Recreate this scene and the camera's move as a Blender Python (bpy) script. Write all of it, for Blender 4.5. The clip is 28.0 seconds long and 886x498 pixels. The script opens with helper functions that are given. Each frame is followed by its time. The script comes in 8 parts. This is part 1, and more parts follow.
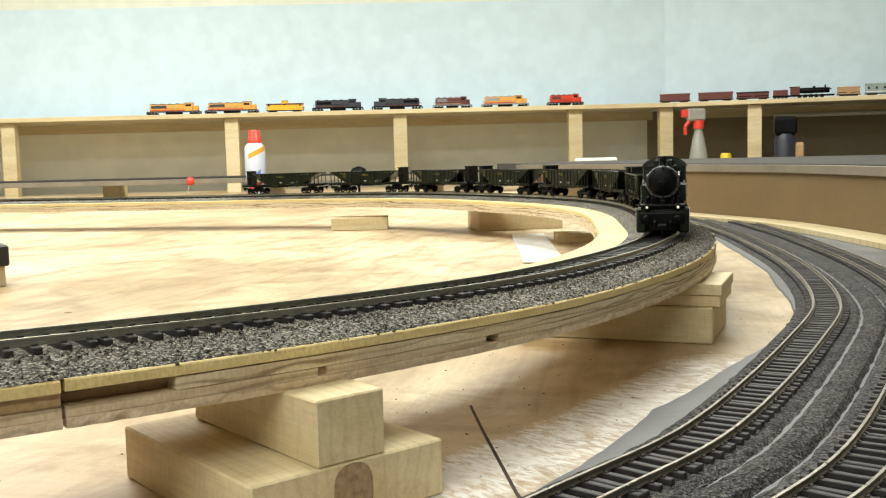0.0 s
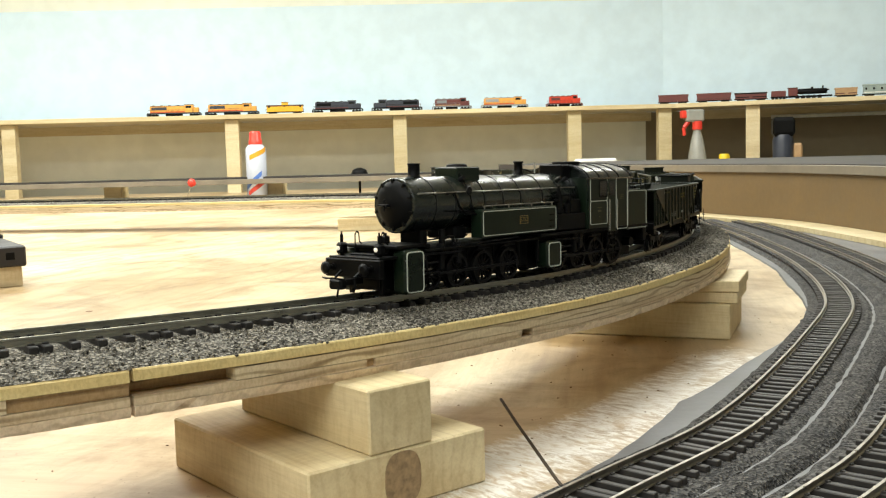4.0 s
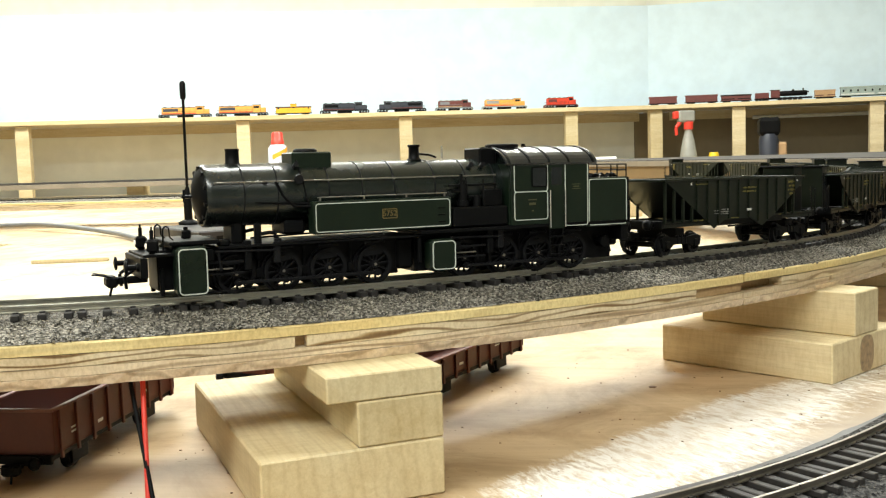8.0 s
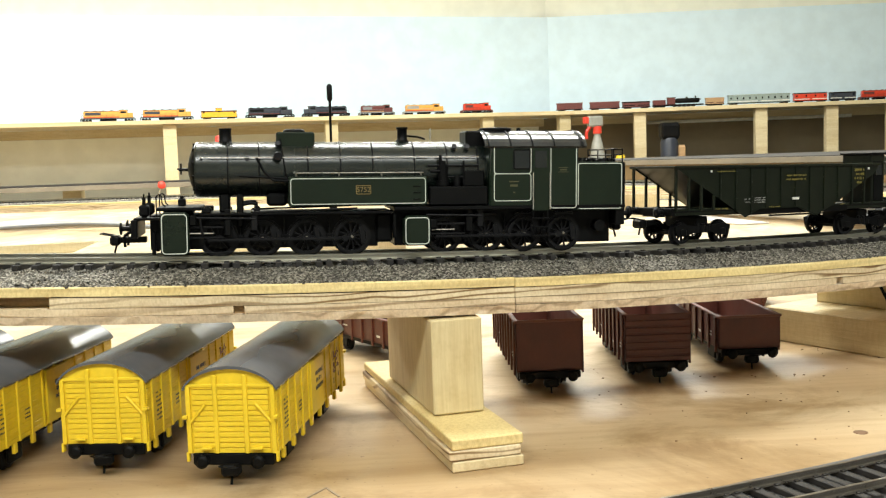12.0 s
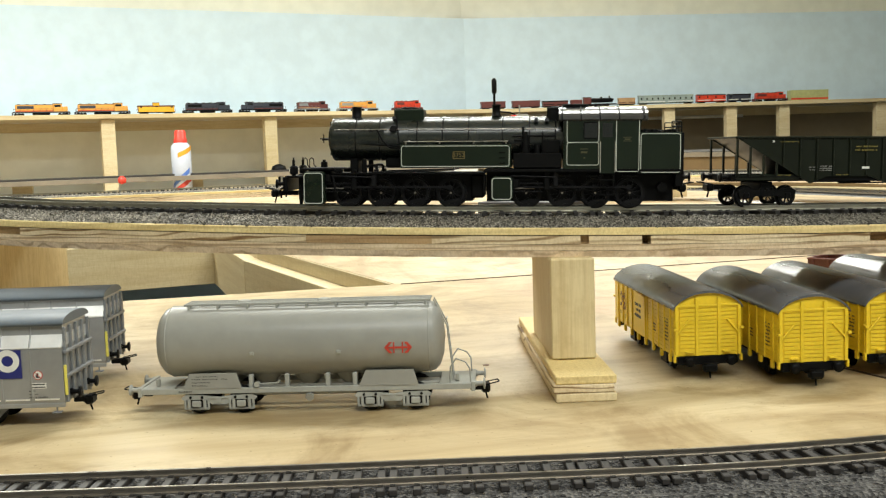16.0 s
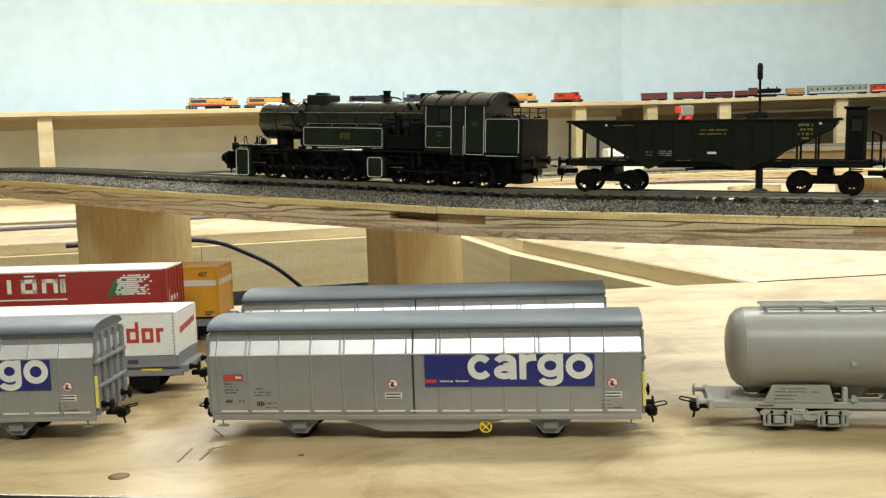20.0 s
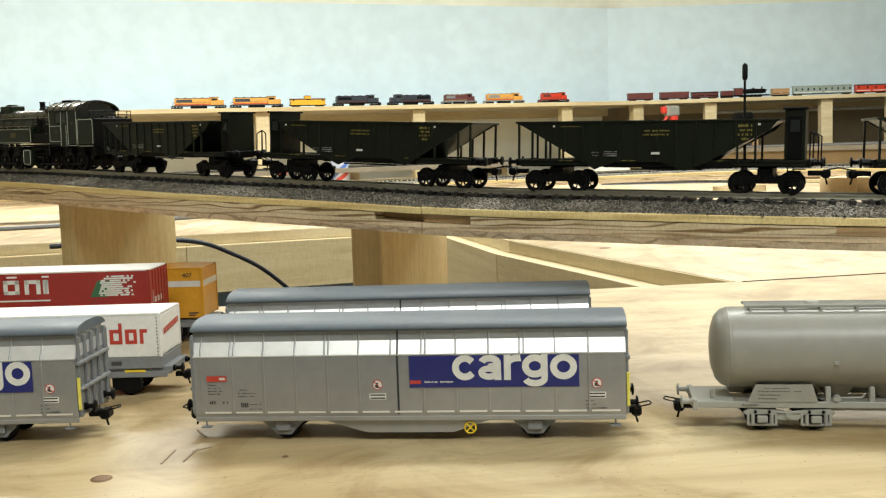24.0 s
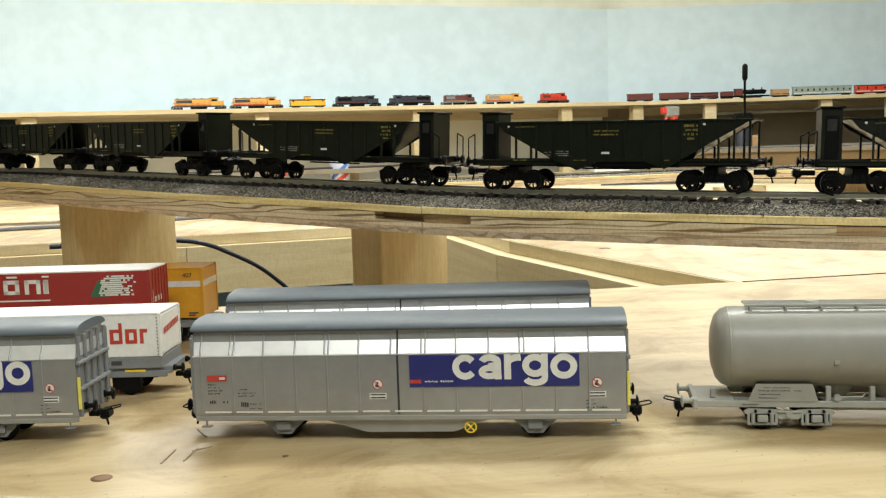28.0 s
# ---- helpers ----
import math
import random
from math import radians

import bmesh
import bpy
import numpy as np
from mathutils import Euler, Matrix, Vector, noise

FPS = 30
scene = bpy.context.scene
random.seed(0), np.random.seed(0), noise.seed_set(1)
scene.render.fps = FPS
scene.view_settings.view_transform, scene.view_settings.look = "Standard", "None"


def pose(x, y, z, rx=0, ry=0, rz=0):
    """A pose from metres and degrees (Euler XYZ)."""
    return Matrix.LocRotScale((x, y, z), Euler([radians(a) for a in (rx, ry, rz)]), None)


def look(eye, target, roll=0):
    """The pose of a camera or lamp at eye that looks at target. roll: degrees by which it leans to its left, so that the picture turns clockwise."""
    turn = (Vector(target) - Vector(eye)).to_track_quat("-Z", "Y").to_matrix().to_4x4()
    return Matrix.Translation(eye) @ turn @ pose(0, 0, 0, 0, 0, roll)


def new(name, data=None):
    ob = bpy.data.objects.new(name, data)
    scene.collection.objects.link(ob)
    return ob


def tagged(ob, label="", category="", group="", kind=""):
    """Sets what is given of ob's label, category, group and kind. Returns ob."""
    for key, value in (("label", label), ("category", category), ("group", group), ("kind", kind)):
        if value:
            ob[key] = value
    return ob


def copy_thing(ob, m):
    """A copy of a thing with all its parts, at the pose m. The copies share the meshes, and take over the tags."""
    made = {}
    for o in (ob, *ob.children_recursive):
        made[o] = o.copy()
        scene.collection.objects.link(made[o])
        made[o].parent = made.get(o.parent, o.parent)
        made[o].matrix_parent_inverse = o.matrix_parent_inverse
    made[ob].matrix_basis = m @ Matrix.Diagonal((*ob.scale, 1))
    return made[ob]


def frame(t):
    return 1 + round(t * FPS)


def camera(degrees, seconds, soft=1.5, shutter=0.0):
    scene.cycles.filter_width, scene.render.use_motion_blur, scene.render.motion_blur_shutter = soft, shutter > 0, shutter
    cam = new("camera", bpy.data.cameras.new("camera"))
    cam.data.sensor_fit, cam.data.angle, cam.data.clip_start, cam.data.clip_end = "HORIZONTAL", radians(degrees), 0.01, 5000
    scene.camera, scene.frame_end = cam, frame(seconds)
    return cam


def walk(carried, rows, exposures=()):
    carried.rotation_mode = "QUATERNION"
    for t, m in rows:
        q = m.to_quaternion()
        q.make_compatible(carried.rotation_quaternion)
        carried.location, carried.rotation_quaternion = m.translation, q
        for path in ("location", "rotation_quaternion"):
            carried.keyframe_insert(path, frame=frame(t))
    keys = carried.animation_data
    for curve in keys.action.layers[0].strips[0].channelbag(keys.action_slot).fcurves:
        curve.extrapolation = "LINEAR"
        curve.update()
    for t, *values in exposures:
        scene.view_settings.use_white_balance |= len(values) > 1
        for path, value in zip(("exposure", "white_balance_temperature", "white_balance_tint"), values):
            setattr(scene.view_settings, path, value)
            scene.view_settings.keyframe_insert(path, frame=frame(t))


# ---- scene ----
cam = camera(47.7, 28.0, 1.25)

# seconds, eye x y z, heading to the left of +y, tilt, roll (degrees)
PATH = [
    (0, 1.2156, 0.2258, 0.1157, 10.19, -5.36, -1.46),
    (0.5, 1.2160, 0.2254, 0.1155, 10.31, -5.33, -1.55),
    (1, 1.2157, 0.2263, 0.1153, 10.34, -5.32, -1.54),
    (1.5, 1.2153, 0.2259, 0.1154, 10.40, -5.32, -1.55),
    (2, 1.2145, 0.2260, 0.1152, 10.41, -5.31, -1.53),
    (2.5, 1.2146, 0.2240, 0.1154, 10.42, -5.32, -1.50),
    (4.5, 1.1865, 0.2002, 0.1152, 9.54, -5.28, -1.59),
    (5, 1.1659, 0.1848, 0.1149, 9.02, -5.27, -1.60),
    (5.5, 1.1440, 0.1668, 0.1144, 8.59, -5.25, -1.53),
    (6, 1.1135, 0.1360, 0.1144, 8.83, -5.26, -1.49),
    (6.5, 1.0784, 0.0938, 0.1139, 9.11, -5.26, -1.58),
    (7, 1.0496, 0.0606, 0.1138, 8.70, -5.29, -1.54),
    (7.5, 1.0114, 0.0353, 0.1135, 7.88, -5.29, -1.72),
    (8, 0.9794, 0.0176, 0.1131, 6.51, -5.29, -1.76),
    (8.5, 0.9409, -0.0042, 0.1126, 5.27, -5.22, -1.72),
    (9, 0.9086, -0.0228, 0.1124, 3.97, -5.17, -1.72),
    (9.5, 0.8651, -0.0466, 0.1122, 2.79, -5.11, -1.80),
    (10, 0.8181, -0.0661, 0.1112, 1.82, -5.10, -1.69),
    (10.5, 0.7618, -0.0918, 0.1114, 0.84, -5.16, -1.72),
    (11, 0.7099, -0.1120, 0.1117, -0.23, -5.21, -1.78),
    (11.5, 0.6587, -0.1259, 0.1123, -1.60, -5.24, -1.91),
    (13.5, 0.4464, -0.1688, 0.1114, -8.29, -5.17, -1.88),
    (14, 0.4009, -0.1745, 0.1116, -9.48, -5.26, -1.79),
    (14.5, 0.3385, -0.1794, 0.1116, -10.49, -5.32, -1.69),
    (15, 0.2723, -0.1876, 0.1116, -11.34, -5.40, -1.77),
    (15.5, 0.1992, -0.1896, 0.1121, -12.29, -5.55, -1.85),
    (16, 0.1321, -0.1847, 0.1125, -13.30, -5.59, -1.90),
    (16.5, 0.0764, -0.1771, 0.1124, -13.79, -5.59, -1.87),
    (17, 0.0422, -0.1640, 0.1123, -13.49, -5.66, -1.81),
    (17.5, 0.0157, -0.1516, 0.1123, -12.35, -5.69, -1.85),
    (18, -0.0052, -0.1363, 0.1129, -10.98, -5.71, -1.89),
    (18.5, -0.0301, -0.1153, 0.1132, -9.26, -5.72, -1.91),
    (19, -0.0444, -0.0967, 0.1133, -7.60, -5.73, -1.95),
    (19.5, -0.0466, -0.0964, 0.1130, -6.89, -5.71, -1.95),
    (20, -0.0469, -0.0963, 0.1129, -6.83, -5.70, -1.93),
    (20.5, -0.0461, -0.0964, 0.1128, -6.96, -5.68, -1.98),
    (21, -0.0459, -0.0960, 0.1131, -7.43, -5.73, -1.92),
    (21.5, -0.0458, -0.0961, 0.1134, -7.57, -5.75, -1.90),
    (23.5, -0.0458, -0.0959, 0.1132, -7.57, -5.74, -1.92),
    (25, -0.0461, -0.0959, 0.1128, -7.61, -5.70, -1.94),
    (26.5, -0.0459, -0.0961, 0.1129, -7.57, -5.72, -1.93),
    (28, -0.0460, -0.0959, 0.1125, -7.59, -5.68, -1.94),
]


def eye_pose(x, y, z, yaw, pitch, roll):
    a, b = radians(yaw), radians(pitch)
    d = Vector((-math.sin(a) * math.cos(b), math.cos(a) * math.cos(b), math.sin(b)))
    e = Vector((x, y, z))
    return look(e, e + d, roll)


walk(cam, [(r[0], eye_pose(*r[1:])) for r in PATH],
     exposures=[(0, 0.0), (3.0, 0.0), (4.5, 0.25), (7.0, 0.42), (12.5, 0.42), (14.3, 0.32), (15.6, 0.06), (18.0, 0.02), (28.0, 0.0)])

# ---- world and light ----
world = bpy.data.worlds.new("room_air")
world.use_nodes = True
world.node_tree.nodes["Background"].inputs[0].default_value = (0.9, 0.95, 1.0, 1)
world.node_tree.nodes["Background"].inputs[1].default_value = 0.22
scene.world = world


def area_lamp(name, loc, target, sx, sy, watts, colour):
    d = bpy.data.lights.new(name, "AREA")
    d.shape, d.size, d.size_y, d.energy, d.color = "RECTANGLE", sx, sy, watts, colour
    ob = new(name, d)
    ob.matrix_world = look(loc, target)
    return ob


LAMP = (0.955, 0.985, 0.935)
for x, y, w in ((0.55, 1.0, 27.0), (-0.6, 2.45, 48.0), (1.3, 2.7, 42.0), (0.65, -0.95, 47.0)):
    area_lamp("ceiling_tube_light", (x, y, 1.385), (x, y + 0.001, 0), 2.4 if y < 0 else 1.2, 0.25, w, LAMP)


# ---- materials ----
def material(name, rough=0.5, metal=0.0, spec=0.5):
    m = bpy.data.materials.new(name)
    m.use_nodes = True
    nt = m.node_tree
    bs = nt.nodes["Principled BSDF"]
    bs.inputs["Roughness"].default_value = rough
    bs.inputs["Metallic"].default_value = metal
    bs.inputs["Specular IOR Level"].default_value = spec
    return m, nt, bs


def link(nt, a, ao, b, bi):
    nt.links.new(a.outputs[ao], b.inputs[bi])


def coords(nt, scale=(1, 1, 1), rot=(0, 0, 0), kind="Object"):
    tc = nt.nodes.new("ShaderNodeTexCoord")
    mp = nt.nodes.new("ShaderNodeMapping")
    mp.inputs["Scale"].default_value = scale
    mp.inputs["Rotation"].default_value = rot
    link(nt, tc, kind, mp, 0)
    return mp


def noise_tex(nt, mp, scale, detail=4.0, rough=0.55, dist=0.0):
    n = nt.nodes.new("ShaderNodeTexNoise")
    n.inputs["Scale"].default_value = scale
    n.inputs["Detail"].default_value = detail
    n.inputs["Roughness"].default_value = rough
    n.inputs["Distortion"].default_value = dist
    link(nt, mp, 0, n, "Vector")
    return n


def ramp(nt, src, so, stops):
    r = nt.nodes.new("ShaderNodeValToRGB")
    el = r.color_ramp.elements
    while len(el) < len(stops):
        el.new(0.5)
    for e, (p, c) in zip(el, stops):
        e.position, e.color = p, (*c, 1)
    nt.links.new(src if isinstance(src, bpy.types.NodeSocket) else src.outputs[so], r.inputs[0])
    return r


def mix(nt, a, b, fac, kind="MIX"):
    m = nt.nodes.new("ShaderNodeMix")
    m.data_type, m.blend_type = "RGBA", kind
    for val, idx in ((a, 6), (b, 7)):
        if isinstance(val, tuple):
            m.inputs[idx].default_value = (*val, 1)
        else:
            nt.links.new(val, m.inputs[idx])
    if isinstance(fac, float):
        m.inputs[0].default_value = fac
    else:
        nt.links.new(fac, m.inputs[0])
    return m.outputs[2]


def bump(nt, bs, height, strength, dist):
    b = nt.nodes.new("ShaderNodeBump")
    b.inputs["Strength"].default_value = strength
    b.inputs["Distance"].default_value = dist
    nt.links.new(height, b.inputs["Height"])
    link(nt, b, 0, bs, "Normal")


def plain(name, col, rough=0.5, metal=0.0, var=0.12, scale=60.0, bmp=0.05, spec=0.5):
    """Paint or plastic: faint mottling, fine dust and a light orange-peel relief."""
    m, nt, bs = material(name, rough, metal, spec)
    mp = coords(nt)
    n1, n2 = noise_tex(nt, mp, scale), noise_tex(nt, mp, scale * 9, 3.0)
    lo, hi = tuple(c * (1 - var) for c in col), tuple(min(1, c * (1 + var)) for c in col)
    r1 = ramp(nt, n1, 0, [(0.3, lo), (0.7, hi)])
    r2 = ramp(nt, n2, 0, [(0.35, (0.86, 0.86, 0.86)), (0.65, (1, 1, 1))])
    nt.links.new(mix(nt, r1.outputs[0], r2.outputs[0], 0.5, "MULTIPLY"), bs.inputs["Base Color"])
    rr = ramp(nt, n1, 0, [(0.25, (rough * 0.8,) * 3), (0.8, (min(1, rough * 1.2),) * 3)])
    nt.links.new(rr.outputs[0], bs.inputs["Roughness"])
    if bmp:
        bump(nt, bs, n2.outputs[0], bmp, 0.0004)
    return m


def wood(name, light, dark, grain=(1, 14, 14), scale=9.0, rough=0.55, rnd=0.25, ring=0.5, bmp=0.12):
    """Sawn softwood: long grain streaks, growth rings and small knots along the local x axis."""
    m, nt, bs = material(name, rough)
    mp = coords(nt, grain)
    info = nt.nodes.new("ShaderNodeObjectInfo")
    off = nt.nodes.new("ShaderNodeVectorMath")
    off.operation = "MULTIPLY_ADD"
    off.inputs[1].default_value = (37.0, 11.0, 23.0)
    link(nt, info, "Random", off, 0)
    link(nt, mp, 0, off, 2)
    n1 = noise_tex(nt, off, scale, 6.0, 0.6, 1.2)
    n2 = noise_tex(nt, off, scale * 7, 4.0, 0.7)
    wv = nt.nodes.new("ShaderNodeTexWave")
    wv.bands_direction = "Y"
    wv.inputs["Scale"].default_value = scale * 0.42
    wv.inputs["Distortion"].default_value = 7.0
    wv.inputs["Detail"].default_value = 3.0
    wv.inputs["Detail Scale"].default_value = 0.7
    link(nt, off, 0, wv, "Vector")
    base = ramp(nt, n1, 0, [(0.25, dark), (0.5, tuple((a * 2 + b) / 3 for a, b in zip(light, dark))), (0.75, light)])
    rings = ramp(nt, wv, 0, [(0.0, (0.62, 0.5, 0.36)), (0.28, (0.95, 0.93, 0.9)), (1.0, (1, 1, 1))])
    fine = ramp(nt, n2, 0, [(0.3, (0.8, 0.77, 0.72)), (0.6, (1, 1, 1))])
    c = mix(nt, base.outputs[0], rings.outputs[0], ring, "MULTIPLY")
    c = mix(nt, c, fine.outputs[0], 0.6, "MULTIPLY")
    sawn = coords(nt, (1, 0.25, 0.25), (0.5, 0.6, 0.5))
    n3 = noise_tex(nt, sawn, 420.0, 3.0, 0.7)
    marks = ramp(nt, n3, 0, [(0.34, (0.84, 0.8, 0.73)), (0.56, (1, 1, 1))])
    c = mix(nt, c, marks.outputs[0], 0.55, "MULTIPLY")
    broad = ramp(nt, noise_tex(nt, off, 1.7, 3.0, 0.6, 0.8), 0, [(0.3, (0.86, 0.8, 0.7)), (0.6, (1, 1, 1))])
    c = mix(nt, c, broad.outputs[0], 0.8, "MULTIPLY")
    tint = ramp(nt, info, "Random", [(0.0, (1 - rnd, 1 - rnd, 1 - rnd * 1.2)), (1.0, (1, 1, 1))])
    c = mix(nt, c, tint.outputs[0], 1.0, "MULTIPLY")
    nt.links.new(c, bs.inputs["Base Color"])
    bump(nt, bs, n2.outputs[0], bmp, 0.0006)
    return m


def granular(name, a, b, c, size=900.0, rough=0.9):
    """Loose grit: cells of three tones with deep relief."""
    m, nt, bs = material(name, rough, 0.0, 0.3)
    mp = coords(nt)
    v = nt.nodes.new("ShaderNodeTexVoronoi")
    v.inputs["Scale"].default_value = size
    link(nt, mp, 0, v, "Vector")
    n = noise_tex(nt, mp, 45.0)
    col = ramp(nt, v, "Color", [(0.15, a), (0.5, b), (0.85, c)])
    big = ramp(nt, n, 0, [(0.3, (0.7, 0.7, 0.7)), (0.7, (1.1, 1.08, 1.04))])
    nt.links.new(mix(nt, col.outputs[0], big.outputs[0], 1.0, "MULTIPLY"), bs.inputs["Base Color"])
    bump(nt, bs, v.outputs["Distance"], 1.0, 0.0012)
    return m


def calc(nt, op, a, b=0.0):
    n = nt.nodes.new("ShaderNodeMath")
    n.operation = op
    for i, val in enumerate((a, b)):
        if isinstance(val, (int, float)):
            n.inputs[i].default_value = val
        else:
            nt.links.new(val, n.inputs[i])
    return n.outputs[0]


def worn_white(nt, c):
    """A band of scuffed white primer along the foot of the round loop, streaked across its length."""
    tc = nt.nodes.new("ShaderNodeTexCoord")
    sp = nt.nodes.new("ShaderNodeSeparateXYZ")
    link(nt, tc, "Object", sp, 0)
    dx, dy = calc(nt, "SUBTRACT", sp.outputs[0], 0.5043), calc(nt, "SUBTRACT", sp.outputs[1], 1.0056)
    r = calc(nt, "SQRT", calc(nt, "ADD", calc(nt, "MULTIPLY", dx, dx), calc(nt, "MULTIPLY", dy, dy)))
    a = calc(nt, "ARCTAN2", dy, dx)
    cb = nt.nodes.new("ShaderNodeCombineXYZ")
    nt.links.new(calc(nt, "MULTIPLY", a, 105.0), cb.inputs[0])
    nt.links.new(calc(nt, "ADD", calc(nt, "MULTIPLY", r, 48.0), calc(nt, "MULTIPLY", a, 26.0)), cb.inputs[1])
    st = noise_tex(nt, cb, 2.2, 5.0, 0.75, 0.6)
    mp = coords(nt)
    big = noise_tex(nt, mp, 11.0, 4.0)
    # the band drifts outward past the first support
    drift = calc(nt, "MULTIPLY", calc(nt, "MAXIMUM", calc(nt, "SUBTRACT", -0.79, a), 0.0), 0.15)
    band = ramp(nt, calc(nt, "SUBTRACT", r, drift), 0, [(0.742, (0, 0, 0)), (0.768, (0.8, 0.8, 0.8)), (0.785, (1, 1, 1)), (0.802, (0.85, 0.85, 0.85)), (0.83, (0.5, 0.5, 0.5))])
    span = ramp(nt, calc(nt, "MULTIPLY", a, -0.8), 0, [(0.1, (0, 0, 0)), (0.24, (0.85, 0.85, 0.85)), (0.76, (1, 1, 1)), (0.84, (0, 0, 0))])
    mask = calc(nt, "MULTIPLY", band.outputs[0], span.outputs[0])
    tear = calc(nt, "ADD", calc(nt, "MULTIPLY", st.outputs[0], 0.7), calc(nt, "MULTIPLY", big.outputs[0], 0.5))
    m2 = ramp(nt, calc(nt, "MULTIPLY", mask, tear), 0, [(0.36, (0, 0, 0)), (0.5, (1, 1, 1))])
    comb = ramp(nt, st, 0, [(0.38, (0.45, 0.45, 0.45)), (0.56, (1, 1, 1))])
    # grey paint smeared thin beyond the band
    smear = ramp(nt, calc(nt, "SUBTRACT", r, drift), 0, [(0.79, (0, 0, 0)), (0.825, (0.75, 0.75, 0.75))])
    thin = calc(nt, "MULTIPLY", calc(nt, "MULTIPLY", smear.outputs[0], span.outputs[0]), calc(nt, "MULTIPLY", big.outputs[0], 1.4))
    c = mix(nt, c, (0.33, 0.31, 0.3), thin)
    return mix(nt, c, (0.88, 0.86, 0.82), calc(nt, "MULTIPLY", calc(nt, "MULTIPLY", m2.outputs[0], comb.outputs[0]), 0.92))


def edge_grain(name, light, dark, line, spread=0.13, period=125.0, twist=7.0):
    """Raw edge of a ply: flowing dark growth lines along the edge over mottled wood."""
    m, nt, bs = material(name, 0.6)
    mp = coords(nt, (spread, spread, 1.0))
    wv = nt.nodes.new("ShaderNodeTexWave")
    wv.bands_direction = "Z"
    wv.inputs["Scale"].default_value = period
    wv.inputs["Distortion"].default_value = twist
    wv.inputs["Detail"].default_value = 2.0
    wv.inputs["Detail Scale"].default_value = 1.0
    link(nt, mp, 0, wv, "Vector")
    n1 = noise_tex(nt, mp, 160.0, 4.0, 0.6)
    mp2 = coords(nt, (1, 1, 0.6))
    n2 = noise_tex(nt, mp2, 900.0, 3.0, 0.7)
    n3 = noise_tex(nt, mp2, 14.0, 3.0)
    base = ramp(nt, n1, 0, [(0.3, dark), (0.62, light)])
    lines = ramp(nt, wv, 0, [(0.0, (0.26, 0.18, 0.11)), (0.16, (0.56, 0.47, 0.35)), (0.38, (1, 1, 1))])
    some = ramp(nt, n3, 0, [(0.36, (0.35, 0.35, 0.35)), (0.56, (1, 1, 1))])
    c = mix(nt, base.outputs[0], lines.outputs[0], calc(nt, "MULTIPLY", some.outputs[0], line), "MULTIPLY")
    fine = ramp(nt, n2, 0, [(0.3, (0.7, 0.64, 0.56)), (0.6, (1, 1, 1))])
    c = mix(nt, c, fine.outputs[0], 0.7, "MULTIPLY")
    nt.links.new(c, bs.inputs["Base Color"])
    bump(nt, bs, n2.outputs[0], 0.25, 0.0007)
    return m


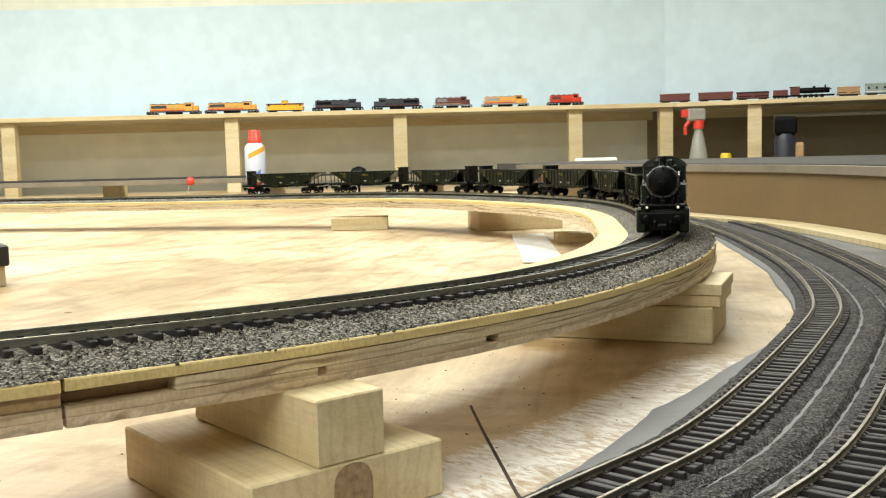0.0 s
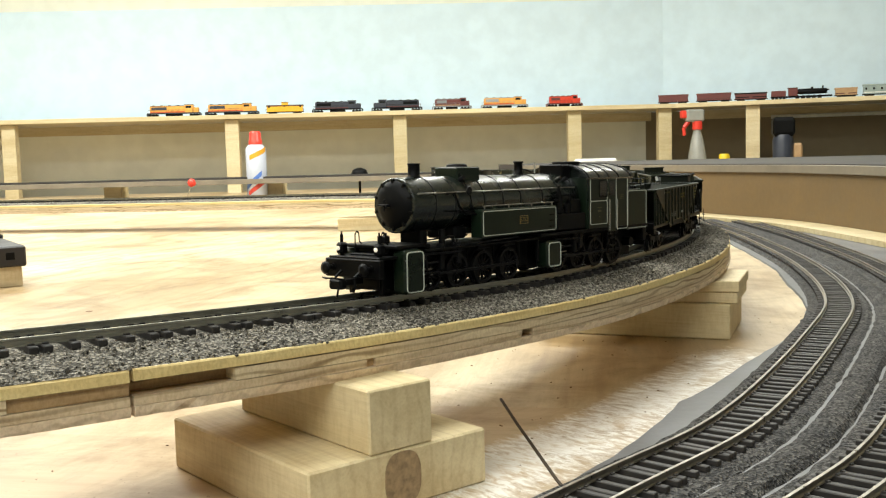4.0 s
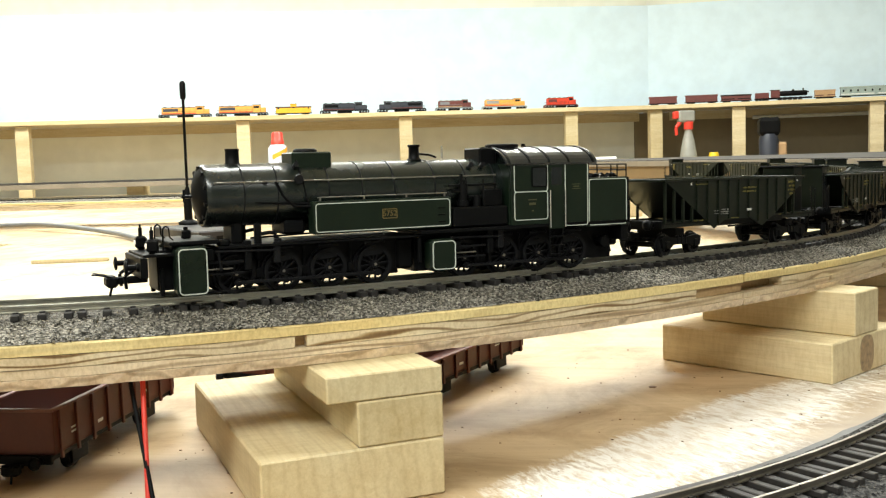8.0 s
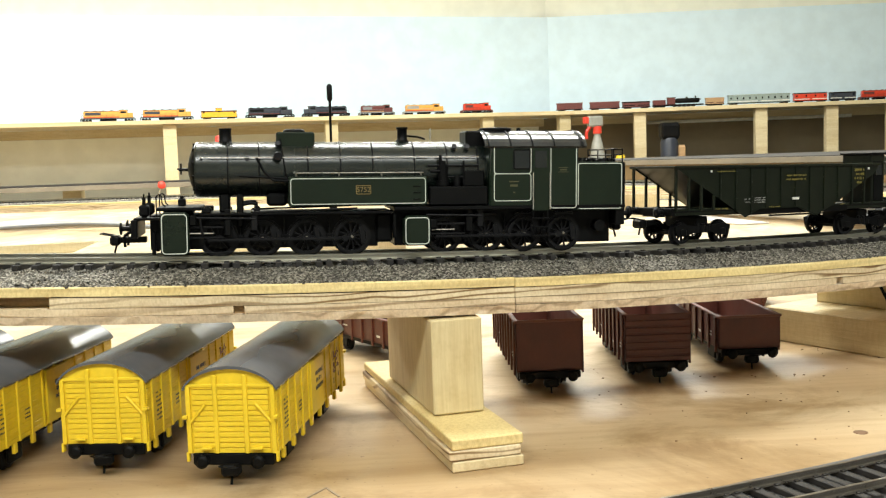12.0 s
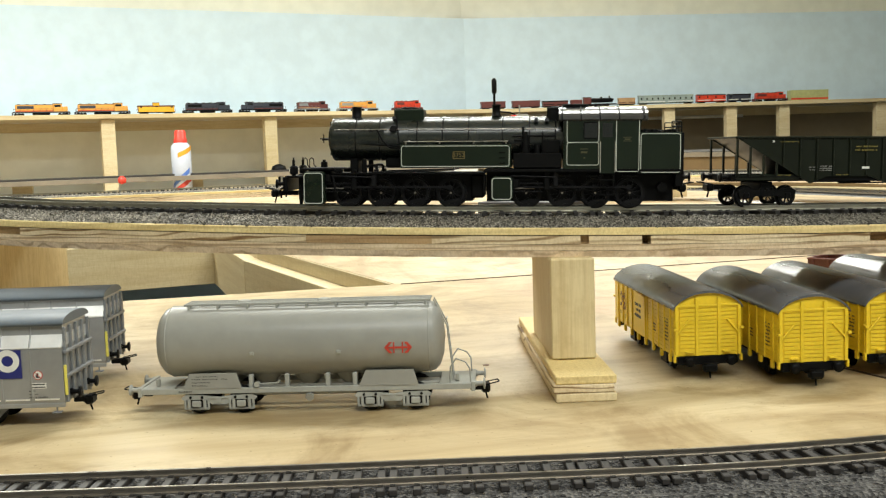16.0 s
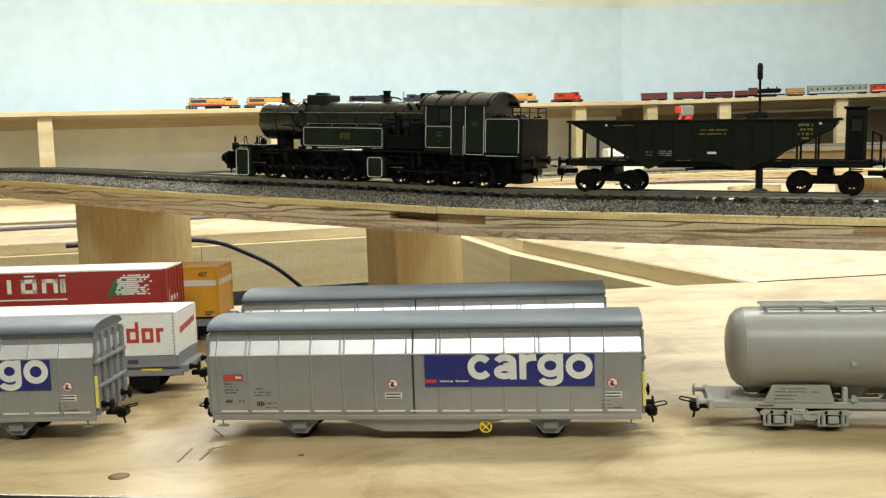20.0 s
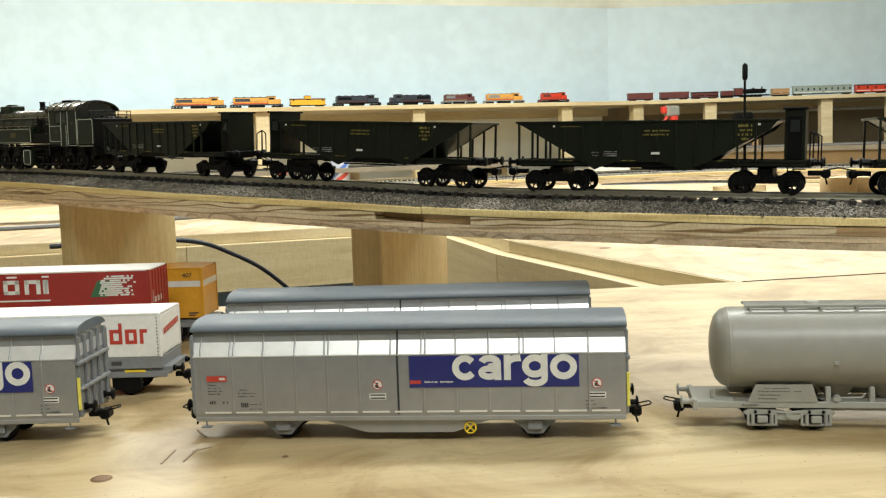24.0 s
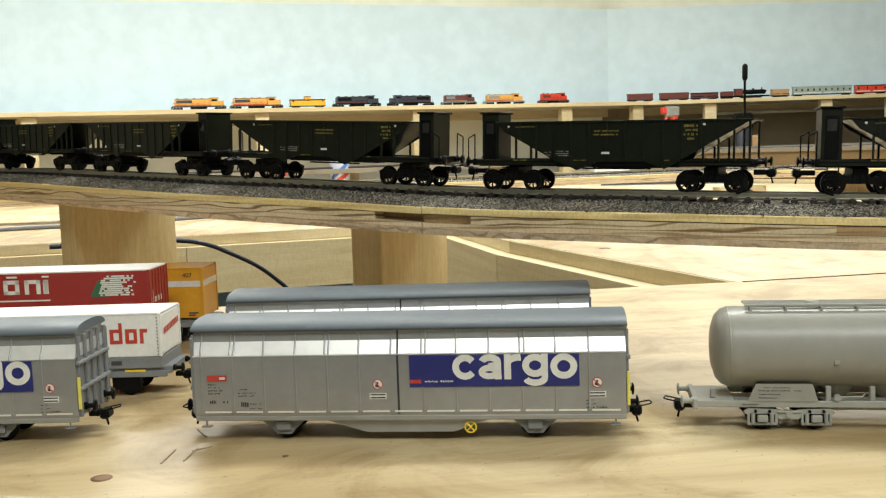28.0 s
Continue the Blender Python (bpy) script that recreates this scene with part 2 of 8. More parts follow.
def ply_sheet(name):
    """Two rotary-cut plywood sheets meeting at y = 0.66: wild flame grain, fine pores, stains, dirt and dust specks."""
    m, nt, bs = material(name, 0.42)

    def face(stretch, turn, seed):
        mp = coords(nt, stretch, (0, 0, radians(turn)))
        mp.inputs["Location"].default_value = (seed, seed * 0.7, 0)
        n1 = noise_tex(nt, mp, 7.0, 5.0, 0.6, 2.2)
        wv = nt.nodes.new("ShaderNodeTexWave")
        wv.bands_direction = "X" if stretch[1] < 1 else "Y"
        wv.inputs["Scale"].default_value = 8.5
        wv.inputs["Distortion"].default_value = 15.0
        wv.inputs["Detail"].default_value = 4.0
        wv.inputs["Detail Scale"].default_value = 0.8
        link(nt, mp, 0, wv, "Vector")
        mp2 = coords(nt, tuple(0.07 if a < 1 else a for a in stretch), (0, 0, radians(turn)))
        n2 = noise_tex(nt, mp2, 260.0, 5.0, 0.75)
        base = ramp(nt, n1, 0, [(0.3, (0.45, 0.345, 0.2)), (0.5, (0.6, 0.49, 0.31)), (0.72, (0.73, 0.63, 0.43))])
        flame = ramp(nt, wv, 0, [(0.0, (0.6, 0.47, 0.33)), (0.2, (0.93, 0.9, 0.85)), (0.5, (1, 1, 1))])
        fine = ramp(nt, n2, 0, [(0.3, (0.68, 0.62, 0.53)), (0.58, (1, 1, 1))])
        c = mix(nt, base.outputs[0], flame.outputs[0], 0.6, "MULTIPLY")
        return mix(nt, c, fine.outputs[0], 0.8, "MULTIPLY"), n2

    c1, f1 = face((0.22, 1.0, 1.0), 7, 0.0)
    c2, f2 = face((1.0, 0.25, 1.0), 24, 3.1)
    tc = nt.nodes.new("ShaderNodeTexCoord")
    sp = nt.nodes.new("ShaderNodeSeparateXYZ")
    link(nt, tc, "Object", sp, 0)
    # pale sheet before the opening, browner sheet past the slanting seam
    seam = calc(nt, "ADD", sp.outputs[0], calc(nt, "MULTIPLY", calc(nt, "SUBTRACT", sp.outputs[1], 0.36), 0.21))
    pale = mix(nt, c1, (0.62, 0.52, 0.31), 0.5)
    brown = mix(nt, c1, (0.62, 0.46, 0.285), 0.6)
    front = mix(nt, pale, brown, calc(nt, "GREATER_THAN", seam, 0.405))
    rear = mix(nt, c2, (0.72, 0.6, 0.42), 0.35)
    c = mix(nt, front, rear, calc(nt, "GREATER_THAN", sp.outputs[1], 0.66))
    mp3 = coords(nt)
    n3, n4, n5 = noise_tex(nt, mp3, 3.2, 5.0), noise_tex(nt, mp3, 420.0, 2.0), noise_tex(nt, mp3, 14.0, 6.0, 0.7, 0.8)
    stain = ramp(nt, n3, 0, [(0.32, (0.7, 0.6, 0.47)), (0.58, (1, 1, 1))])
    speck = ramp(nt, n4, 0, [(0.26, (0.42, 0.33, 0.25)), (0.31, (1, 1, 1))])
    dirt = ramp(nt, n5, 0, [(0.36, (0.6, 0.53, 0.42)), (0.55, (1, 1, 1))])
    for k, f in ((stain, 1.0), (speck, 0.8), (dirt, 0.85)):
        c = mix(nt, c, k.outputs[0], f, "MULTIPLY")
    nt.links.new(worn_white(nt, c), bs.inputs["Base Color"])
    rr = ramp(nt, n3, 0, [(0.35, (0.36,) * 3), (0.7, (0.6,) * 3)])
    nt.links.new(rr.outputs[0], bs.inputs["Roughness"])
    bump(nt, bs, f1.outputs[0], 0.12, 0.0006)
    return m


PLY = ply_sheet("plywood_face")
PINE = wood("pine", (0.84, 0.73, 0.48), (0.74, 0.61, 0.37), (1, 16, 16), ring=0.2, rnd=0.16, bmp=0.25)
PINE_UP = wood("pine_upright", (0.83, 0.71, 0.44), (0.75, 0.61, 0.35), (16, 16, 0.8), ring=0.15, rnd=0.12, bmp=0.15)
PINE_FAR = wood("pine_shelf", (0.8, 0.7, 0.47), (0.68, 0.56, 0.34), (1, 9, 9), 5.0, ring=0.25)
PLY_TOP = edge_grain("ply_veneer", (0.84, 0.69, 0.34), (0.74, 0.56, 0.24), 0.22, 0.08, 60.0, 4.0)
PLY_CORE = edge_grain("ply_core", (0.8, 0.68, 0.46), (0.64, 0.51, 0.32), 1.0, 0.16, 105.0, 11.0)
PLY_PLUG = edge_grain("ply_plug", (0.5, 0.34, 0.17), (0.36, 0.23, 0.11), 0.6, 0.1, 80.0, 6.0)
PLY_CROSS = edge_grain("ply_crossband", (0.8, 0.66, 0.46), (0.6, 0.47, 0.3), 0.7, 0.1, 90.0, 9.0)
PLY_BOT = edge_grain("ply_end_grain", (0.84, 0.69, 0.5), (0.7, 0.54, 0.37), 0.5, 1.0, 60.0, 9.0)
PAINT_GREY = plain("grey_floor_paint", (0.115, 0.115, 0.12), 0.42, var=0.25, scale=22.0, bmp=0.3)
BALLAST = granular("grey_brown_ballast", (0.05, 0.046, 0.039), (0.17, 0.157, 0.132), (0.5, 0.468, 0.405), 1300.0)
BALLAST_DARK = granular("dark_ballast", (0.022, 0.021, 0.021), (0.07, 0.068, 0.068), (0.16, 0.155, 0.15))
SLEEPER = plain("sleeper_plastic", (0.018, 0.016, 0.015), 0.45)
SLEEPER_BROWN = plain("brown_sleeper", (0.03, 0.026, 0.023), 0.6)
RAIL_SIDE = plain("rail_metal", (0.34, 0.31, 0.27), 0.32, 0.9, scale=200.0)
RAIL_DARK = plain("blackened_rail", (0.36, 0.35, 0.3), 0.33, 0.85, scale=200.0)
WALL_BLUE = plain("pale_blue_wall", (0.71, 0.87, 0.99), 0.8, scale=1.5, var=0.012, bmp=0.02)
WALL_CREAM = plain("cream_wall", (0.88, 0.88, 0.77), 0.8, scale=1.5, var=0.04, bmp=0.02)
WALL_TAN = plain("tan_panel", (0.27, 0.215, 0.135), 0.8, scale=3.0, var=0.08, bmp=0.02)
GAP_SHADE = plain("void_shade", (0.03, 0.02, 0.014), 0.9)


# ---- mesh helpers ----
class Mesh:
    """Collects simple solids into one mesh."""

    def __init__(self):
        self.v, self.f, self.s = [], [], []

    def add(self, v, f, smooth=False, m=None):
        n = len(self.v)
        if m is not None:
            v = [m @ Vector(p) for p in v]
        self.v += [tuple(p) for p in v]
        self.f += [tuple(i + n for i in q) for q in f]
        self.s += [smooth] * len(f)
        return self

    def box(self, c, s, m=None):
        x, y, z = (a / 2 for a in s)
        v = [(c[0] + i * x, c[1] + j * y, c[2] + k * z) for i in (-1, 1) for j in (-1, 1) for k in (-1, 1)]
        return self.add(v, [(0, 1, 3, 2), (4, 6, 7, 5), (0, 4, 5, 1), (2, 3, 7, 6), (0, 2, 6, 4), (1, 5, 7, 3)], m=m)

    def block(self, c, s, b=0.0006, m=None):
        """A box with chamfered edges."""
        h = [a / 2 for a in s]
        b = min(b, *(a * 0.45 for a in h))
        idx, v, f = {}, [], []
        for i in (-1, 1):
            for j in (-1, 1):
                for k in (-1, 1):
                    sg = (i, j, k)
                    for ax in range(3):
                        p = [c[n] + sg[n] * (h[n] if n == ax else h[n] - b) for n in range(3)]
                        idx[sg, ax] = len(v)
                        v.append(p)
        for ax in range(3):
            u, w = (ax + 1) % 3, (ax + 2) % 3
            for sgn in (-1, 1):
                q = []
                for a, d in ((-1, -1), (1, -1), (1, 1), (-1, 1)):
                    sg = [0, 0, 0]
                    sg[ax], sg[u], sg[w] = sgn, a, d
                    q.append(idx[tuple(sg), ax])
                f.append(q if sgn > 0 else q[::-1])
            for a in (-1, 1):
                for d in (-1, 1):
                    q = []
                    for e, x in ((-1, u), (-1, w), (1, w), (1, u)):
                        sg = [0, 0, 0]
                        sg[ax], sg[u], sg[w] = e, a, d
                        q.append(idx[tuple(sg), x])
                    f.append(q if a * d < 0 else q[::-1])
        for i in (-1, 1):
            for j in (-1, 1):
                for k in (-1, 1):
                    q = [idx[(i, j, k), ax] for ax in range(3)]
                    f.append(q if i * j * k > 0 else q[::-1])
        return self.add(v, f, m=m)

    def tube(self, a, b, r, seg=12, r2=None, caps=True, smooth=True):
        a, b = Vector(a), Vector(b)
        r2 = r if r2 is None else r2
        d = (b - a).normalized()
        u = d.orthogonal().normalized()
        w = d.cross(u)
        v, f = [], []
        for p, q in ((a, r), (b, r2)):
            v += [p + q * (math.cos(2 * math.pi * i / seg) * u + math.sin(2 * math.pi * i / seg) * w) for i in range(seg)]
        f = [(i, (i + 1) % seg, seg + (i + 1) % seg, seg + i) for i in range(seg)]
        self.add(v, f, smooth)
        if caps:
            self.add(v, [tuple(range(seg))[::-1], tuple(range(seg, 2 * seg))])
        return self

    def wire(self, pts, r, seg=6):
        for a, b in zip(pts, pts[1:]):
            self.tube(a, b, r, seg)
        return self

    def lathe(self, prof, origin=(0, 0, 0), axis="z", seg=20, smooth=True):
        """prof: (radius, along) pairs."""
        o = Vector(origin)
        v = []
        for r, h in prof:
            for i in range(seg):
                c, s = r * math.cos(2 * math.pi * i / seg), r * math.sin(2 * math.pi * i / seg)
                v.append(o + Vector({"z": (c, s, h), "x": (h, c, s), "y": (s, h, c)}[axis]))
        f = [(k * seg + i, k * seg + (i + 1) % seg, (k + 1) * seg + (i + 1) % seg, (k + 1) * seg + i)
             for k in range(len(prof) - 1) for i in range(seg)]
        self.add(v, f, smooth)
        self.add(v, [tuple(range(seg))[::-1], tuple(range((len(prof) - 1) * seg, len(prof) * seg))])
        return self

    def prism(self, poly, lo, hi, axis="y", smooth=False):
        """A polygon in the two other axes, drawn out along one axis."""
        put = {"x": lambda a, b, t: (t, a, b), "y": lambda a, b, t: (a, t, b), "z": lambda a, b, t: (a, b, t)}[axis]
        n = len(poly)
        v = [put(a, b, lo) for a, b in poly] + [put(a, b, hi) for a, b in poly]
        self.add(v, [(i, (i + 1) % n, n + (i + 1) % n, n + i) for i in range(n)], smooth)
        return self.add(v, [tuple(range(n))[::-1], tuple(range(n, 2 * n))])

    def data(self, name, mat):
        me = bpy.data.meshes.new(name)
        me.from_pydata(self.v, [], self.f)
        bm = bmesh.new()
        bm.from_mesh(me)
        bmesh.ops.recalc_face_normals(bm, faces=bm.faces)
        bm.to_mesh(me)
        bm.free()
        me.polygons.foreach_set("use_smooth", self.s)
        me.materials.append(mat)
        return me


def part(name, shape, mat, parent=None, label="", m=None):
    me = shape.data(name, mat) if isinstance(shape, Mesh) else shape
    ob = new(name, me)
    ob.parent = parent
    if m is not None:
        ob.matrix_basis = m
    return tagged(ob, label)


def thing(name, m, label, category, group="", kind=""):
    ob = new(name)
    ob.empty_display_size = 0.02
    ob.matrix_basis = m
    return tagged(ob, label, category, group, kind)


def solid(name, shape, mat, m=None, label="", category="", group="", kind="structure"):
    ob = part(name, shape, mat, None, label, m)
    return tagged(ob, label, category, group, kind)


# ---- the two courses ----
CX, CY, R_TRACK = 0.5043, 1.0056, 0.7345


def course(points, step=0.004):
    """A smooth line through the points, cut into equal steps: places, arc lengths."""
    p = np.array(points, float)
    p = np.vstack([2 * p[0] - p[1], p, 2 * p[-1] - p[-2]])
    out = []
    for i in range(1, len(p) - 2):
        a, b, c, d = p[i - 1:i + 3]
        for t in np.linspace(0, 1, 24, endpoint=False):
            out.append(0.5 * (2 * b + (c - a) * t + (2 * a - 5 * b + 4 * c - d) * t * t + (3 * b - a - 3 * c + d) * t ** 3))
    out = np.array(out)
    s = np.r_[0, np.cumsum(np.linalg.norm(np.diff(out[:, :2], axis=0), axis=1))]
    q = np.arange(0, s[-1], step)
    out = np.stack([np.interp(q, s, out[:, k]) for k in range(out.shape[1])], 1)
    for _ in range(30):
        out[1:-1] = 0.25 * out[:-2] + 0.5 * out[1:-1] + 0.25 * out[2:]
    return out, q


# height of the plywood deck's top by bearing from the loop's centre
DECK_Z = [(-185, 0.1025), (-165, 0.0985), (-141, 0.0898), (-128, 0.083), (-115, 0.0775), (-102, 0.0727), (-90, 0.0683), (-78, 0.0636),
          (-65, 0.0591), (-55, 0.0578), (-43, 0.0562), (-27, 0.0515), (-10, 0.0505), (20, 0.0505), (200, 0.0495)]


def deck_z(deg):
    return float(np.interp(deg, [a for a, _ in DECK_Z], [b for _, b in DECK_Z]))


_pts = [(-1.9, 1.93, 0.0475), (-1.2, 1.9, 0.0475), (-0.6, 1.89, 0.0475), (0.0, 1.885, 0.0475), (0.45, 1.875, 0.0475), (0.73, 1.85, 0.049),
        (0.925, 1.77, 0.05), (1.137, 1.53, 0.0505), (1.222, 1.32, 0.0505)]
for d in range(4, -123, -6):
    r = R_TRACK + float(np.interp(d, [-32, -12, 4], [0.0, 0.007, 0.011]))
    _pts.append((CX + r * math.cos(radians(d)), CY + r * math.sin(radians(d)), deck_z(d)))
_pts += [(0.052, 0.4263, 0.0824), (-0.0065, 0.4688, 0.0863), (-0.0579, 0.5075, 0.0895), (-0.1005, 0.5466, 0.0918), (-0.1229, 0.5777, 0.0929), (-0.1637, 0.6232, 0.0951),
         (-0.2013, 0.6687, 0.0973), (-0.2369, 0.7141, 0.0989), (-0.2776, 0.7556, 0.1002), (-0.3408, 0.7991, 0.101), (-0.456, 0.8261, 0.1018), (-0.678, 0.8631, 0.1026), (-1.122, 0.9001, 0.1033)]
UPPER, UPPER_S = course(_pts)

_low = [(0.75, 2.55), (1.0, 2.42), (1.2, 2.18), (1.31, 1.88), (1.352, 1.6), (1.367, 1.419), (1.3745, 1.187), (1.359, 0.971), (1.318, 0.8165), (1.253, 0.632), (1.203, 0.545),
        (1.115, 0.409), (1.02, 0.3185), (0.873, 0.2252), (0.782, 0.1788), (0.647, 0.1312), (0.544, 0.1121), (0.492, 0.1075), (0.334, 0.11),
        (0.1875, 0.1375), (0.12, 0.1525), (-0.033, 0.1895), (-0.3, 0.265), (-0.7, 0.39)]
LOWER, LOWER_S = course([(x, y, 0.0) for x, y in _low])


def normals(line):
    d = np.gradient(line[:, :2], axis=0)
    d /= np.linalg.norm(d, axis=1)[:, None]
    return d, np.stack([-d[:, 1], d[:, 0]], 1)


def at(line, s):
    """Place and direction on a course at arc length s."""
    i = np.clip(s / 0.004, 0, len(line) - 1.001)
    k = int(i)
    p = line[k] + (line[k + 1] - line[k]) * (i - k)
    d = line[min(k + 2, len(line) - 1)] - line[max(k - 1, 0)]
    return Vector(p), Vector(d).normalized()


def sweep(line, prof, i0=0, i1=None, step=1, caps=True, wobble=None, closed=True, trim=0.0):
    """A cross-section of (outward, up) pairs drawn along a course; trim pulls its end back by a share of a step."""
    i1 = len(line) - 1 if i1 is None else min(i1, len(line) - 1)
    ids = list(range(i0, i1, step)) + [i1]
    _, nn = normals(line)
    m, n = Mesh(), len(prof)
    v = []
    for j in ids:
        p = line[j] + (line[j - 1] - line[j]) * trim if trim and j == i1 else line[j]
        for k, (a, b) in enumerate(prof):
            if wobble:
                a, b = wobble(j, k, a, b)
            v.append((p[0] + nn[j][0] * a, p[1] + nn[j][1] * a, p[2] + b))
    rng = range(n) if closed else range(n - 1)
    m.add(v, [(r * n + k, r * n + (k + 1) % n, (r + 1) * n + (k + 1) % n, (r + 1) * n + k) for r in range(len(ids) - 1) for k in rng])
    if caps and closed:
        m.add(v, [tuple(range(n))[::-1], tuple(range((len(ids) - 1) * n, len(ids) * n))])
    return m


def s_of(deg):
    """Arc length on the upper course at a bearing on its round front."""
    p = np.array([CX + R_TRACK * math.cos(radians(deg)), CY + R_TRACK * math.sin(radians(deg))])
    return float(UPPER_S[np.argmin(np.linalg.norm(UPPER[:, :2] - p, axis=1))])


def deck_i(deg):
    """Index on the upper course at a bearing on its front half."""
    b = np.degrees(np.arctan2(UPPER[:, 1] - CY, UPPER[:, 0] - CX))
    b = np.where(UPPER[:, 1] < CY + 0.3, np.abs(b - deg), 999.0)
    return int(np.argmin(b))


# ---- room ----
def rect(x0, x1, y0, y1, z0, z1):
    return Mesh().box(((x0 + x1) / 2, (y0 + y1) / 2, (z0 + z1) / 2), (x1 - x0, y1 - y0, z1 - z0))


solid("floor", rect(-4, 5, -3, 6, -1.0, -0.9), PAINT_GREY, label="grey concrete floor of the train room", category="floor")
solid("ceiling", rect(-4, 5, -3, 6, 1.4, 1.5), WALL_CREAM, label="cream ceiling of the train room", category="ceiling")
solid("wall_south", rect(-4, 5, -3.1, -3, -1.0, 1.4), WALL_CREAM, label="cream painted wall", category="wall")
solid("wall_west", rect(-4.1, -4, -3, 6, -1.0, 1.4), WALL_CREAM, label="cream painted wall", category="wall")
solid("wall_east", rect(5, 5.1, -3, 6, -1.0, 1.4), WALL_CREAM, label="cream painted wall", category="wall")

# back shelf runs slightly askew, then turns along the side wall
SHELF_A, SHELF_B, SHELF_C = Vector((-2.6, 3.22, 0)), Vector((1.42, 4.1, 0)), Vector((3.75, 3.82, 0))
SHELF_Z = 0.288


def along(a, b):
    d = (b - a)
    return Matrix.Translation(a) @ Matrix.Rotation(math.atan2(d.y, d.x), 4, "Z"), d.length


MA, LA = along(SHELF_A, SHELF_B)
MB, LB = along(SHELF_B, SHELF_C)
solid("wall_north", Mesh().box((LA / 2 + 0.2, 0.5, -0.1275), (LA + 1.6, 0.06, 1.745)), WALL_BLUE, MA, "pale blue backdrop wall behind the shelf", "wall")
solid("wall_side", Mesh().box((LB / 2, 0.5, -0.1275), (LB + 0.8, 0.06, 1.745)), WALL_BLUE, MB, "pale blue backdrop wall behind the side shelf", "wall")
for nm, M, L in (("upper_wall_north", MA, LA), ("upper_wall_side", MB, LB)):
    solid(nm, Mesh().box((L / 2, 0.54, 1.04), (L + 1.4, 0.06, 0.74)), WALL_CREAM, M, "cream wall above the blue backdrop", "wall")
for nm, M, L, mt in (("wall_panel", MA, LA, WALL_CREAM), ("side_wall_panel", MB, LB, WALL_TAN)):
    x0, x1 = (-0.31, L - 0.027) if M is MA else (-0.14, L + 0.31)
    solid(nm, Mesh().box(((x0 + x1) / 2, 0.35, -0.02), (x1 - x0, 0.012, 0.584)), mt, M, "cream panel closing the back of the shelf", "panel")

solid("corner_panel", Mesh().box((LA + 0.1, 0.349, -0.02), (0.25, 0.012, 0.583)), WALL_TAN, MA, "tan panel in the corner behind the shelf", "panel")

# ---- table ----
HOLE = [(0.288, 0.654), (0.195, 1.09), (0.158, 1.455), (-0.225, 1.395), (-0.75, 1.33), (-0.75, 0.72), (0.0, 0.66)]


def table_mesh():
    bm = bmesh.new()
    outer = [bm.verts.new(p) for p in ((-2.8, -0.7, 0), (2.6, -0.7, 0), (3.3, 2.7, 0), (1.3, 4.2, 0), (-2.8, 3.5, 0))]
    inner = [bm.verts.new((x, y, 0)) for x, y in HOLE]
    edges = [bm.edges.new((r[i], r[(i + 1) % len(r)])) for r in (outer, inner) for i in range(len(r))]
    bmesh.ops.triangle_fill(bm, use_beauty=True, use_dissolve=False, edges=edges)
    ex = bmesh.ops.extrude_face_region(bm, geom=bm.faces[:])
    bmesh.ops.translate(bm, verts=[g for g in ex["geom"] if isinstance(g, bmesh.types.BMVert)], vec=(0, 0, -0.015))
    bmesh.ops.recalc_face_normals(bm, faces=bm.faces)
    me = bpy.data.meshes.new("ground")
    bm.to_mesh(me)
    bm.free()
    me.materials.append(PLY)
    return me


solid("ground", table_mesh(), PLY, None, "bare plywood table top of the railway, stained and dusty", "table top")

# ---- lower double line ----
W_LOW = [-0.026, -0.0255, 0.21, 0.212]


def brushed(j, k, a, b):
    """The brushed inner edge of the grey paint swings away from the line behind the low support."""
    if k < 2:
        s = j * 0.004
        a = -float(np.interp(s, [1.4, 1.69, 1.82, 1.94, 2.05, 2.16, 2.24, 2.29, 2.5], [0.03, 0.029, 0.026, 0.019, 0.027, 0.038, 0.03, 0.022, 0.026])) + (0.0015 if k else 0.0)
        a += 0.004 * noise.noise(Vector((s * 9, 0, 0))) + 0.0015 * noise.noise(Vector((s * 60, 4, 0)))
    return a, b


solid("painted_strip", sweep(LOWER, [(-0.03, -0.0005), (-0.0285, 0.0012), (0.6, 0.0012), (0.6, -0.0005)], step=3, wobble=brushed), PAINT_GREY, None,
      "grey painted strip under the lower tracks", "painted ground")


def rough_edge(j, k, a, b):
    q = noise.noise(Vector((j * 0.35, k * 7.3, 0.0)))
    return a + 0.0012 * q, b + (0.0006 * noise.noise(Vector((j * 0.8, k * 3.1, 5.0))) if b > 0.002 else 0)


for a, b in ((-0.0185, 0.0185), (0.0415, 0.0785)):
    solid("road_bed", sweep(LOWER, [(a - 0.003, 0.001), (a, 0.0026), (b, 0.0026), (b + 0.003, 0.001)], wobble=rough_edge), BALLAST_DARK, None,
          "dark gritty bed under a lower track", "track bed")
solid("grit_ridge", sweep(LOWER, [(0.0225, 0.001), (0.0255, 0.0042), (0.031, 0.0052), (0.0355, 0.0038), (0.038, 0.001)], wobble=rough_edge), BALLAST_DARK, None,
      "dark gritty ridge between the lower tracks", "track bed")


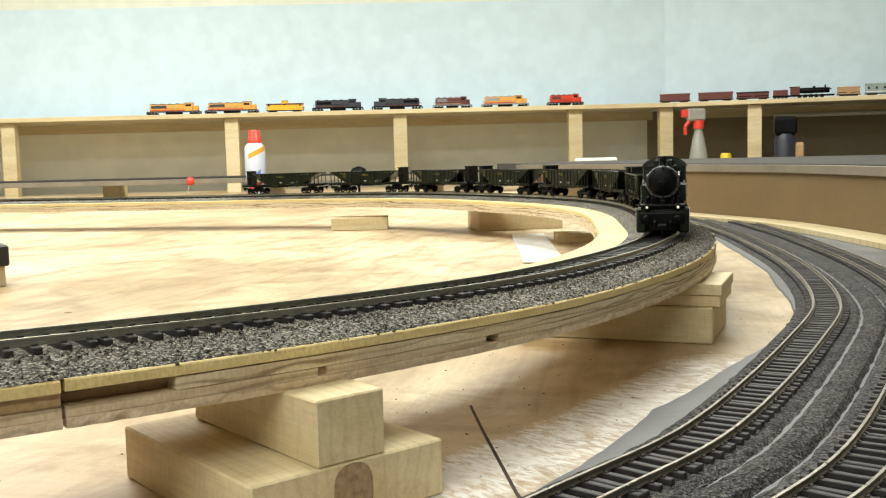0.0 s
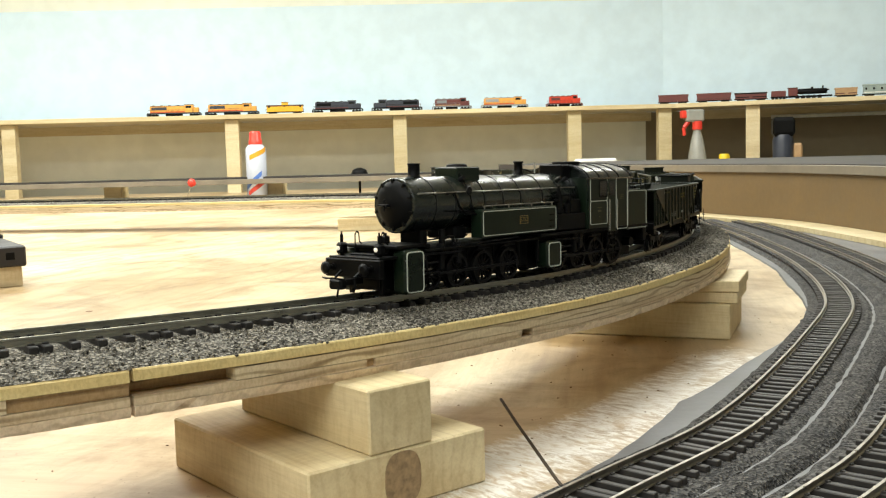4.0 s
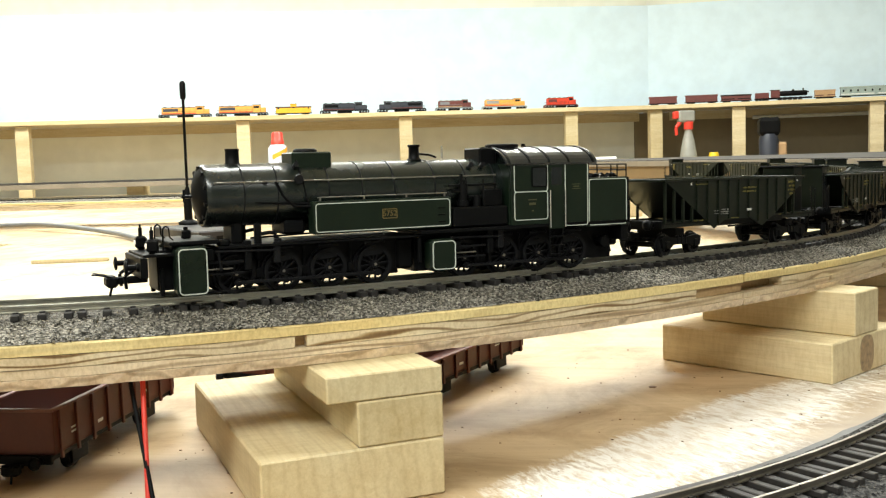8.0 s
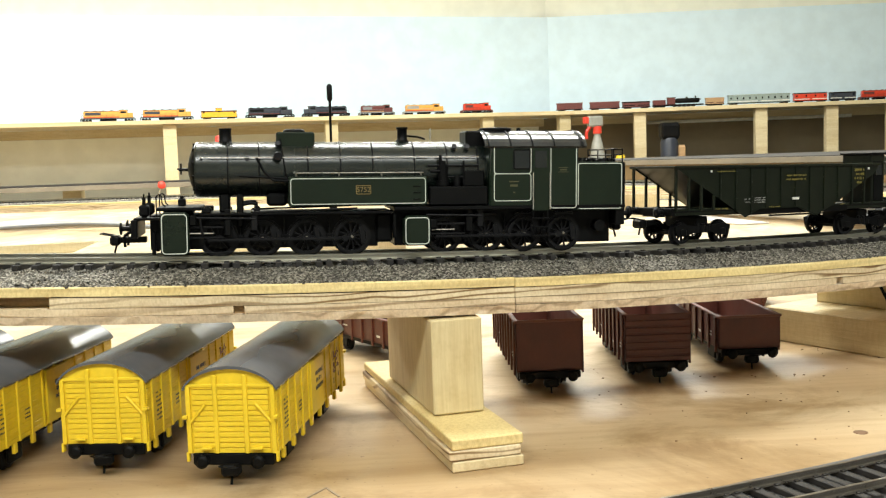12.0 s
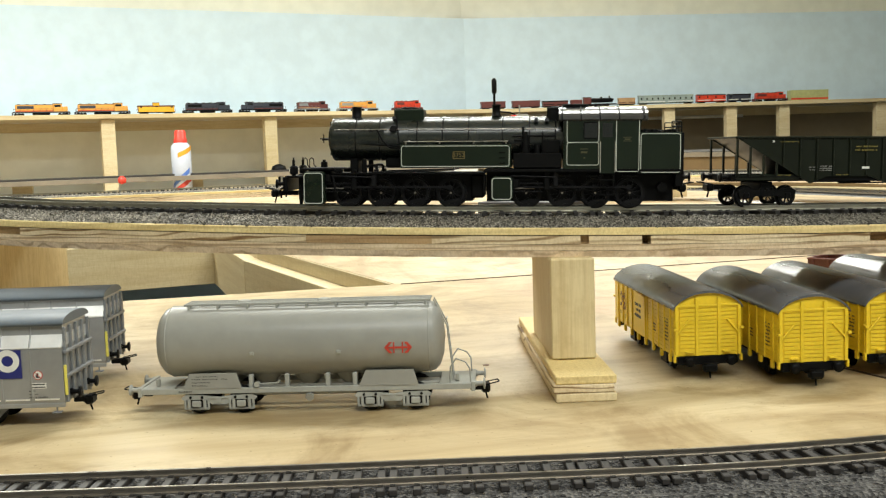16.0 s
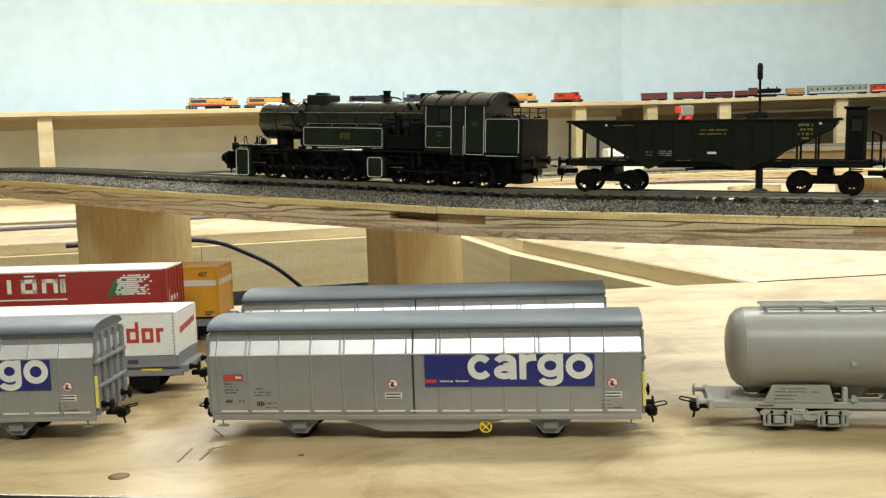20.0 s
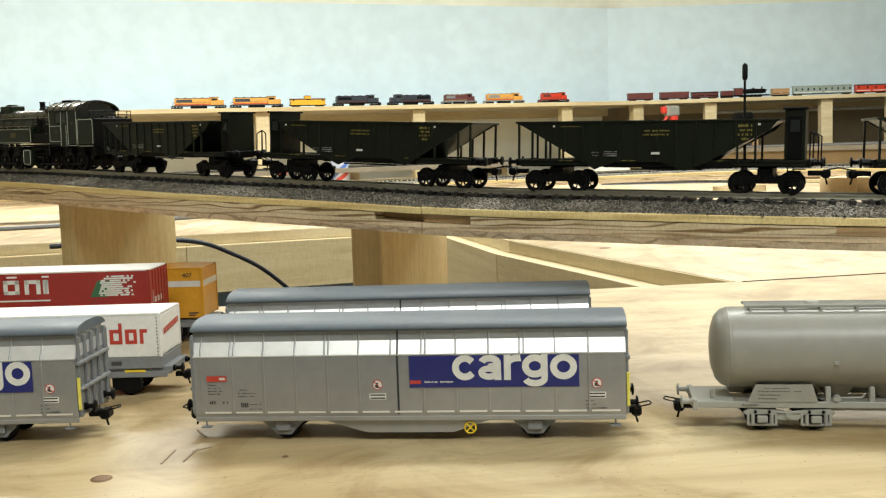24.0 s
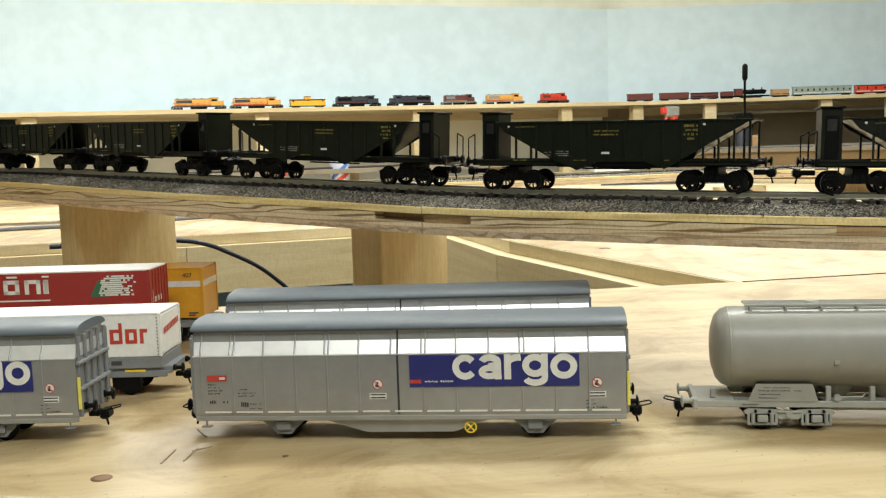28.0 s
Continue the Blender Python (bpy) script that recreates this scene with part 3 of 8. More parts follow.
def railway(name, line, off, z, label, i0, i1, near, mats, group, third=False):
    """Rails and sleepers; the sleepers near the given stretch are objects of their own."""
    root = thing(name, Matrix(), label, "railway track", group, "structure")
    g = 0.0083
    for sgn in (-1, 1):
        c = off + sgn * (g + 0.0006)
        prof = [(c - 0.0011, z + 0.0022), (c - 0.0011, z + 0.0026), (c - 0.0003, z + 0.0029), (c - 0.0003, z + 0.0038), (c - 0.0006, z + 0.0040), (c - 0.0006, z + 0.0047),
                (c + 0.0006, z + 0.0047), (c + 0.0006, z + 0.0040), (c + 0.0003, z + 0.0038), (c + 0.0003, z + 0.0029), (c + 0.0011, z + 0.0026), (c + 0.0011, z + 0.0022)]
        part("rail", sweep(line, prof, i0, i1, 2), mats[1], root)
    sm = Mesh()
    sm.block((0, 0, z + 0.0012), (0.0028, 0.0285, 0.0022), 0.0003)
    for sgn in (-1, 1):
        for e in (-1, 1):
            sm.box((0, sgn * (g + 0.0006) + e * 0.0016, z + 0.0025), (0.0018, 0.0012, 0.0006))
    if third:
        sm.tube((0, 0, z + 0.002), (0, 0, z + 0.0033), 0.0005, 6)
    me = sm.data("sleeper", mats[0])
    dd, nn = normals(line)
    rest = Mesh()
    count, s = 0, i0 * 0.004
    while s < i1 * 0.004:
        k = int(s / 0.004)
        m = Matrix.Translation((line[k][0] + nn[k][0] * off, line[k][1] + nn[k][1] * off, line[k][2])) @ Matrix.Rotation(
            math.atan2(dd[k][1], dd[k][0]) + random.uniform(-0.02, 0.02), 4, "Z")
        if near[0] <= s <= near[1] and count < 300:
            part("sleeper", me, None, root, "", m)
            count += 1
        else:
            rest.box((0, 0, z + 0.0012), (0.0028, 0.0285, 0.0022), m)
        s += 0.0071
    tagged(part("far_sleepers", rest, mats[0], root), kind="stuff")
    return root


def near_s(line, x, y):
    return float(np.argmin(np.hypot(line[:, 0] - x, line[:, 1] - y)) * 0.004)


# ---- deck of the raised loop ----
T0, T1 = 0, len(UPPER) - 1
OUT, INN = 0.035, -0.052
cuts = [T0] + [deck_i(d) for d in (18, -43.5, -78.8, -129.95)] + [T1]
# gaps in the core by bearing, with the depth at which they are backed
VOIDS = [(-46.0, -43.6, 0.0012), (-43.4, -41.0, 0.007), (-59.85, -59.55, 0.004), (-80.9, -76.0, 0.007), (-94.5, -91.9, 0.008), (-105.0, -104.7, 0.003),
         (-102.9, -102.4, 0.009), (-115.0, -110.3, 0.0006), (-129.9, -127.7, 0.003), (-132.2, -130.0, 0.01)]
LOW_VOIDS = [(-67.0, -66.5, 0.008), (-31.2, -30.4, 0.006), (-37.3, -36.9, 0.002), (-87.0, -86.7, 0.003)]
loop_deck = thing("loop_deck", Matrix(), "raised plywood deck with raw layered edges and core voids carrying the loop", "deck", kind="structure")
for n, (a, b) in enumerate(zip(cuts, cuts[1:])):
    # sections butt with a hair of a gap and never quite level
    b2, dz, gap = b, 0.0003 * (n % 2), (0.0, 0.3, 0.08, 0.15, 0.0)[n]

    def ragged(j, k, x, y):
        return x + 0.0008 * noise.noise(Vector((j * 0.9, k, 0))), y

    def uneven(j, k, x, y):
        return x + 0.0005 * noise.noise(Vector((j * 0.2, k, 3))), y

    part("veneer_top", sweep(UPPER, [(INN, -0.0036 + dz), (INN, -0.0001 + dz), (OUT - 0.0004, -0.0001 + dz), (OUT, -0.0006 + dz), (OUT, -0.0036 + dz)], a, b2, wobble=uneven, trim=gap), PLY_TOP, loop_deck)
    part("veneer_bottom", sweep(UPPER, [(INN, -0.014), (INN, -0.0109), (OUT + 0.0004, -0.0109), (OUT - 0.0006, -0.014)], a, b2, wobble=ragged, trim=gap), PLY_BOT, loop_deck)
    for z0, z1, mat, voids, nm in ((-0.0077, -0.0038, PLY_CORE, VOIDS, "core_ply"), (-0.0107, -0.0079, PLY_CROSS, LOW_VOIDS, "cross_ply")):
        at_i = a
        for lo, hi, deep in sorted(voids, key=lambda v: -v[1]):
            i, j = deck_i(hi), max(deck_i(lo), deck_i(hi) + 1)
            if not (a <= i and j <= b + 1):
                continue
            j = min(j, b2)
            if i > at_i:
                part(nm, sweep(UPPER, [(INN, z0), (INN, z1), (OUT - 0.0003, z1), (OUT - 0.0005, z0)], at_i, i, wobble=uneven), mat, loop_deck)
            if j > i:
                part("void_back", sweep(UPPER, [(INN, z0), (INN, z1), (OUT - deep, z1), (OUT - deep, z0)], i, j), PLY_PLUG, loop_deck)
            at_i = j
        if b2 > at_i:
            part(nm, sweep(UPPER, [(INN, z0), (INN, z1), (OUT - 0.0003, z1), (OUT - 0.0005, z0)], at_i, b2, wobble=uneven, trim=gap), mat, loop_deck)


def grit(j, k, a, b):
    return (a + 0.0011 * noise.noise(Vector((j * 0.9, k * 2.7, 1.0))), b + (0.0008 * noise.noise(Vector((j * 1.1, k * 4.0, 8.0))) if 0 < k < 9 else 0))


solid("ballast_bed", sweep(UPPER, [(-0.03, 0.0), (-0.026, 0.002), (-0.019, 0.0038), (-0.013, 0.0041), (0.0, 0.0042), (0.013, 0.0042), (0.0175, 0.0041), (0.023, 0.0034), (0.029, 0.002), (0.0342, 0.0001)],
                           wobble=grit), BALLAST, None, "grey-brown gritty ballast along the raised loop", "ballast")


def grains(name, line, lo, hi, zfun, i0, i1, count, mat, label):
    m, (dd, nn) = Mesh(), normals(line)
    rng = random.Random(7)
    for _ in range(count):
        k, a = rng.randint(i0, i1), rng.uniform(lo, hi)
        c = Vector((line[k][0] + nn[k][0] * a + rng.uniform(-.002, .002), line[k][1] + nn[k][1] * a + rng.uniform(-.002, .002), line[k][2] + zfun(a)))
        r = rng.uniform(0.0004, 0.0009)
        q = Euler((rng.uniform(0, 6), rng.uniform(0, 6), 0)).to_matrix()
        m.add([c + q @ Vector(p) * r for p in ((1, 0, 0), (-1, 0.2, 0), (0, 1, 0.1), (0.1, -1, 0), (0, 0.1, 0.9), (0, 0, -0.8))],
              [(0, 2, 4), (2, 1, 4), (1, 3, 4), (3, 0, 4), (2, 0, 5), (1, 2, 5), (3, 1, 5), (0, 3, 5)])
    return tagged(solid(name, m, mat, None, label, "gravel"), kind="stuff")


F0, F1 = int(s_of(5) / 0.004), int(s_of(-150) / 0.004) + 60
grains("ballast_grains", UPPER, 0.0155, 0.0335, lambda a: 0.0043 - max(0, a - 0.0185) * 0.26, F0, F1, 17000, BALLAST, "loose ballast grains on the shoulder of the raised loop")
Z_UP = 0.0041
# ---- supports of the deck ----
def support_block(pts, z0, z1, name="block", mat=PINE, label="", parent=None):
    """A sawn block over a four-cornered plan."""
    m = Mesh()
    m.prism(pts, z0, z1, "z")
    return part(name, m, mat, parent, label)


def para(p, q, r):
    """Four corners from three in a row: p, q, r."""
    return [p, q, r, (p[0] + r[0] - q[0], p[1] + r[1] - q[1])]


def oriented(name, cx, cy, deg, sx, sy, z0, z1, mat, parent=None, label="", bev=0.0008):
    m = Mesh()
    m.block((0, 0, 0), (sx, sy, z1 - z0), bev)
    return part(name, m, mat, parent, label, Matrix.Translation((cx, cy, (z0 + z1) / 2)) @ Matrix.Rotation(radians(deg), 4, "Z"))


KNOT_WOOD = plain("dark_knot_wood", (0.36, 0.25, 0.14), 0.6, var=0.35, scale=400.0)


def stepped_support(fx, fy, deg, length, width, up, label, slab=0.0, knot=0.0):
    """Two sawn offcuts, the upper one carrying the deck; fx, fy: the outer corner of the lower one."""
    root = thing("deck_support", Matrix.Translation((fx, fy, 0)) @ Matrix.Rotation(radians(deg), 4, "Z"), label, "wooden support", "wooden supports under the deck")
    m = Mesh().block((length / 2, width / 2, 0.0098), (length, abs(width), 0.0194), 0.0007)
    part("lower_block", m, PINE, root)
    ux, uy, ul, uw, top = up
    mid = top - slab
    m = Mesh().block((ux + ul / 2, uy + uw / 2, (mid + 0.0196) / 2), (ul, uw, mid - 0.0198), 0.0006)
    part("upper_block", m, PINE, root)
    if slab:
        part("top_slab", Mesh().block((ux + ul / 2, uy + uw / 2 + 0.005, top - slab / 2), (ul, uw + 0.01, slab - 0.0003), 0.0005), PINE, root)
    if knot:
        part("knot", Mesh().prism([(knot + 0.0075 * math.copysign(abs(math.cos(k * math.pi / 12)) ** 0.7, math.cos(k * math.pi / 12)), 0.0098 + 0.0092 * math.copysign(abs(math.sin(k * math.pi / 12)) ** 0.8, math.sin(k * math.pi / 12))) for k in range(24)], -0.0003, 0.001, "x"), KNOT_WOOD, root, "dark knot filling the block's end")
    return root


# x axis of each runs inward under the deck from the outer corner
stepped_support(1.107, 0.4986, 139.6, 0.095, -0.0735, (0.0, -0.0495, 0.085, 0.026, 0.0412), "pale sawn pine offcuts with a knot stacked under the deck", 0.0, -0.0365)
a = math.degrees(math.atan2(0.4095 - 0.3137, 0.833 - 0.886))
stepped_support(0.886, 0.3137, a, 0.13, -0.0625, (0.0, -0.0625, 0.12, 0.03, 0.0441), "pale sawn pine offcuts stacked under the deck", 0.0092)
zs = thing("deck_support", Matrix.Translation((1.2675, 0.8279, 0)) @ Matrix.Rotation(radians(168), 4, "Z"), "low stack of pine offcuts under the deck", "wooden support", "wooden supports under the deck")
part("lower_block", Mesh().block((0.065, -0.036, 0.011), (0.13, 0.072, 0.0215), 0.0007), PINE, zs)
part("upper_block", Mesh().block((0.056, -0.034, 0.0253), (0.12, 0.06, 0.0068), 0.0005), PINE, zs)
part("upper_block", Mesh().block((0.056, -0.034, 0.0323), (0.122, 0.062, 0.0068), 0.0005), PINE, zs)


def post_support(px, py, deg, w, d, top, foot, label, fw=0.027, fh=0.012):
    """An upright offcut on a three-ply foot; x axis inward."""
    root = thing("deck_post", Matrix.Translation((px, py, 0)) @ Matrix.Rotation(radians(deg), 4, "Z"), label, "wooden support", "wooden supports under the deck")
    if foot:
        for k in range(3):
            part("foot_ply", Mesh().block((foot / 2 - 0.034, 0.001 * (k % 2), (k + 0.5) * fh / 3), (foot, fw, fh / 3 - 0.0002), 0.0004), (PINE, PLY_CORE, PLY_TOP)[k], root)
    z0 = fh if foot else 0.0
    part("upright", Mesh().block((d / 2, 0, (top + z0 + 0.0002) / 2), (d, w, top - z0 - 0.0004), 0.0006), PINE_UP, root)
    return root


post_support(0.63, 0.2445, 103, 0.0205, 0.075, 0.0498, 0.15, "pine upright on a plywood foot under the deck")
post_support(0.2985, 0.2565, 78, 0.021, 0.075, 0.0602, 0.16, "pine upright on a plywood foot under the deck")
post_support(-0.014, 0.482, 50, 0.021, 0.072, 0.0722, 0, "wide pine upright carrying the deck")
post_support(-0.222, 0.668, 40, 0.021, 0.085, 0.0842, 0, "wide pine upright carrying the deck")

# ---- benchwork seen through the opening in the table ----
bench = thing("bench_frame", Matrix(), "pale pine frame boards under the opening in the table", "bench frame", kind="structure")


def board_between(name, a, b, z0, z1, t, mat, parent=None, label=""):
    m, L = along(Vector((*a, 0)), Vector((*b, 0)))
    return part(name, Mesh().block((L / 2, -t / 2, (z0 + z1) / 2), (L, t, z1 - z0), 0.0008), mat, parent, label, m)


for p, q in zip(HOLE, HOLE[1:] + HOLE[:1]):
    board_between("frame_board", q, p, -0.085, -0.0155, 0.019, PINE, bench)
    board_between("sheet_edge", q, p, -0.0152, -0.0004, 0.002, PINE_FAR, bench)
# near-black sheet added here: the shade below the opening is in its colour
part("shade_sheet", Mesh().block((-0.2, 1.0, -0.3), (1.6, 1.4, 0.015)), GAP_SHADE, bench, "near-black sheet added for the shade deep under the table")

railway("upper_track", UPPER, 0.0, Z_UP, "black plastic track with dull rails on the raised loop", 0, T1, (s_of(-20), s_of(-152)), (SLEEPER, RAIL_DARK), "model tracks", True)
railway("lower_track", LOWER, 0.0, 0.0026, "weathered track on a gritty bed, inner lower line", 0, len(LOWER) - 1, (near_s(LOWER, 1.36, 1.1), near_s(LOWER, 0.0, 0.18)), (SLEEPER_BROWN, RAIL_SIDE), "model tracks")
railway("lower_track", LOWER, 0.06, 0.0026, "weathered track on a gritty bed, outer lower line", 0, len(LOWER) - 1, (near_s(LOWER, 1.36, 1.2), near_s(LOWER, 0.2, 0.13)), (SLEEPER_BROWN, RAIL_SIDE), "model tracks")

# ---- shelf ----
shelf = thing("back_shelf", Matrix(), "pale pine shelf on short posts along the back wall", "shelf")
for M, L in ((MA, LA), (MB, LB)):
    part("shelf_board", Mesh().block((L / 2, 0.16, SHELF_Z - 0.008), (L + 0.02, 0.34, 0.016), 0.001), PINE_FAR, shelf, m=M)
    part("rear_rail", Mesh().block((L / 2, 0.33, SHELF_Z - 0.0345), (L - 0.02, 0.019, 0.036), 0.001), PINE_FAR, shelf, m=M)
back_a, back_b = MA @ Vector((LA + 0.01, 0.33, 0)), MB @ Vector((-0.01, 0.33, 0))
tip = (back_a + back_b) / 2 + (MA @ Vector((LA, 1, 0)) - MA @ Vector((LA, 0, 0))) * 0.03
part("corner_board", Mesh().prism([(SHELF_B.x, SHELF_B.y), (back_a.x, back_a.y), (tip.x, tip.y), (back_b.x, back_b.y)], SHELF_Z - 0.0165, SHELF_Z - 0.0006, "z"), PINE_FAR, shelf)
for M, xs in ((MA, (0.8, 1.645, 2.459, 3.081, 3.737, 4.08)), (MB, (0.279, 0.784, 1.076, 1.328, 1.8))):
    for x in xs:
        part("post", Mesh().block((x, 0.03, 0.132), (0.05, 0.038, 0.278), 0.001), PINE_FAR, shelf, m=M)


# ---- the train ----
BLACK = plain("satin_black", (0.0034, 0.0035, 0.0037), 0.48, var=0.25, spec=0.12)
BLACK_METAL = plain("blackened_metal", (0.014, 0.014, 0.015), 0.34, 0.3, spec=0.1)
GREEN = plain("dark_green_paint", (0.0065, 0.0135, 0.007), 0.32, var=0.15, spec=0.3)
BOILER = plain("dark_boiler_paint", (0.007, 0.011, 0.0088), 0.27, var=0.15, spec=0.75)
CAB_ROOF = plain("grey_roof_paint", (0.014, 0.016, 0.018), 0.22, var=0.15, spec=0.9)
LINING = plain("off_white_lining", (0.62, 0.66, 0.58), 0.5)
OLIVE = plain("dark_olive_paint", (0.0075, 0.0105, 0.006), 0.36, var=0.2, spec=0.22)
YELLOW_INK = plain("yellow_lettering", (0.2, 0.165, 0.035), 0.5)
FADED_INK = plain("faded_white_lettering", (0.3, 0.3, 0.28), 0.5)
DULL_INK = plain("faded_yellow_lettering", (0.075, 0.07, 0.028), 0.5)
WHITE_INK = plain("white_lettering", (0.7, 0.7, 0.66), 0.5)
STEEL = plain("bright_steel", (0.72, 0.72, 0.69), 0.25, 0.9)
PANE = plain("smoked_pane", (0.01, 0.012, 0.013), 0.08, var=0.05)
LENS = plain("clear_lamp_lens", (0.75, 0.7, 0.55), 0.15)
LENS.node_tree.nodes["Principled BSDF"].inputs["Emission Color"].default_value = (1.0, 0.9, 0.7, 1)
LENS.node_tree.nodes["Principled BSDF"].inputs["Emission Strength"].default_value = 0.5
BRASS = plain("brass", (0.3, 0.22, 0.09), 0.35, 0.8)
RED = plain("red_paint", (0.55, 0.04, 0.03), 0.4)
MM = 0.001


def mbox(lo, hi, b=0.2, m=None):
    """A chamfered box from corner to corner, in millimetres."""
    mm = m or Mesh()
    mm.block([(a + c) / 2 * MM for a, c in zip(lo, hi)], [abs(c - a) * MM for a, c in zip(lo, hi)], b * MM)
    return mm


def V3(x, y, z):
    return Vector((x * MM, y * MM, z * MM))


def mirror_y(shape):
    out = Mesh()
    out.v = [(x, -y, z) for x, y, z in shape.v]
    out.f, out.s = [tuple(reversed(q)) for q in shape.f], list(shape.s)
    return out


def both(name, shape, mat, parent, label=""):
    part(name, shape, mat, parent, label)
    part(name, mirror_y(shape), mat, parent, label)


def lining(x0, x1, z0, z1, y, w=0.3, r=1.2, t=0.14):
    """A rounded outline strip standing on a side panel."""
    m, pts = Mesh(), []
    for cx, cz, a0 in ((x1 - r, z1 - r, 0), (x0 + r, z1 - r, 90), (x0 + r, z0 + r, 180), (x1 - r, z0 + r, 270)):
        for k in range(4):
            a = radians(a0 + k * 30)
            pts.append(((cx + r * math.cos(a), cz + r * math.sin(a)), (cx + (r - w) * math.cos(a), cz + (r - w) * math.sin(a))))
    n = len(pts)
    v = [V3(o[0], yy, o[1]) for yy in (y - t, y + t) for p in pts for o in p]
    f = []
    for i in range(n):
        j = (i + 1) % n
        f += [(2 * i, 2 * j, 2 * j + 1, 2 * i + 1), (2 * n + 2 * i, 2 * n + 2 * i + 1, 2 * n + 2 * j + 1, 2 * n + 2 * j),
              (2 * i, 2 * n + 2 * i, 2 * n + 2 * j, 2 * j), (2 * i + 1, 2 * j + 1, 2 * n + 2 * j + 1, 2 * n + 2 * i + 1)]
    return m.add(v, f)


def wheelset(r, spokes=12, crank=True, gauge=8.0):
    """Two spoked wheels on an axle along y, centred on the axle."""
    m = Mesh()
    for sg in (-1, 1):
        y0 = sg * gauge * MM
        for ro, ri, a, b in ((r + 0.9, r - 0.5, 0.0, 0.7), (r, r - 1.3, 0.7, 2.6)):
            prof = [(ri * MM, 0), (ro * MM, 0), (ro * MM, 1), (ri * MM, 1)]
            seg, v = 24, []
            for rr, e in prof:
                y = y0 + sg * (a + (b - a) * e) * MM
                v += [(rr * math.cos(2 * math.pi * i / seg), y, rr * math.sin(2 * math.pi * i / seg)) for i in range(seg)]
            m.add(v, [(k * seg + i, k * seg + (i + 1) % seg, ((k + 1) % 4) * seg + (i + 1) % seg, ((k + 1) % 4) * seg + i) for k in range(4) for i in range(seg)])
        m.tube((0, y0, 0), (0, y0 + sg * 3.0 * MM, 0), 1.5 * MM, 10)
        if not spokes:
            m.lathe([(0.6 * MM, sg * 0.9 * MM), ((r - 0.8) * MM, sg * 0.7 * MM), ((r - 0.8) * MM, sg * 1.7 * MM), (r * 0.5 * MM, sg * 1.2 * MM), (0.6 * MM, sg * 2.0 * MM)], (0, y0, 0), "y", 18)
        for k in range(spokes):
            a = 2 * math.pi * k / spokes
            m.box((0, 0, (r * 0.5)* MM), (0.55 * MM, 0.9 * MM, (r - 1.0) * MM), Matrix.Translation((0, y0 + sg * 1.6 * MM, 0)) @ Matrix.Rotation(a, 4, "Y"))
        if crank:
            m.block((0, y0 + sg * 1.9 * MM, -(r - 2.6) * MM), (r * 1.1 * MM, 1.2 * MM, 2.4 * MM), 0.3 * MM)
            m.tube((0, y0, 2.9 * MM), (0, y0 + sg * 4.6 * MM, 2.9 * MM), 0.8 * MM, 8)
    m.tube((0, -gauge * MM, 0), (0, gauge * MM, 0), 1.2 * MM, 8)
    return m


def buffer_pair(parent, x, sg, z=12.0, mat=BLACK):
    for y in (-10, 10):
        m = Mesh()
        m.tube(V3(x, y, z), V3(x + sg * 4.2, y, z), 1.0 * MM, 10)
        m.tube(V3(x + sg * 0.0, y, z), V3(x + sg * 1.2, y, z), 1.5 * MM, 10)
        m.lathe([(0.4 * MM, sg * 4.0 * MM), (2.4 * MM, sg * 4.2 * MM), (2.5 * MM, sg * 4.7 * MM), (1.2 * MM, sg * 5.1 * MM)], V3(x, y, z), "x", 14)
        part("buffer", m, mat, parent)


def loop_coupler(parent, x, sg, z=7.0, mat=BLACK, reach=9.0):
    """A close-coupling head with its lifting loop and trip pin."""
    m = Mesh()
    mbox((x, -1.6, z - 1.2), (x + sg * (reach - 3), 1.6, z + 1.2), 0.3, m)
    mbox((x + sg * (reach - 4), -3.4, z - 2.2), (x + sg * reach, 3.4, z + 1.8), 0.9, m)
    m.wire([V3(x + sg * (reach - 2), -3.0, z + 1.5), V3(x + sg * (reach + 3.2), -2.6, z + 2.6), V3(x + sg * (reach + 4.0), 0, z + 2.4), V3(x + sg * (reach + 3.2), 2.6, z + 2.6), V3(x + sg * (reach - 2), 3.0, z + 1.5)], 0.3 * MM)
    m.wire([V3(x + sg * (reach - 2.4), 0, z - 1.4), V3(x + sg * (reach - 1.4), 0, z - 5.2)], 0.45 * MM)
    part("coupler", m, mat, parent)


def text_mesh(s, height, spacing=1.0):
    c = bpy.data.curves.new("lettering", "FONT")
    c.body, c.size, c.extrude, c.space_character = s, height / 0.7, 0.00006, spacing
    c.align_x, c.align_y = "CENTER", "CENTER"
    ob = bpy.data.objects.new("lettering", c)
    scene.collection.objects.link(ob)
    me = bpy.data.meshes.new_from_object(ob.evaluated_get(bpy.context.evaluated_depsgraph_get()))
    bpy.data.objects.remove(ob)
    return me


def sign(parent, s, x, y, z, height, mat, side=1, spacing=1.0, bold=0.0, name="lettering"):
    """Letters standing on a side: side 1 faces +y, -1 faces -y. Millimetres."""
    me = text_mesh(s, height * MM, spacing)
    me.materials.clear()
    me.materials.append(mat)
    rot = Euler((radians(90), 0, radians(180 if side > 0 else 0))).to_matrix().to_4x4()
    return part(name, me, None, parent, "", Matrix.Translation(V3(x, y, z)) @ rot)


def ink_bars(rows, y, sg=1):
    """Small printed bars: (x0, x1, z, height) on a side at y. Millimetres."""
    m = Mesh()
    for x0, x1, z, h in rows:
        mbox((x0, y - 0.05, z - h / 2), (x1, y + 0.05, z + h / 2), 0.01, m)
    return m


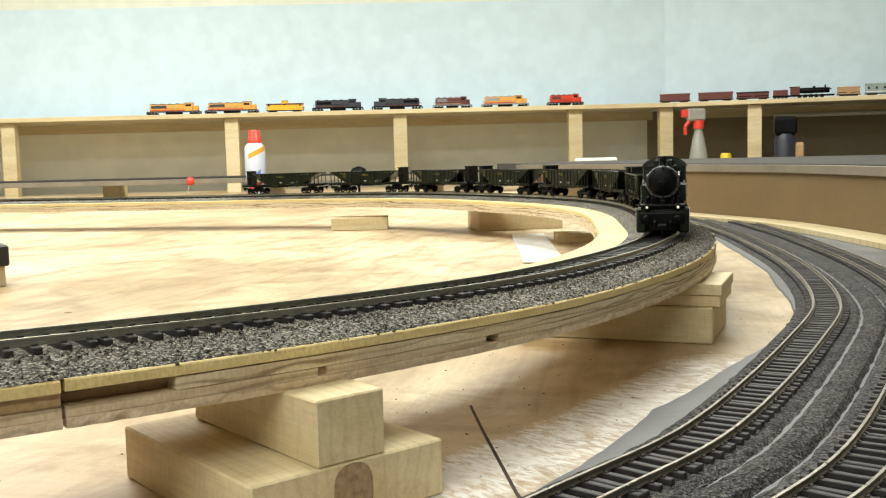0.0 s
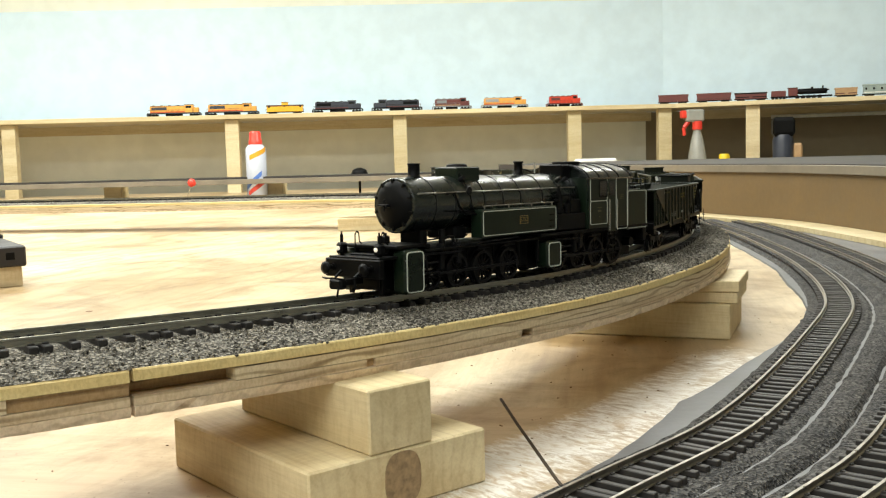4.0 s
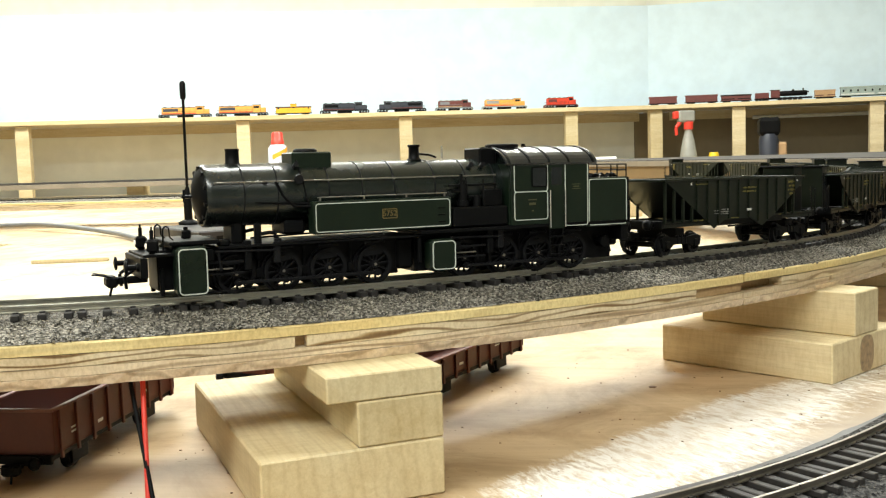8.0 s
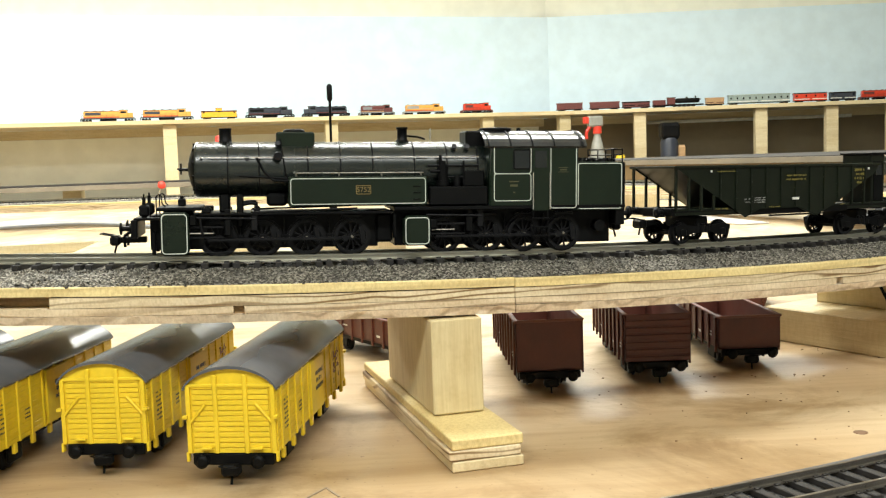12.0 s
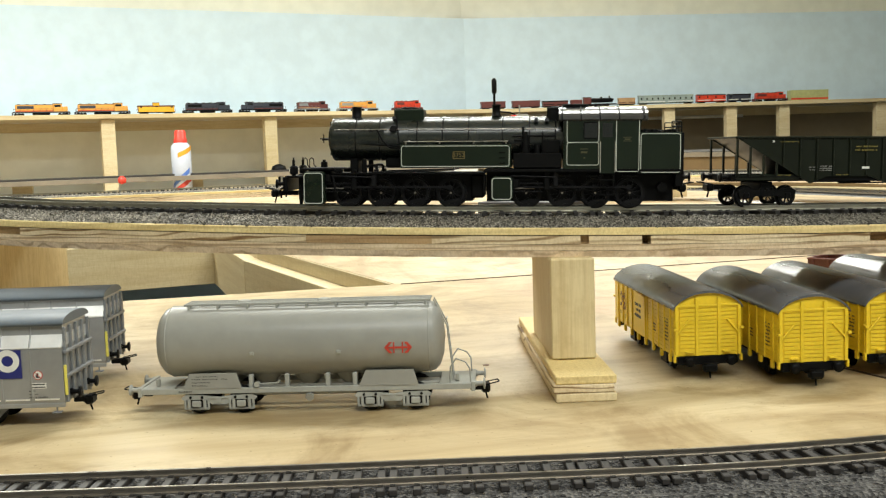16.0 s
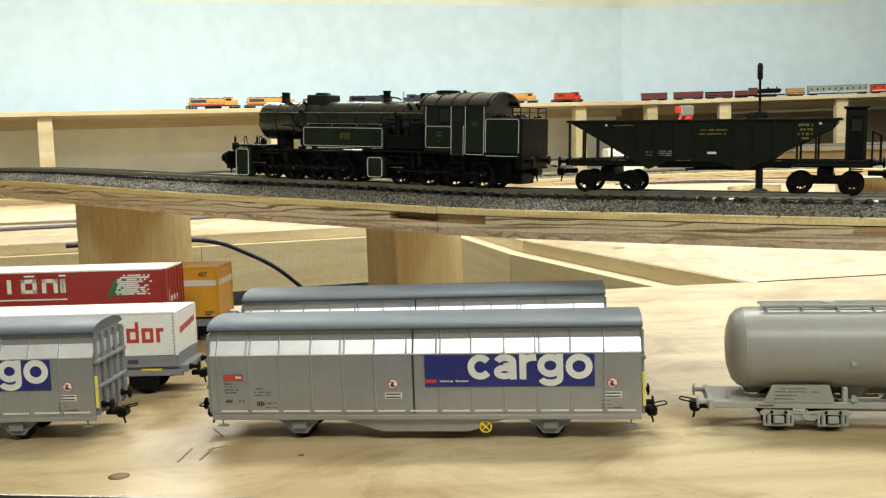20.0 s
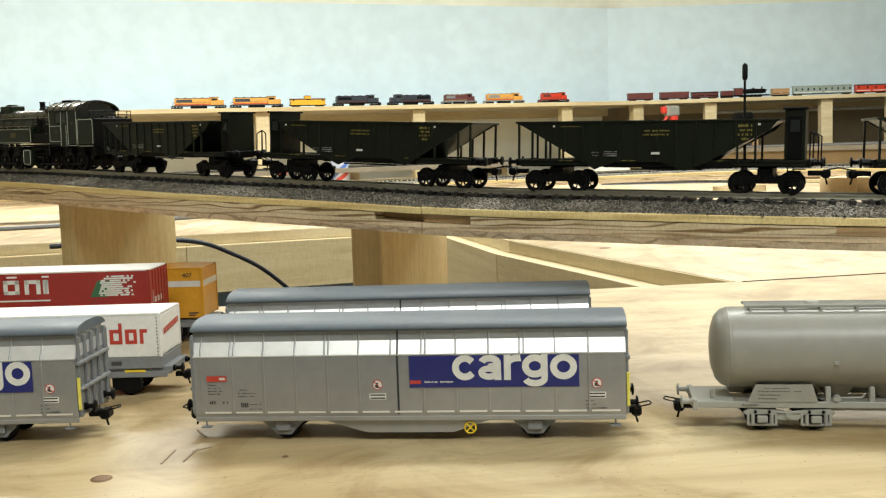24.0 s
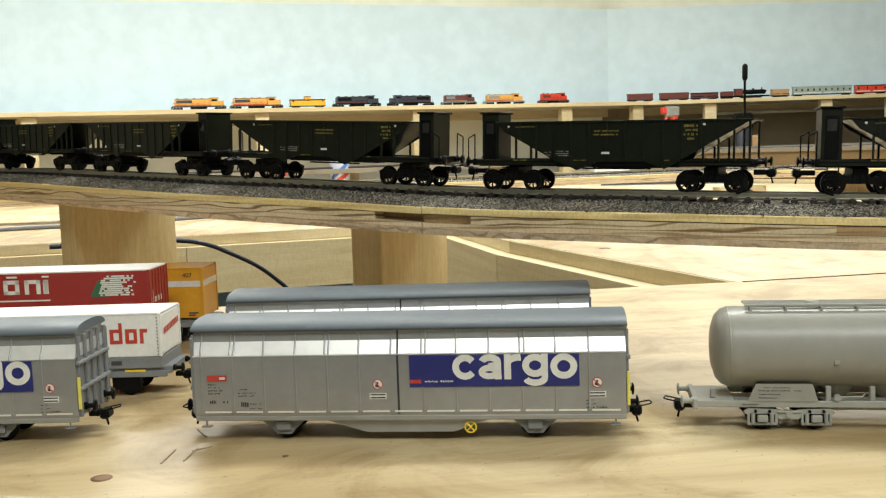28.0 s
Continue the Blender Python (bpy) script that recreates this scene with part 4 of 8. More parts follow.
def strokes(x0, x1, z, h, rng):
    """A printed line too small to read, as a row of short bars."""
    out, x = [], x0
    while x < x1 - 0.2:
        w = rng.uniform(0.3, 0.75)
        if rng.random() < 0.86:
            out.append((x, min(x1, x + w), z + rng.uniform(-0.08, 0.08), h * rng.uniform(0.55, 1.0)))
        x += w + rng.uniform(0.16, 0.3)
    return out


# x forward from the number plate's middle; z up from the rail head
DROP = 2.3  # the bodies' datum lies this far above the rail head, in millimetres


def make_loco():
    root = thing("steam_locomotive", Matrix(), "dark green articulated steam locomotive with fine white lining", "locomotive")
    o = 100.0  # front buffer face lies this far ahead

    def X(d):
        # the cab and bunker stretch behind the tanks
        return o - float(np.interp(d, [-50, 28, 70, 126, 150, 186.2, 197, 250], [-50, 30.6, 70, 126, 151.6, 188.6, 209.3, 262.3]))

    # frames and running boards
    part("frame", mbox((X(195), -7.6, 0.4), (X(113), 7.6, 16), 0.3, mbox((X(106), -7.6, 0.4), (X(14), 7.6, 14.2), 0.3)), BLACK, root)
    part("running_board", mbox((X(197), -16.5, 15.2), (X(112), 16.5, 16.6), 0.2, mbox((X(112), -15, 14.0), (X(33), 15, 14.9), 0.2)), BLACK, root)
    part("front_platform", mbox((X(34), -14.5, 16.0), (X(17), 14.5, 17.4), 0.3, mbox((X(19), -13.5, 12.4), (X(8.6), 13.5, 13.4), 0.2, mbox((X(30), -8, 14.0), (X(19), 8, 16.4), 0.5))), BLACK, root)
    part("buffer_beam", mbox((X(10), -14.5, 5.6), (X(7.6), 14.5, 12.6), 0.3), BLACK, root)
    part("rear_beam", mbox((X(197), -15.5, 8), (X(195), 15.5, 15.4), 0.3), BLACK, root)
    buffer_pair(root, X(8) * 1.0, 1, 9.2)
    buffer_pair(root, X(196.5), -1, 12.5)
    loop_coupler(root, X(12), 1, 4.2, BLACK, 14)
    loop_coupler(root, X(194), -1, 7.0, BLACK, 9)
    # boiler
    prof = [(10.6, X(31.2)), (11.0, X(31.6)), (11.1, X(33)), (11.1, X(60)), (11.2, X(60.4)), (11.2, X(61.4)), (11.1, X(61.8)), (11.1, X(150))]
    b = Mesh().lathe([(r * MM, x * MM) for r, x in prof], V3(0, 0, 31.9), "x", 40)
    part("boiler", b, BOILER, root, "rounded dark green boiler")
    part("smokebox_door", Mesh().lathe([(9.6 * MM, X(31.4) * MM), (9.2 * MM, X(30.6) * MM), (6.0 * MM, X(29.2) * MM), (2.0 * MM, X(28.2) * MM), (0.5 * MM, X(28.0) * MM)], V3(0, 0, 32.2), "x", 32), BLACK, root)
    h = Mesh().tube(V3(X(28.3), 0, 31.9), V3(X(24.6), 0, 31.9), 0.6 * MM, 8)
    h.wire([V3(X(24.4), -2.4, 32.2), V3(X(24.4), 2.4, 32.2)], 0.4 * MM)
    h.wire([V3(X(25.4), 0, 30), V3(X(25.4), 0, 34.4)], 0.4 * MM)
    part("door_handle", h, BLACK_METAL, root)
    for k in range(10):
        a = 2 * math.pi * k / 10
        part("door_clamp", Mesh().box((0, 0, 0), (1.0 * MM, 1.0 * MM, 1.8 * MM), Matrix.Translation(V3(X(30.8), 9.3 * math.sin(a), 32.2 + 9.3 * math.cos(a))) @ Matrix.Rotation(-a, 4, "X")), BLACK, root)
    for d in (45, 58, 78, 91, 104, 121, 134, 146):
        seg, m = 40, Mesh()
        m.lathe([(11.05 * MM, X(d + 0.3) * MM), (11.3 * MM, X(d + 0.22) * MM), (11.3 * MM, X(d - 0.22) * MM), (11.05 * MM, X(d - 0.3) * MM)], V3(0, 0, 31.9), "x", 40)
        part("boiler_band", m, BLACK_METAL, root)
    # handrails with stanchions
    rail = Mesh().wire([V3(X(34), 11.0, 36.6), V3(X(146), 11.0, 36.6)], 0.24 * MM)
    for d in (34, 45, 58, 78, 91, 104, 121, 134, 146):
        rail.tube(V3(X(d), 9.4, 36.2), V3(X(d), 11.2, 36.6), 0.42 * MM, 6)
    both("handrail", rail, RAIL_SIDE, root)
    rail = Mesh().wire([V3(X(72), 14.6, 30.4), V3(X(124), 14.6, 30.4)], 0.22 * MM)
    for d in (73, 90, 107, 123):
        rail.tube(V3(X(d), 14.6, 29.2), V3(X(d), 14.6, 30.6), 0.35 * MM, 6)
    both("tank_handrail", rail, RAIL_SIDE, root)
    # mountings on top
    part("chimney", Mesh().lathe([(3.9 * MM, 42.2 * MM), (2.5 * MM, 43.3 * MM), (2.4 * MM, 47.6 * MM), (2.55 * MM, 47.8 * MM), (2.55 * MM, 48.4 * MM), (1.9 * MM, 48.4 * MM), (1.8 * MM, 46 * MM)], V3(X(44), 0, 0), "z", 20), BLACK, root)
    part("sand_box", mbox((X(81), -6.2, 40), (X(65.5), 6.2, 46.8), 0.5), GREEN, root, "square green sand box")
    part("sand_box_lid", Mesh().lathe([(4.4 * MM, 46.7 * MM), (4.4 * MM, 47.6 * MM), (3.4 * MM, 48.1 * MM)], V3(X(73), 0, 0), "z", 20), BLACK, root)
    part("steam_dome", Mesh().lathe([(3.0 * MM, 43 * MM), (2.1 * MM, 44 * MM), (2.0 * MM, 48.0 * MM), (2.4 * MM, 48.2 * MM), (2.4 * MM, 49.0 * MM), (1.2 * MM, 49.0 * MM)], V3(X(117.5), 0, 0), "z", 16), BLACK, root)
    part("valve_pipe", Mesh().wire([V3(X(117), 0, 45.6), V3(X(124), 0, 45.0), V3(X(127), 0, 44)], 0.45 * MM), BLACK, root)
    part("whistle", Mesh().tube(V3(X(129), 1, 43.5), V3(X(129), 1, 48.4), 0.35 * MM, 6), STEEL, root)
    part("safety_box", mbox((X(149.5), -6.5, 40), (X(142), 6.5, 47.4), 0.6), BLACK, root)
    for d, y, z in ((53, 9.8, 36), (66, 8.5, 42), (137, 8.8, 40.6), (142, 8.8, 40.6)):
        k = Mesh().tube(V3(X(d), y - 1.5, z - 0.6), V3(X(d), y + 0.8, z + 0.4), 1.0 * MM, 10)
        both("washout_plug", k, BLACK_METAL, root)
    # pipes along the boiler side
    both("steam_pipe", Mesh().wire([V3(X(57), 10.9, 36.5), V3(X(60), 11.2, 31), V3(X(64), 11.5, 27.5), V3(X(71), 12.5, 27.2)], 0.5 * MM, 8), BLACK, root)
    both("feed_pipe", Mesh().wire([V3(X(47), 10.2, 29.5), V3(X(70), 11.4, 28.2)], 0.5 * MM), BLACK, root)
    both("sand_pipe", Mesh().wire([V3(X(67), 6, 44), V3(X(68), 10.2, 37), V3(X(69), 11.4, 30), V3(X(76), 11.8, 17)], 0.4 * MM), BLACK, root)
    # smokebox saddle and swivel steam pipe
    part("saddle", mbox((X(45.5), -6, 14.6), (X(41), 6, 22.5), 0.8, mbox((X(69.5), -8, 17.2), (X(61), 8, 22.4), 1.0, mbox((X(51), 8.6, 9), (X(48.4), 11.0, 22), 0.8, mbox((X(51), -11.0, 9), (X(48.4), -8.6, 22), 0.8)))), BLACK, root)
    both("front_steam_pipe", Mesh().wire([V3(X(50), 9.5, 18.0), V3(X(54), 10, 18.6), V3(X(56.4), 10.4, 18.4), V3(X(56.6), 10.4, 14.6)], 0.7 * MM, 8), BLACK, root)
    # side tanks
    both("side_tank", mbox((X(125.5), 9.5, 17.2), (X(70.0), 15.6, 28.9), 0.4), GREEN, root, "green side tank with white lining")
    both("tank_lining", lining(X(124.8), X(70.7), 17.9, 28.3, 15.62), LINING, root)
    for side in (1, -1):
        part("number_plate", mbox((X(102.4), side * 15.5, 22.0), (X(96.8), side * 15.75, 25.2), 0.1), GREEN, root, "small plate framed in yellow")
        fr = lining(X(102.6), X(96.6), 21.8, 25.4, 15.74, 0.28, 0.3)
        part("plate_frame", fr if side > 0 else mirror_y(fr), BRASS, root)
        sign(root, "5752", X(99.6), side * 15.8, 23.6, 2.0, BRASS, side)
        part("tank_steps", mbox((X(122.6), side * 15.6, 19.4), (X(119.6), side * 16.1, 19.9), 0.1, mbox((X(122.6), side * 15.6, 22.0), (X(119.6), side * 16.1, 22.5), 0.1, mbox((X(122.6), side * 15.6, 24.6), (X(119.6), side * 16.1, 25.1), 0.1))), BLACK, root)
    # pumps and valves between tank and cab
    p = Mesh().tube(V3(X(132), 12, 17), V3(X(132), 12, 33.5), 1.9 * MM, 12)
    p.tube(V3(X(132), 12, 25), V3(X(132), 12, 27), 2.5 * MM, 12).tube(V3(X(132), 12, 33), V3(X(132), 12, 35), 1.3 * MM, 10)
    p.tube(V3(X(137.5), 12.4, 18), V3(X(137.5), 12.4, 29), 1.5 * MM, 10)
    both("air_pump", p, BLACK, root)
    q = Mesh().wire([V3(X(126), 12.6, 33), V3(X(146), 11.8, 33)], 0.5 * MM).wire([V3(X(134), 12.4, 28.4), V3(X(148), 12.4, 28.4)], 0.6 * MM).wire([V3(X(127), 12.8, 30.8), V3(X(131), 12.8, 30.8), V3(X(131), 12.8, 37.4)], 0.7 * MM)
    q.wire([V3(X(134), 13, 23), V3(X(148), 13, 23)], 0.7 * MM).wire([V3(X(140), 13, 35), V3(X(140), 13, 18)], 0.4 * MM)
    both("pipework", q, BLACK, root)
    both("injector", mbox((X(147), 12, 17), (X(143), 15, 19.4), 0.6, Mesh().tube(V3(X(144), 13.6, 19), V3(X(143.4), 13.6, 23.4), 0.5 * MM, 8)), BLACK_METAL, root)
    both("pump_shelf", mbox((X(149), 10, 17), (X(126.5), 15.4, 24.6), 0.5, mbox((X(148), 9, 24.4), (X(140), 13.4, 31), 0.5)), BLACK, root)
    # cab
    for side in (1, -1):
        part("cab_side", mbox((X(186), side * 16.4, 16.6), (X(150), side * 15.6, 42.4), 0.15), GREEN, root, "green cab side with white lining")
    part("cab_front", mbox((X(150.8), -15.5, 16.6), (X(149.6), 15.5, 40.6), 0.15), GREEN, root)
    part("cab_back", mbox((X(186), -15.5, 16.6), (X(185), 15.5, 40.6), 0.15), GREEN, root)
    roof, arc = Mesh(), []
    for k in range(15):
        a = radians(-80 + 160 * k / 14)
        arc.append((17.6 * math.sin(a), 39.4 + 8.2 * math.cos(a)))
    rp = arc + [(0.96 * y, z - 0.8) for y, z in reversed(arc)]
    roof.prism([(y * MM, z * MM) for y, z in rp], X(188) * MM, X(147.5) * MM, "x")
    part("cab_roof", roof, CAB_ROOF, root, "rounded dark roof with ribs")
    for d in (149, 158, 167, 176, 187):
        rb = Mesh()
        pr = [(1.008 * y, z + 0.3) for y, z in arc] + [(0.99 * y, z - 0.1) for y, z in reversed(arc)]
        rb.prism([(y * MM, z * MM) for y, z in pr], X(d + 0.3) * MM, X(d - 0.3) * MM, "x")
        part("roof_rib", rb, BLACK, root)
    for d0, d1 in ((186.2, 185.4), (150.6, 149.8)):
        part("cab_end_wall", Mesh().prism([(0.95 * y * MM, (z - 0.6) * MM) for y, z in arc] + [(16 * MM, 30 * MM), (-16 * MM, 30 * MM)], X(d0) * MM, X(d1) * MM, "x"), BOILER, root)
    part("bunker_back", mbox((X(197.1), -15.9, 15.6), (X(196.3), 15.9, 34.2), 0.3), BLACK, root)
    part("roof_vent", Mesh().lathe([(6.4 * MM, 47.0 * MM), (6.8 * MM, 48.0 * MM), (6.8 * MM, 48.5 * MM), (5.6 * MM, 48.8 * MM)], V3(X(155.5), 0, 0), "z", 20), BLACK, root)
    part("roof_knob", Mesh().tube(V3(X(165.5), 0, 47.2), V3(X(165.5), 0, 48.8), 0.9 * MM, 8), BLACK, root)
    for side in (1, -1):
        w = lambda a, b, c, d, yy=16.45, **k: lining(a, b, c, d, yy, **k) if side > 0 else mirror_y(lining(a, b, c, d, yy, **k))
        part("cab_lining", w(X(166.6), X(151.2), 29.5, 41.6), LINING, root)
        part("cab_lining", w(X(166.6), X(151.2), 18.4, 29.7), LINING, root)
        part("cab_lining", w(X(185.6), X(174.6), 15.2, 41.6), LINING, root)
        part("cab_window", mbox((X(166), side * 16.3, 31.6), (X(159.4), side * 16.6, 39.2), 0.2), PANE, root)
        part("window_frame", w(X(166.3), X(159.1), 31.3, 39.5, 16.6, w=0.5, r=0.6), BLACK, root)
        part("cab_door", mbox((X(174.2), side * 16.3, 14.4), (X(167.0), side * 16.55, 41.4), 0.2), GREEN, root)
        part("door_window", mbox((X(173), side * 16.45, 32), (X(168.2), side * 16.7, 39), 0.2), PANE, root)
        rl = Mesh()
        for d in (167.2, 174.2):
            rl.wire([V3(X(d), side * 17.4, 15), V3(X(d), side * 17.4, 30)], 0.3 * MM)
        part("grab_rail", rl, STEEL, root)
        part("class_plate", ink_bars([(X(161.4), X(157.6), 26.4, 0.4), (X(161), X(158), 24.8, 0.9), (X(160), X(159.2), 22, 0.5), (X(182), X(178), 32.0, 0.25), (X(182), X(178), 30.2, 0.25), (X(181.4), X(178.6), 31.1, 0.5)], side * 16.43), DULL_INK, root)
        st = Mesh()
        for z in (4.0, 7.6, 11.2):
            mbox((X(174), side * 15.0, z - 0.3), (X(167.4), side * 17.2, z + 0.3), 0.1, st)
        for d in (167.6, 173.8):
            mbox((X(d + 0.3), side * 15.8, 3.6), (X(d - 0.3), side * 16.3, 15), 0.1, st)
        part("cab_steps", st, BLACK, root)
    # bunker
    part("coal_bunker", mbox((X(196.5), -16.2, 14.2), (X(185.4), 16.2, 34.4), 0.4), GREEN, root, "green coal bunker with white lining")
    bk = lining(X(196.2), X(186.2), 14.8, 33.8, 16.24)
    both("bunker_lining", bk, LINING, root)
    coal, rng = Mesh(), random.Random(3)
    for _ in range(60):
        c = V3(rng.uniform(X(195.5), X(187)), rng.uniform(-14, 14), 34.4 + rng.uniform(0, 0.8))
        coal.box((0, 0, 0), (1.6 * MM, 1.5 * MM, 1.2 * MM), Matrix.Translation(c) @ Euler((rng.uniform(0, 3), rng.uniform(0, 3), 0)).to_matrix().to_4x4())
    tagged(part("coal", coal, BLACK, root), kind="stuff")
    br = Mesh()
    for z in (37.2, 39.6):
        br.wire([V3(X(194), 15.4, z), V3(X(196.4), 15.4, z), V3(X(196.4), -15.4, z), V3(X(194), -15.4, z)], 0.3 * MM)
    for x, y in ((X(194), 15.4), (X(196.4), 15.4), (X(196.4), 5), (X(196.4), -5), (X(194), -15.4), (X(196.4), -15.4)):
        br.wire([V3(x, y, 34), V3(x, y, 39.6)], 0.3 * MM)
    part("bunker_rail", br, BLACK, root)
    # cylinders
    for d0, d1, z0, z1, nm in ((28.9, 18.4, -1.2, 15.6, "front_cylinder"), (126.4, 115.6, 0.9, 13.0, "rear_cylinder")):
        both(nm, mbox((X(d0), 10, z0), (X(d1), 17.4, z1), 1.3), GREEN, root, "green cylinder block with white lining")
        both("cylinder_lining", lining(X(d0 - 0.5), X(d1 + 0.5), z0 + 0.6, z1 - 0.6, 17.42, 0.38, 1.6), LINING, root)
        both("piston_rod", Mesh().tube(V3(X(d0), 13, 7), V3(X(d0 + 10), 13, 7), 0.35 * MM, 8), RAIL_SIDE, root)
        both("slide_bar", mbox((X(d0 + 14), 12.3, 9), (X(d0), 13.7, 9.8), 0.1, mbox((X(d0 + 14), 12.3, 5.0), (X(d0), 13.7, 5.7), 0.1)), BLACK_METAL, root)
        both("valve_chest", mbox((X(d0 + 3), 11, z1 - 5.5), (X(d0), 15, z1 - 1.5), 0.5), BLACK, root)
        both("valve_gear_hanger", mbox((X(d0 + 17), 11.6, 6), (X(d0 + 14.4), 14.4, 16.4), 0.4), BLACK, root)
    # front lamps, tools and handrails
    for y in (-10, 10):
        lm = mbox((X(14.2), y - 1.8, 13.8), (X(10.4), y + 1.8, 18.4), 0.9)
        lm.tube(V3(X(12.2), y, 18.2), V3(X(12.2), y, 21.4), 0.7 * MM, 10).tube(V3(X(12.2), y, 21.2), V3(X(12.2), y, 22.6), 0.35 * MM, 8)
        lm.tube(V3(X(12.2), y, 13), V3(X(12.2), y, 14), 1.1 * MM, 10)
        lamp = part("headlamp", lm, BLACK, root)
        part("lamp_lens", Mesh().lathe([(0.85 * MM, X(10.4) * MM), (0.85 * MM, X(10.1) * MM), (0.4 * MM, X(9.9) * MM)], V3(0, y, 16.2), "x", 14), LENS, lamp)
        part("front_grab_rail", Mesh().wire([V3(X(16.4), y * 0.7, 13.2), V3(X(16.4), y * 0.7, 21.4), V3(X(17.4), y * 0.7, 22.4), V3(X(18.4), y * 0.7, 21.6), V3(X(18.6), y * 0.7, 18.6), V3(X(20), y * 0.7, 17.2)], 0.28 * MM), BLACK, root)
    part("middle_lamp", mbox((X(27), -1.6, 17.2), (X(24), 1.6, 20.4), 0.5, Mesh().tube(V3(X(25.5), 0, 20), V3(X(25.5), 0, 21.4), 0.8 * MM, 8)), BLACK, root)
    part("brake_hose", Mesh().wire([V3(X(7), 5, 8), V3(X(4), 5, 6), V3(X(4.4), 5, 1.6)], 0.6 * MM).wire([V3(X(7), -5, 8), V3(X(4), -5, 6), V3(X(4.4), -5, 1.6)], 0.6 * MM), BLACK, root)
    part("rail_guard", mbox((X(16), 7, -1.4), (X(14.6), 9, 8), 0.2, mbox((X(16), -9, -1.4), (X(14.6), -7, 8), 0.2)), BLACK, root)
    # wheels and rods
    axles, wm = [], wheelset(7.0).data("wheelset", BLACK_METAL)
    for d in (40.7, 59, 77, 95.2, 132.6, 149.3, 165.2, 181.7):
        ob = part("wheelset", wm, None, root, "", Matrix.Translation(V3(X(d), 0, 7.0 - DROP)))
        axles.append((ob, V3(X(d), 0, 7.0 - DROP), 7.0 * MM))
        both("axle_cap", Mesh().tube(V3(X(d), 11.0, 7.0 - DROP), V3(X(d), 11.5, 7.0 - DROP), 0.55 * MM, 10), RAIL_SIDE, root)
    rods = []
    for grp in ((40.7, 59, 77, 95.2), (132.6, 149.3, 165.2, 181.7)):
        for side in (1, -1):
            m = Mesh()
            mbox((X(grp[-1]) - 1.5, side * 12.0, -0.6), (X(grp[0]) + 1.5, side * 12.7, 0.6), 0.2, m)
            for d in grp:
                m.tube(V3(X(d), side * 11.8, 0), V3(X(d), side * 13.0, 0), 1.3 * MM, 10)
            rods.append((part("coupling_rod", m, BLACK_METAL, root), Vector((0, 0, (7.0 - DROP) * MM))))
            # main rod from the third axle forward to the crosshead
            m2 = Mesh()
            mbox((X(grp[2]) - 1.0, side * 13.2, -0.5), (X(grp[0]) + 1.0, side * 13.9, 0.5), 0.2, m2)
            rods.append((part("main_rod", m2, BLACK_METAL, root), Vector((0, 0, (7.0 - DROP) * MM))))
    # valve gear, springs and brake gear along both engine units
    for grp in ((40.7, 59, 77, 95.2), (132.6, 149.3, 165.2, 181.7)):
        for side in (1, -1):
            part("expansion_link", mbox((X(grp[1]) + 2.0, side * 13.6, 8.0), (X(grp[1]) + 4.4, side * 14.6, 15.6), 0.5), BLACK_METAL, root)
            part("radius_rod", Mesh().wire([V3(X(grp[1]) + 3, side * 14.4, 12.6), V3(X(grp[0]) + 8, side * 14.4, 13.2)], 0.5 * MM), BLACK_METAL, root)
            part("combination_lever", Mesh().wire([V3(X(grp[0]) + 7, side * 14.2, 13.6), V3(X(grp[0]) + 6, side * 14.2, 6.4)], 0.55 * MM), BLACK_METAL, root)
            part("reach_rod", Mesh().wire([V3(X(grp[1]) + 3, side * 14.6, 15.2), V3(X(grp[3]) - 2, side * 14.2, 16.2)], 0.4 * MM), BLACK_METAL, root)
            for a, b in zip(grp, grp[1:]):
                m = (a + b) / 2
                part("brake_hanger", mbox((X(m) - 0.4, side * 8.6, 1.4), (X(m) + 0.4, side * 9.4, 13), 0.2), BLACK, root)
                part("brake_shoe", mbox((X(m) - 1.2, side * 8.4, 2.6), (X(m) + 1.2, side * 9.6, 6.0), 0.5), BLACK, root)
            for d in grp:
                part("leaf_spring", mbox((X(d) - 4.2, side * 9.8, 12.4), (X(d) + 4.2, side * 11.2, 13.6), 0.5), BLACK_METAL, root)
    for side in (1, -1):
        part("step_bracket", mbox((X(113), side * 13, 4.2), (X(111.6), side * 14.6, 14), 0.3), BLACK, root)
        part("sand_box_front", mbox((X(38), side * 9, 14.9), (X(34), side * 13.4, 17.0), 0.5), BLACK, root)
        part("lubricator", mbox((X(58), side * 11, 14.9), (X(55.4), side * 13.4, 16.6), 0.4, Mesh().tube(V3(X(56.6), side * 12.2, 16.5), V3(X(56.6), side * 12.2, 17.8), 0.5 * MM, 8)), BLACK_METAL, root)
        part("drain_pipe", Mesh().wire([V3(X(47), side * 13.6, -0.4), V3(X(30), side * 14.4, -0.6), V3(X(22), side * 14.6, -0.9)], 0.25 * MM), BLACK_METAL, root)
        part("front_hand_wheel", Mesh().lathe([(1.6 * MM, 0), (1.9 * MM, 0.3 * MM), (1.6 * MM, 0.6 * MM)], V3(X(66), side * 11.6, 37), "y", 12), BLACK_METAL, root)
    part("bogie_guard", mbox((X(112), -9, 2), (X(105), 9, 14), 1.0), BLACK, root)
    part("air_tank", Mesh().tube(V3(X(192), -12, 7.5), V3(X(192), 12, 7.5), 2.4 * MM, 14), BLACK, root)
    return root, axles, rods


loco, loco_axles, loco_rods = make_loco()


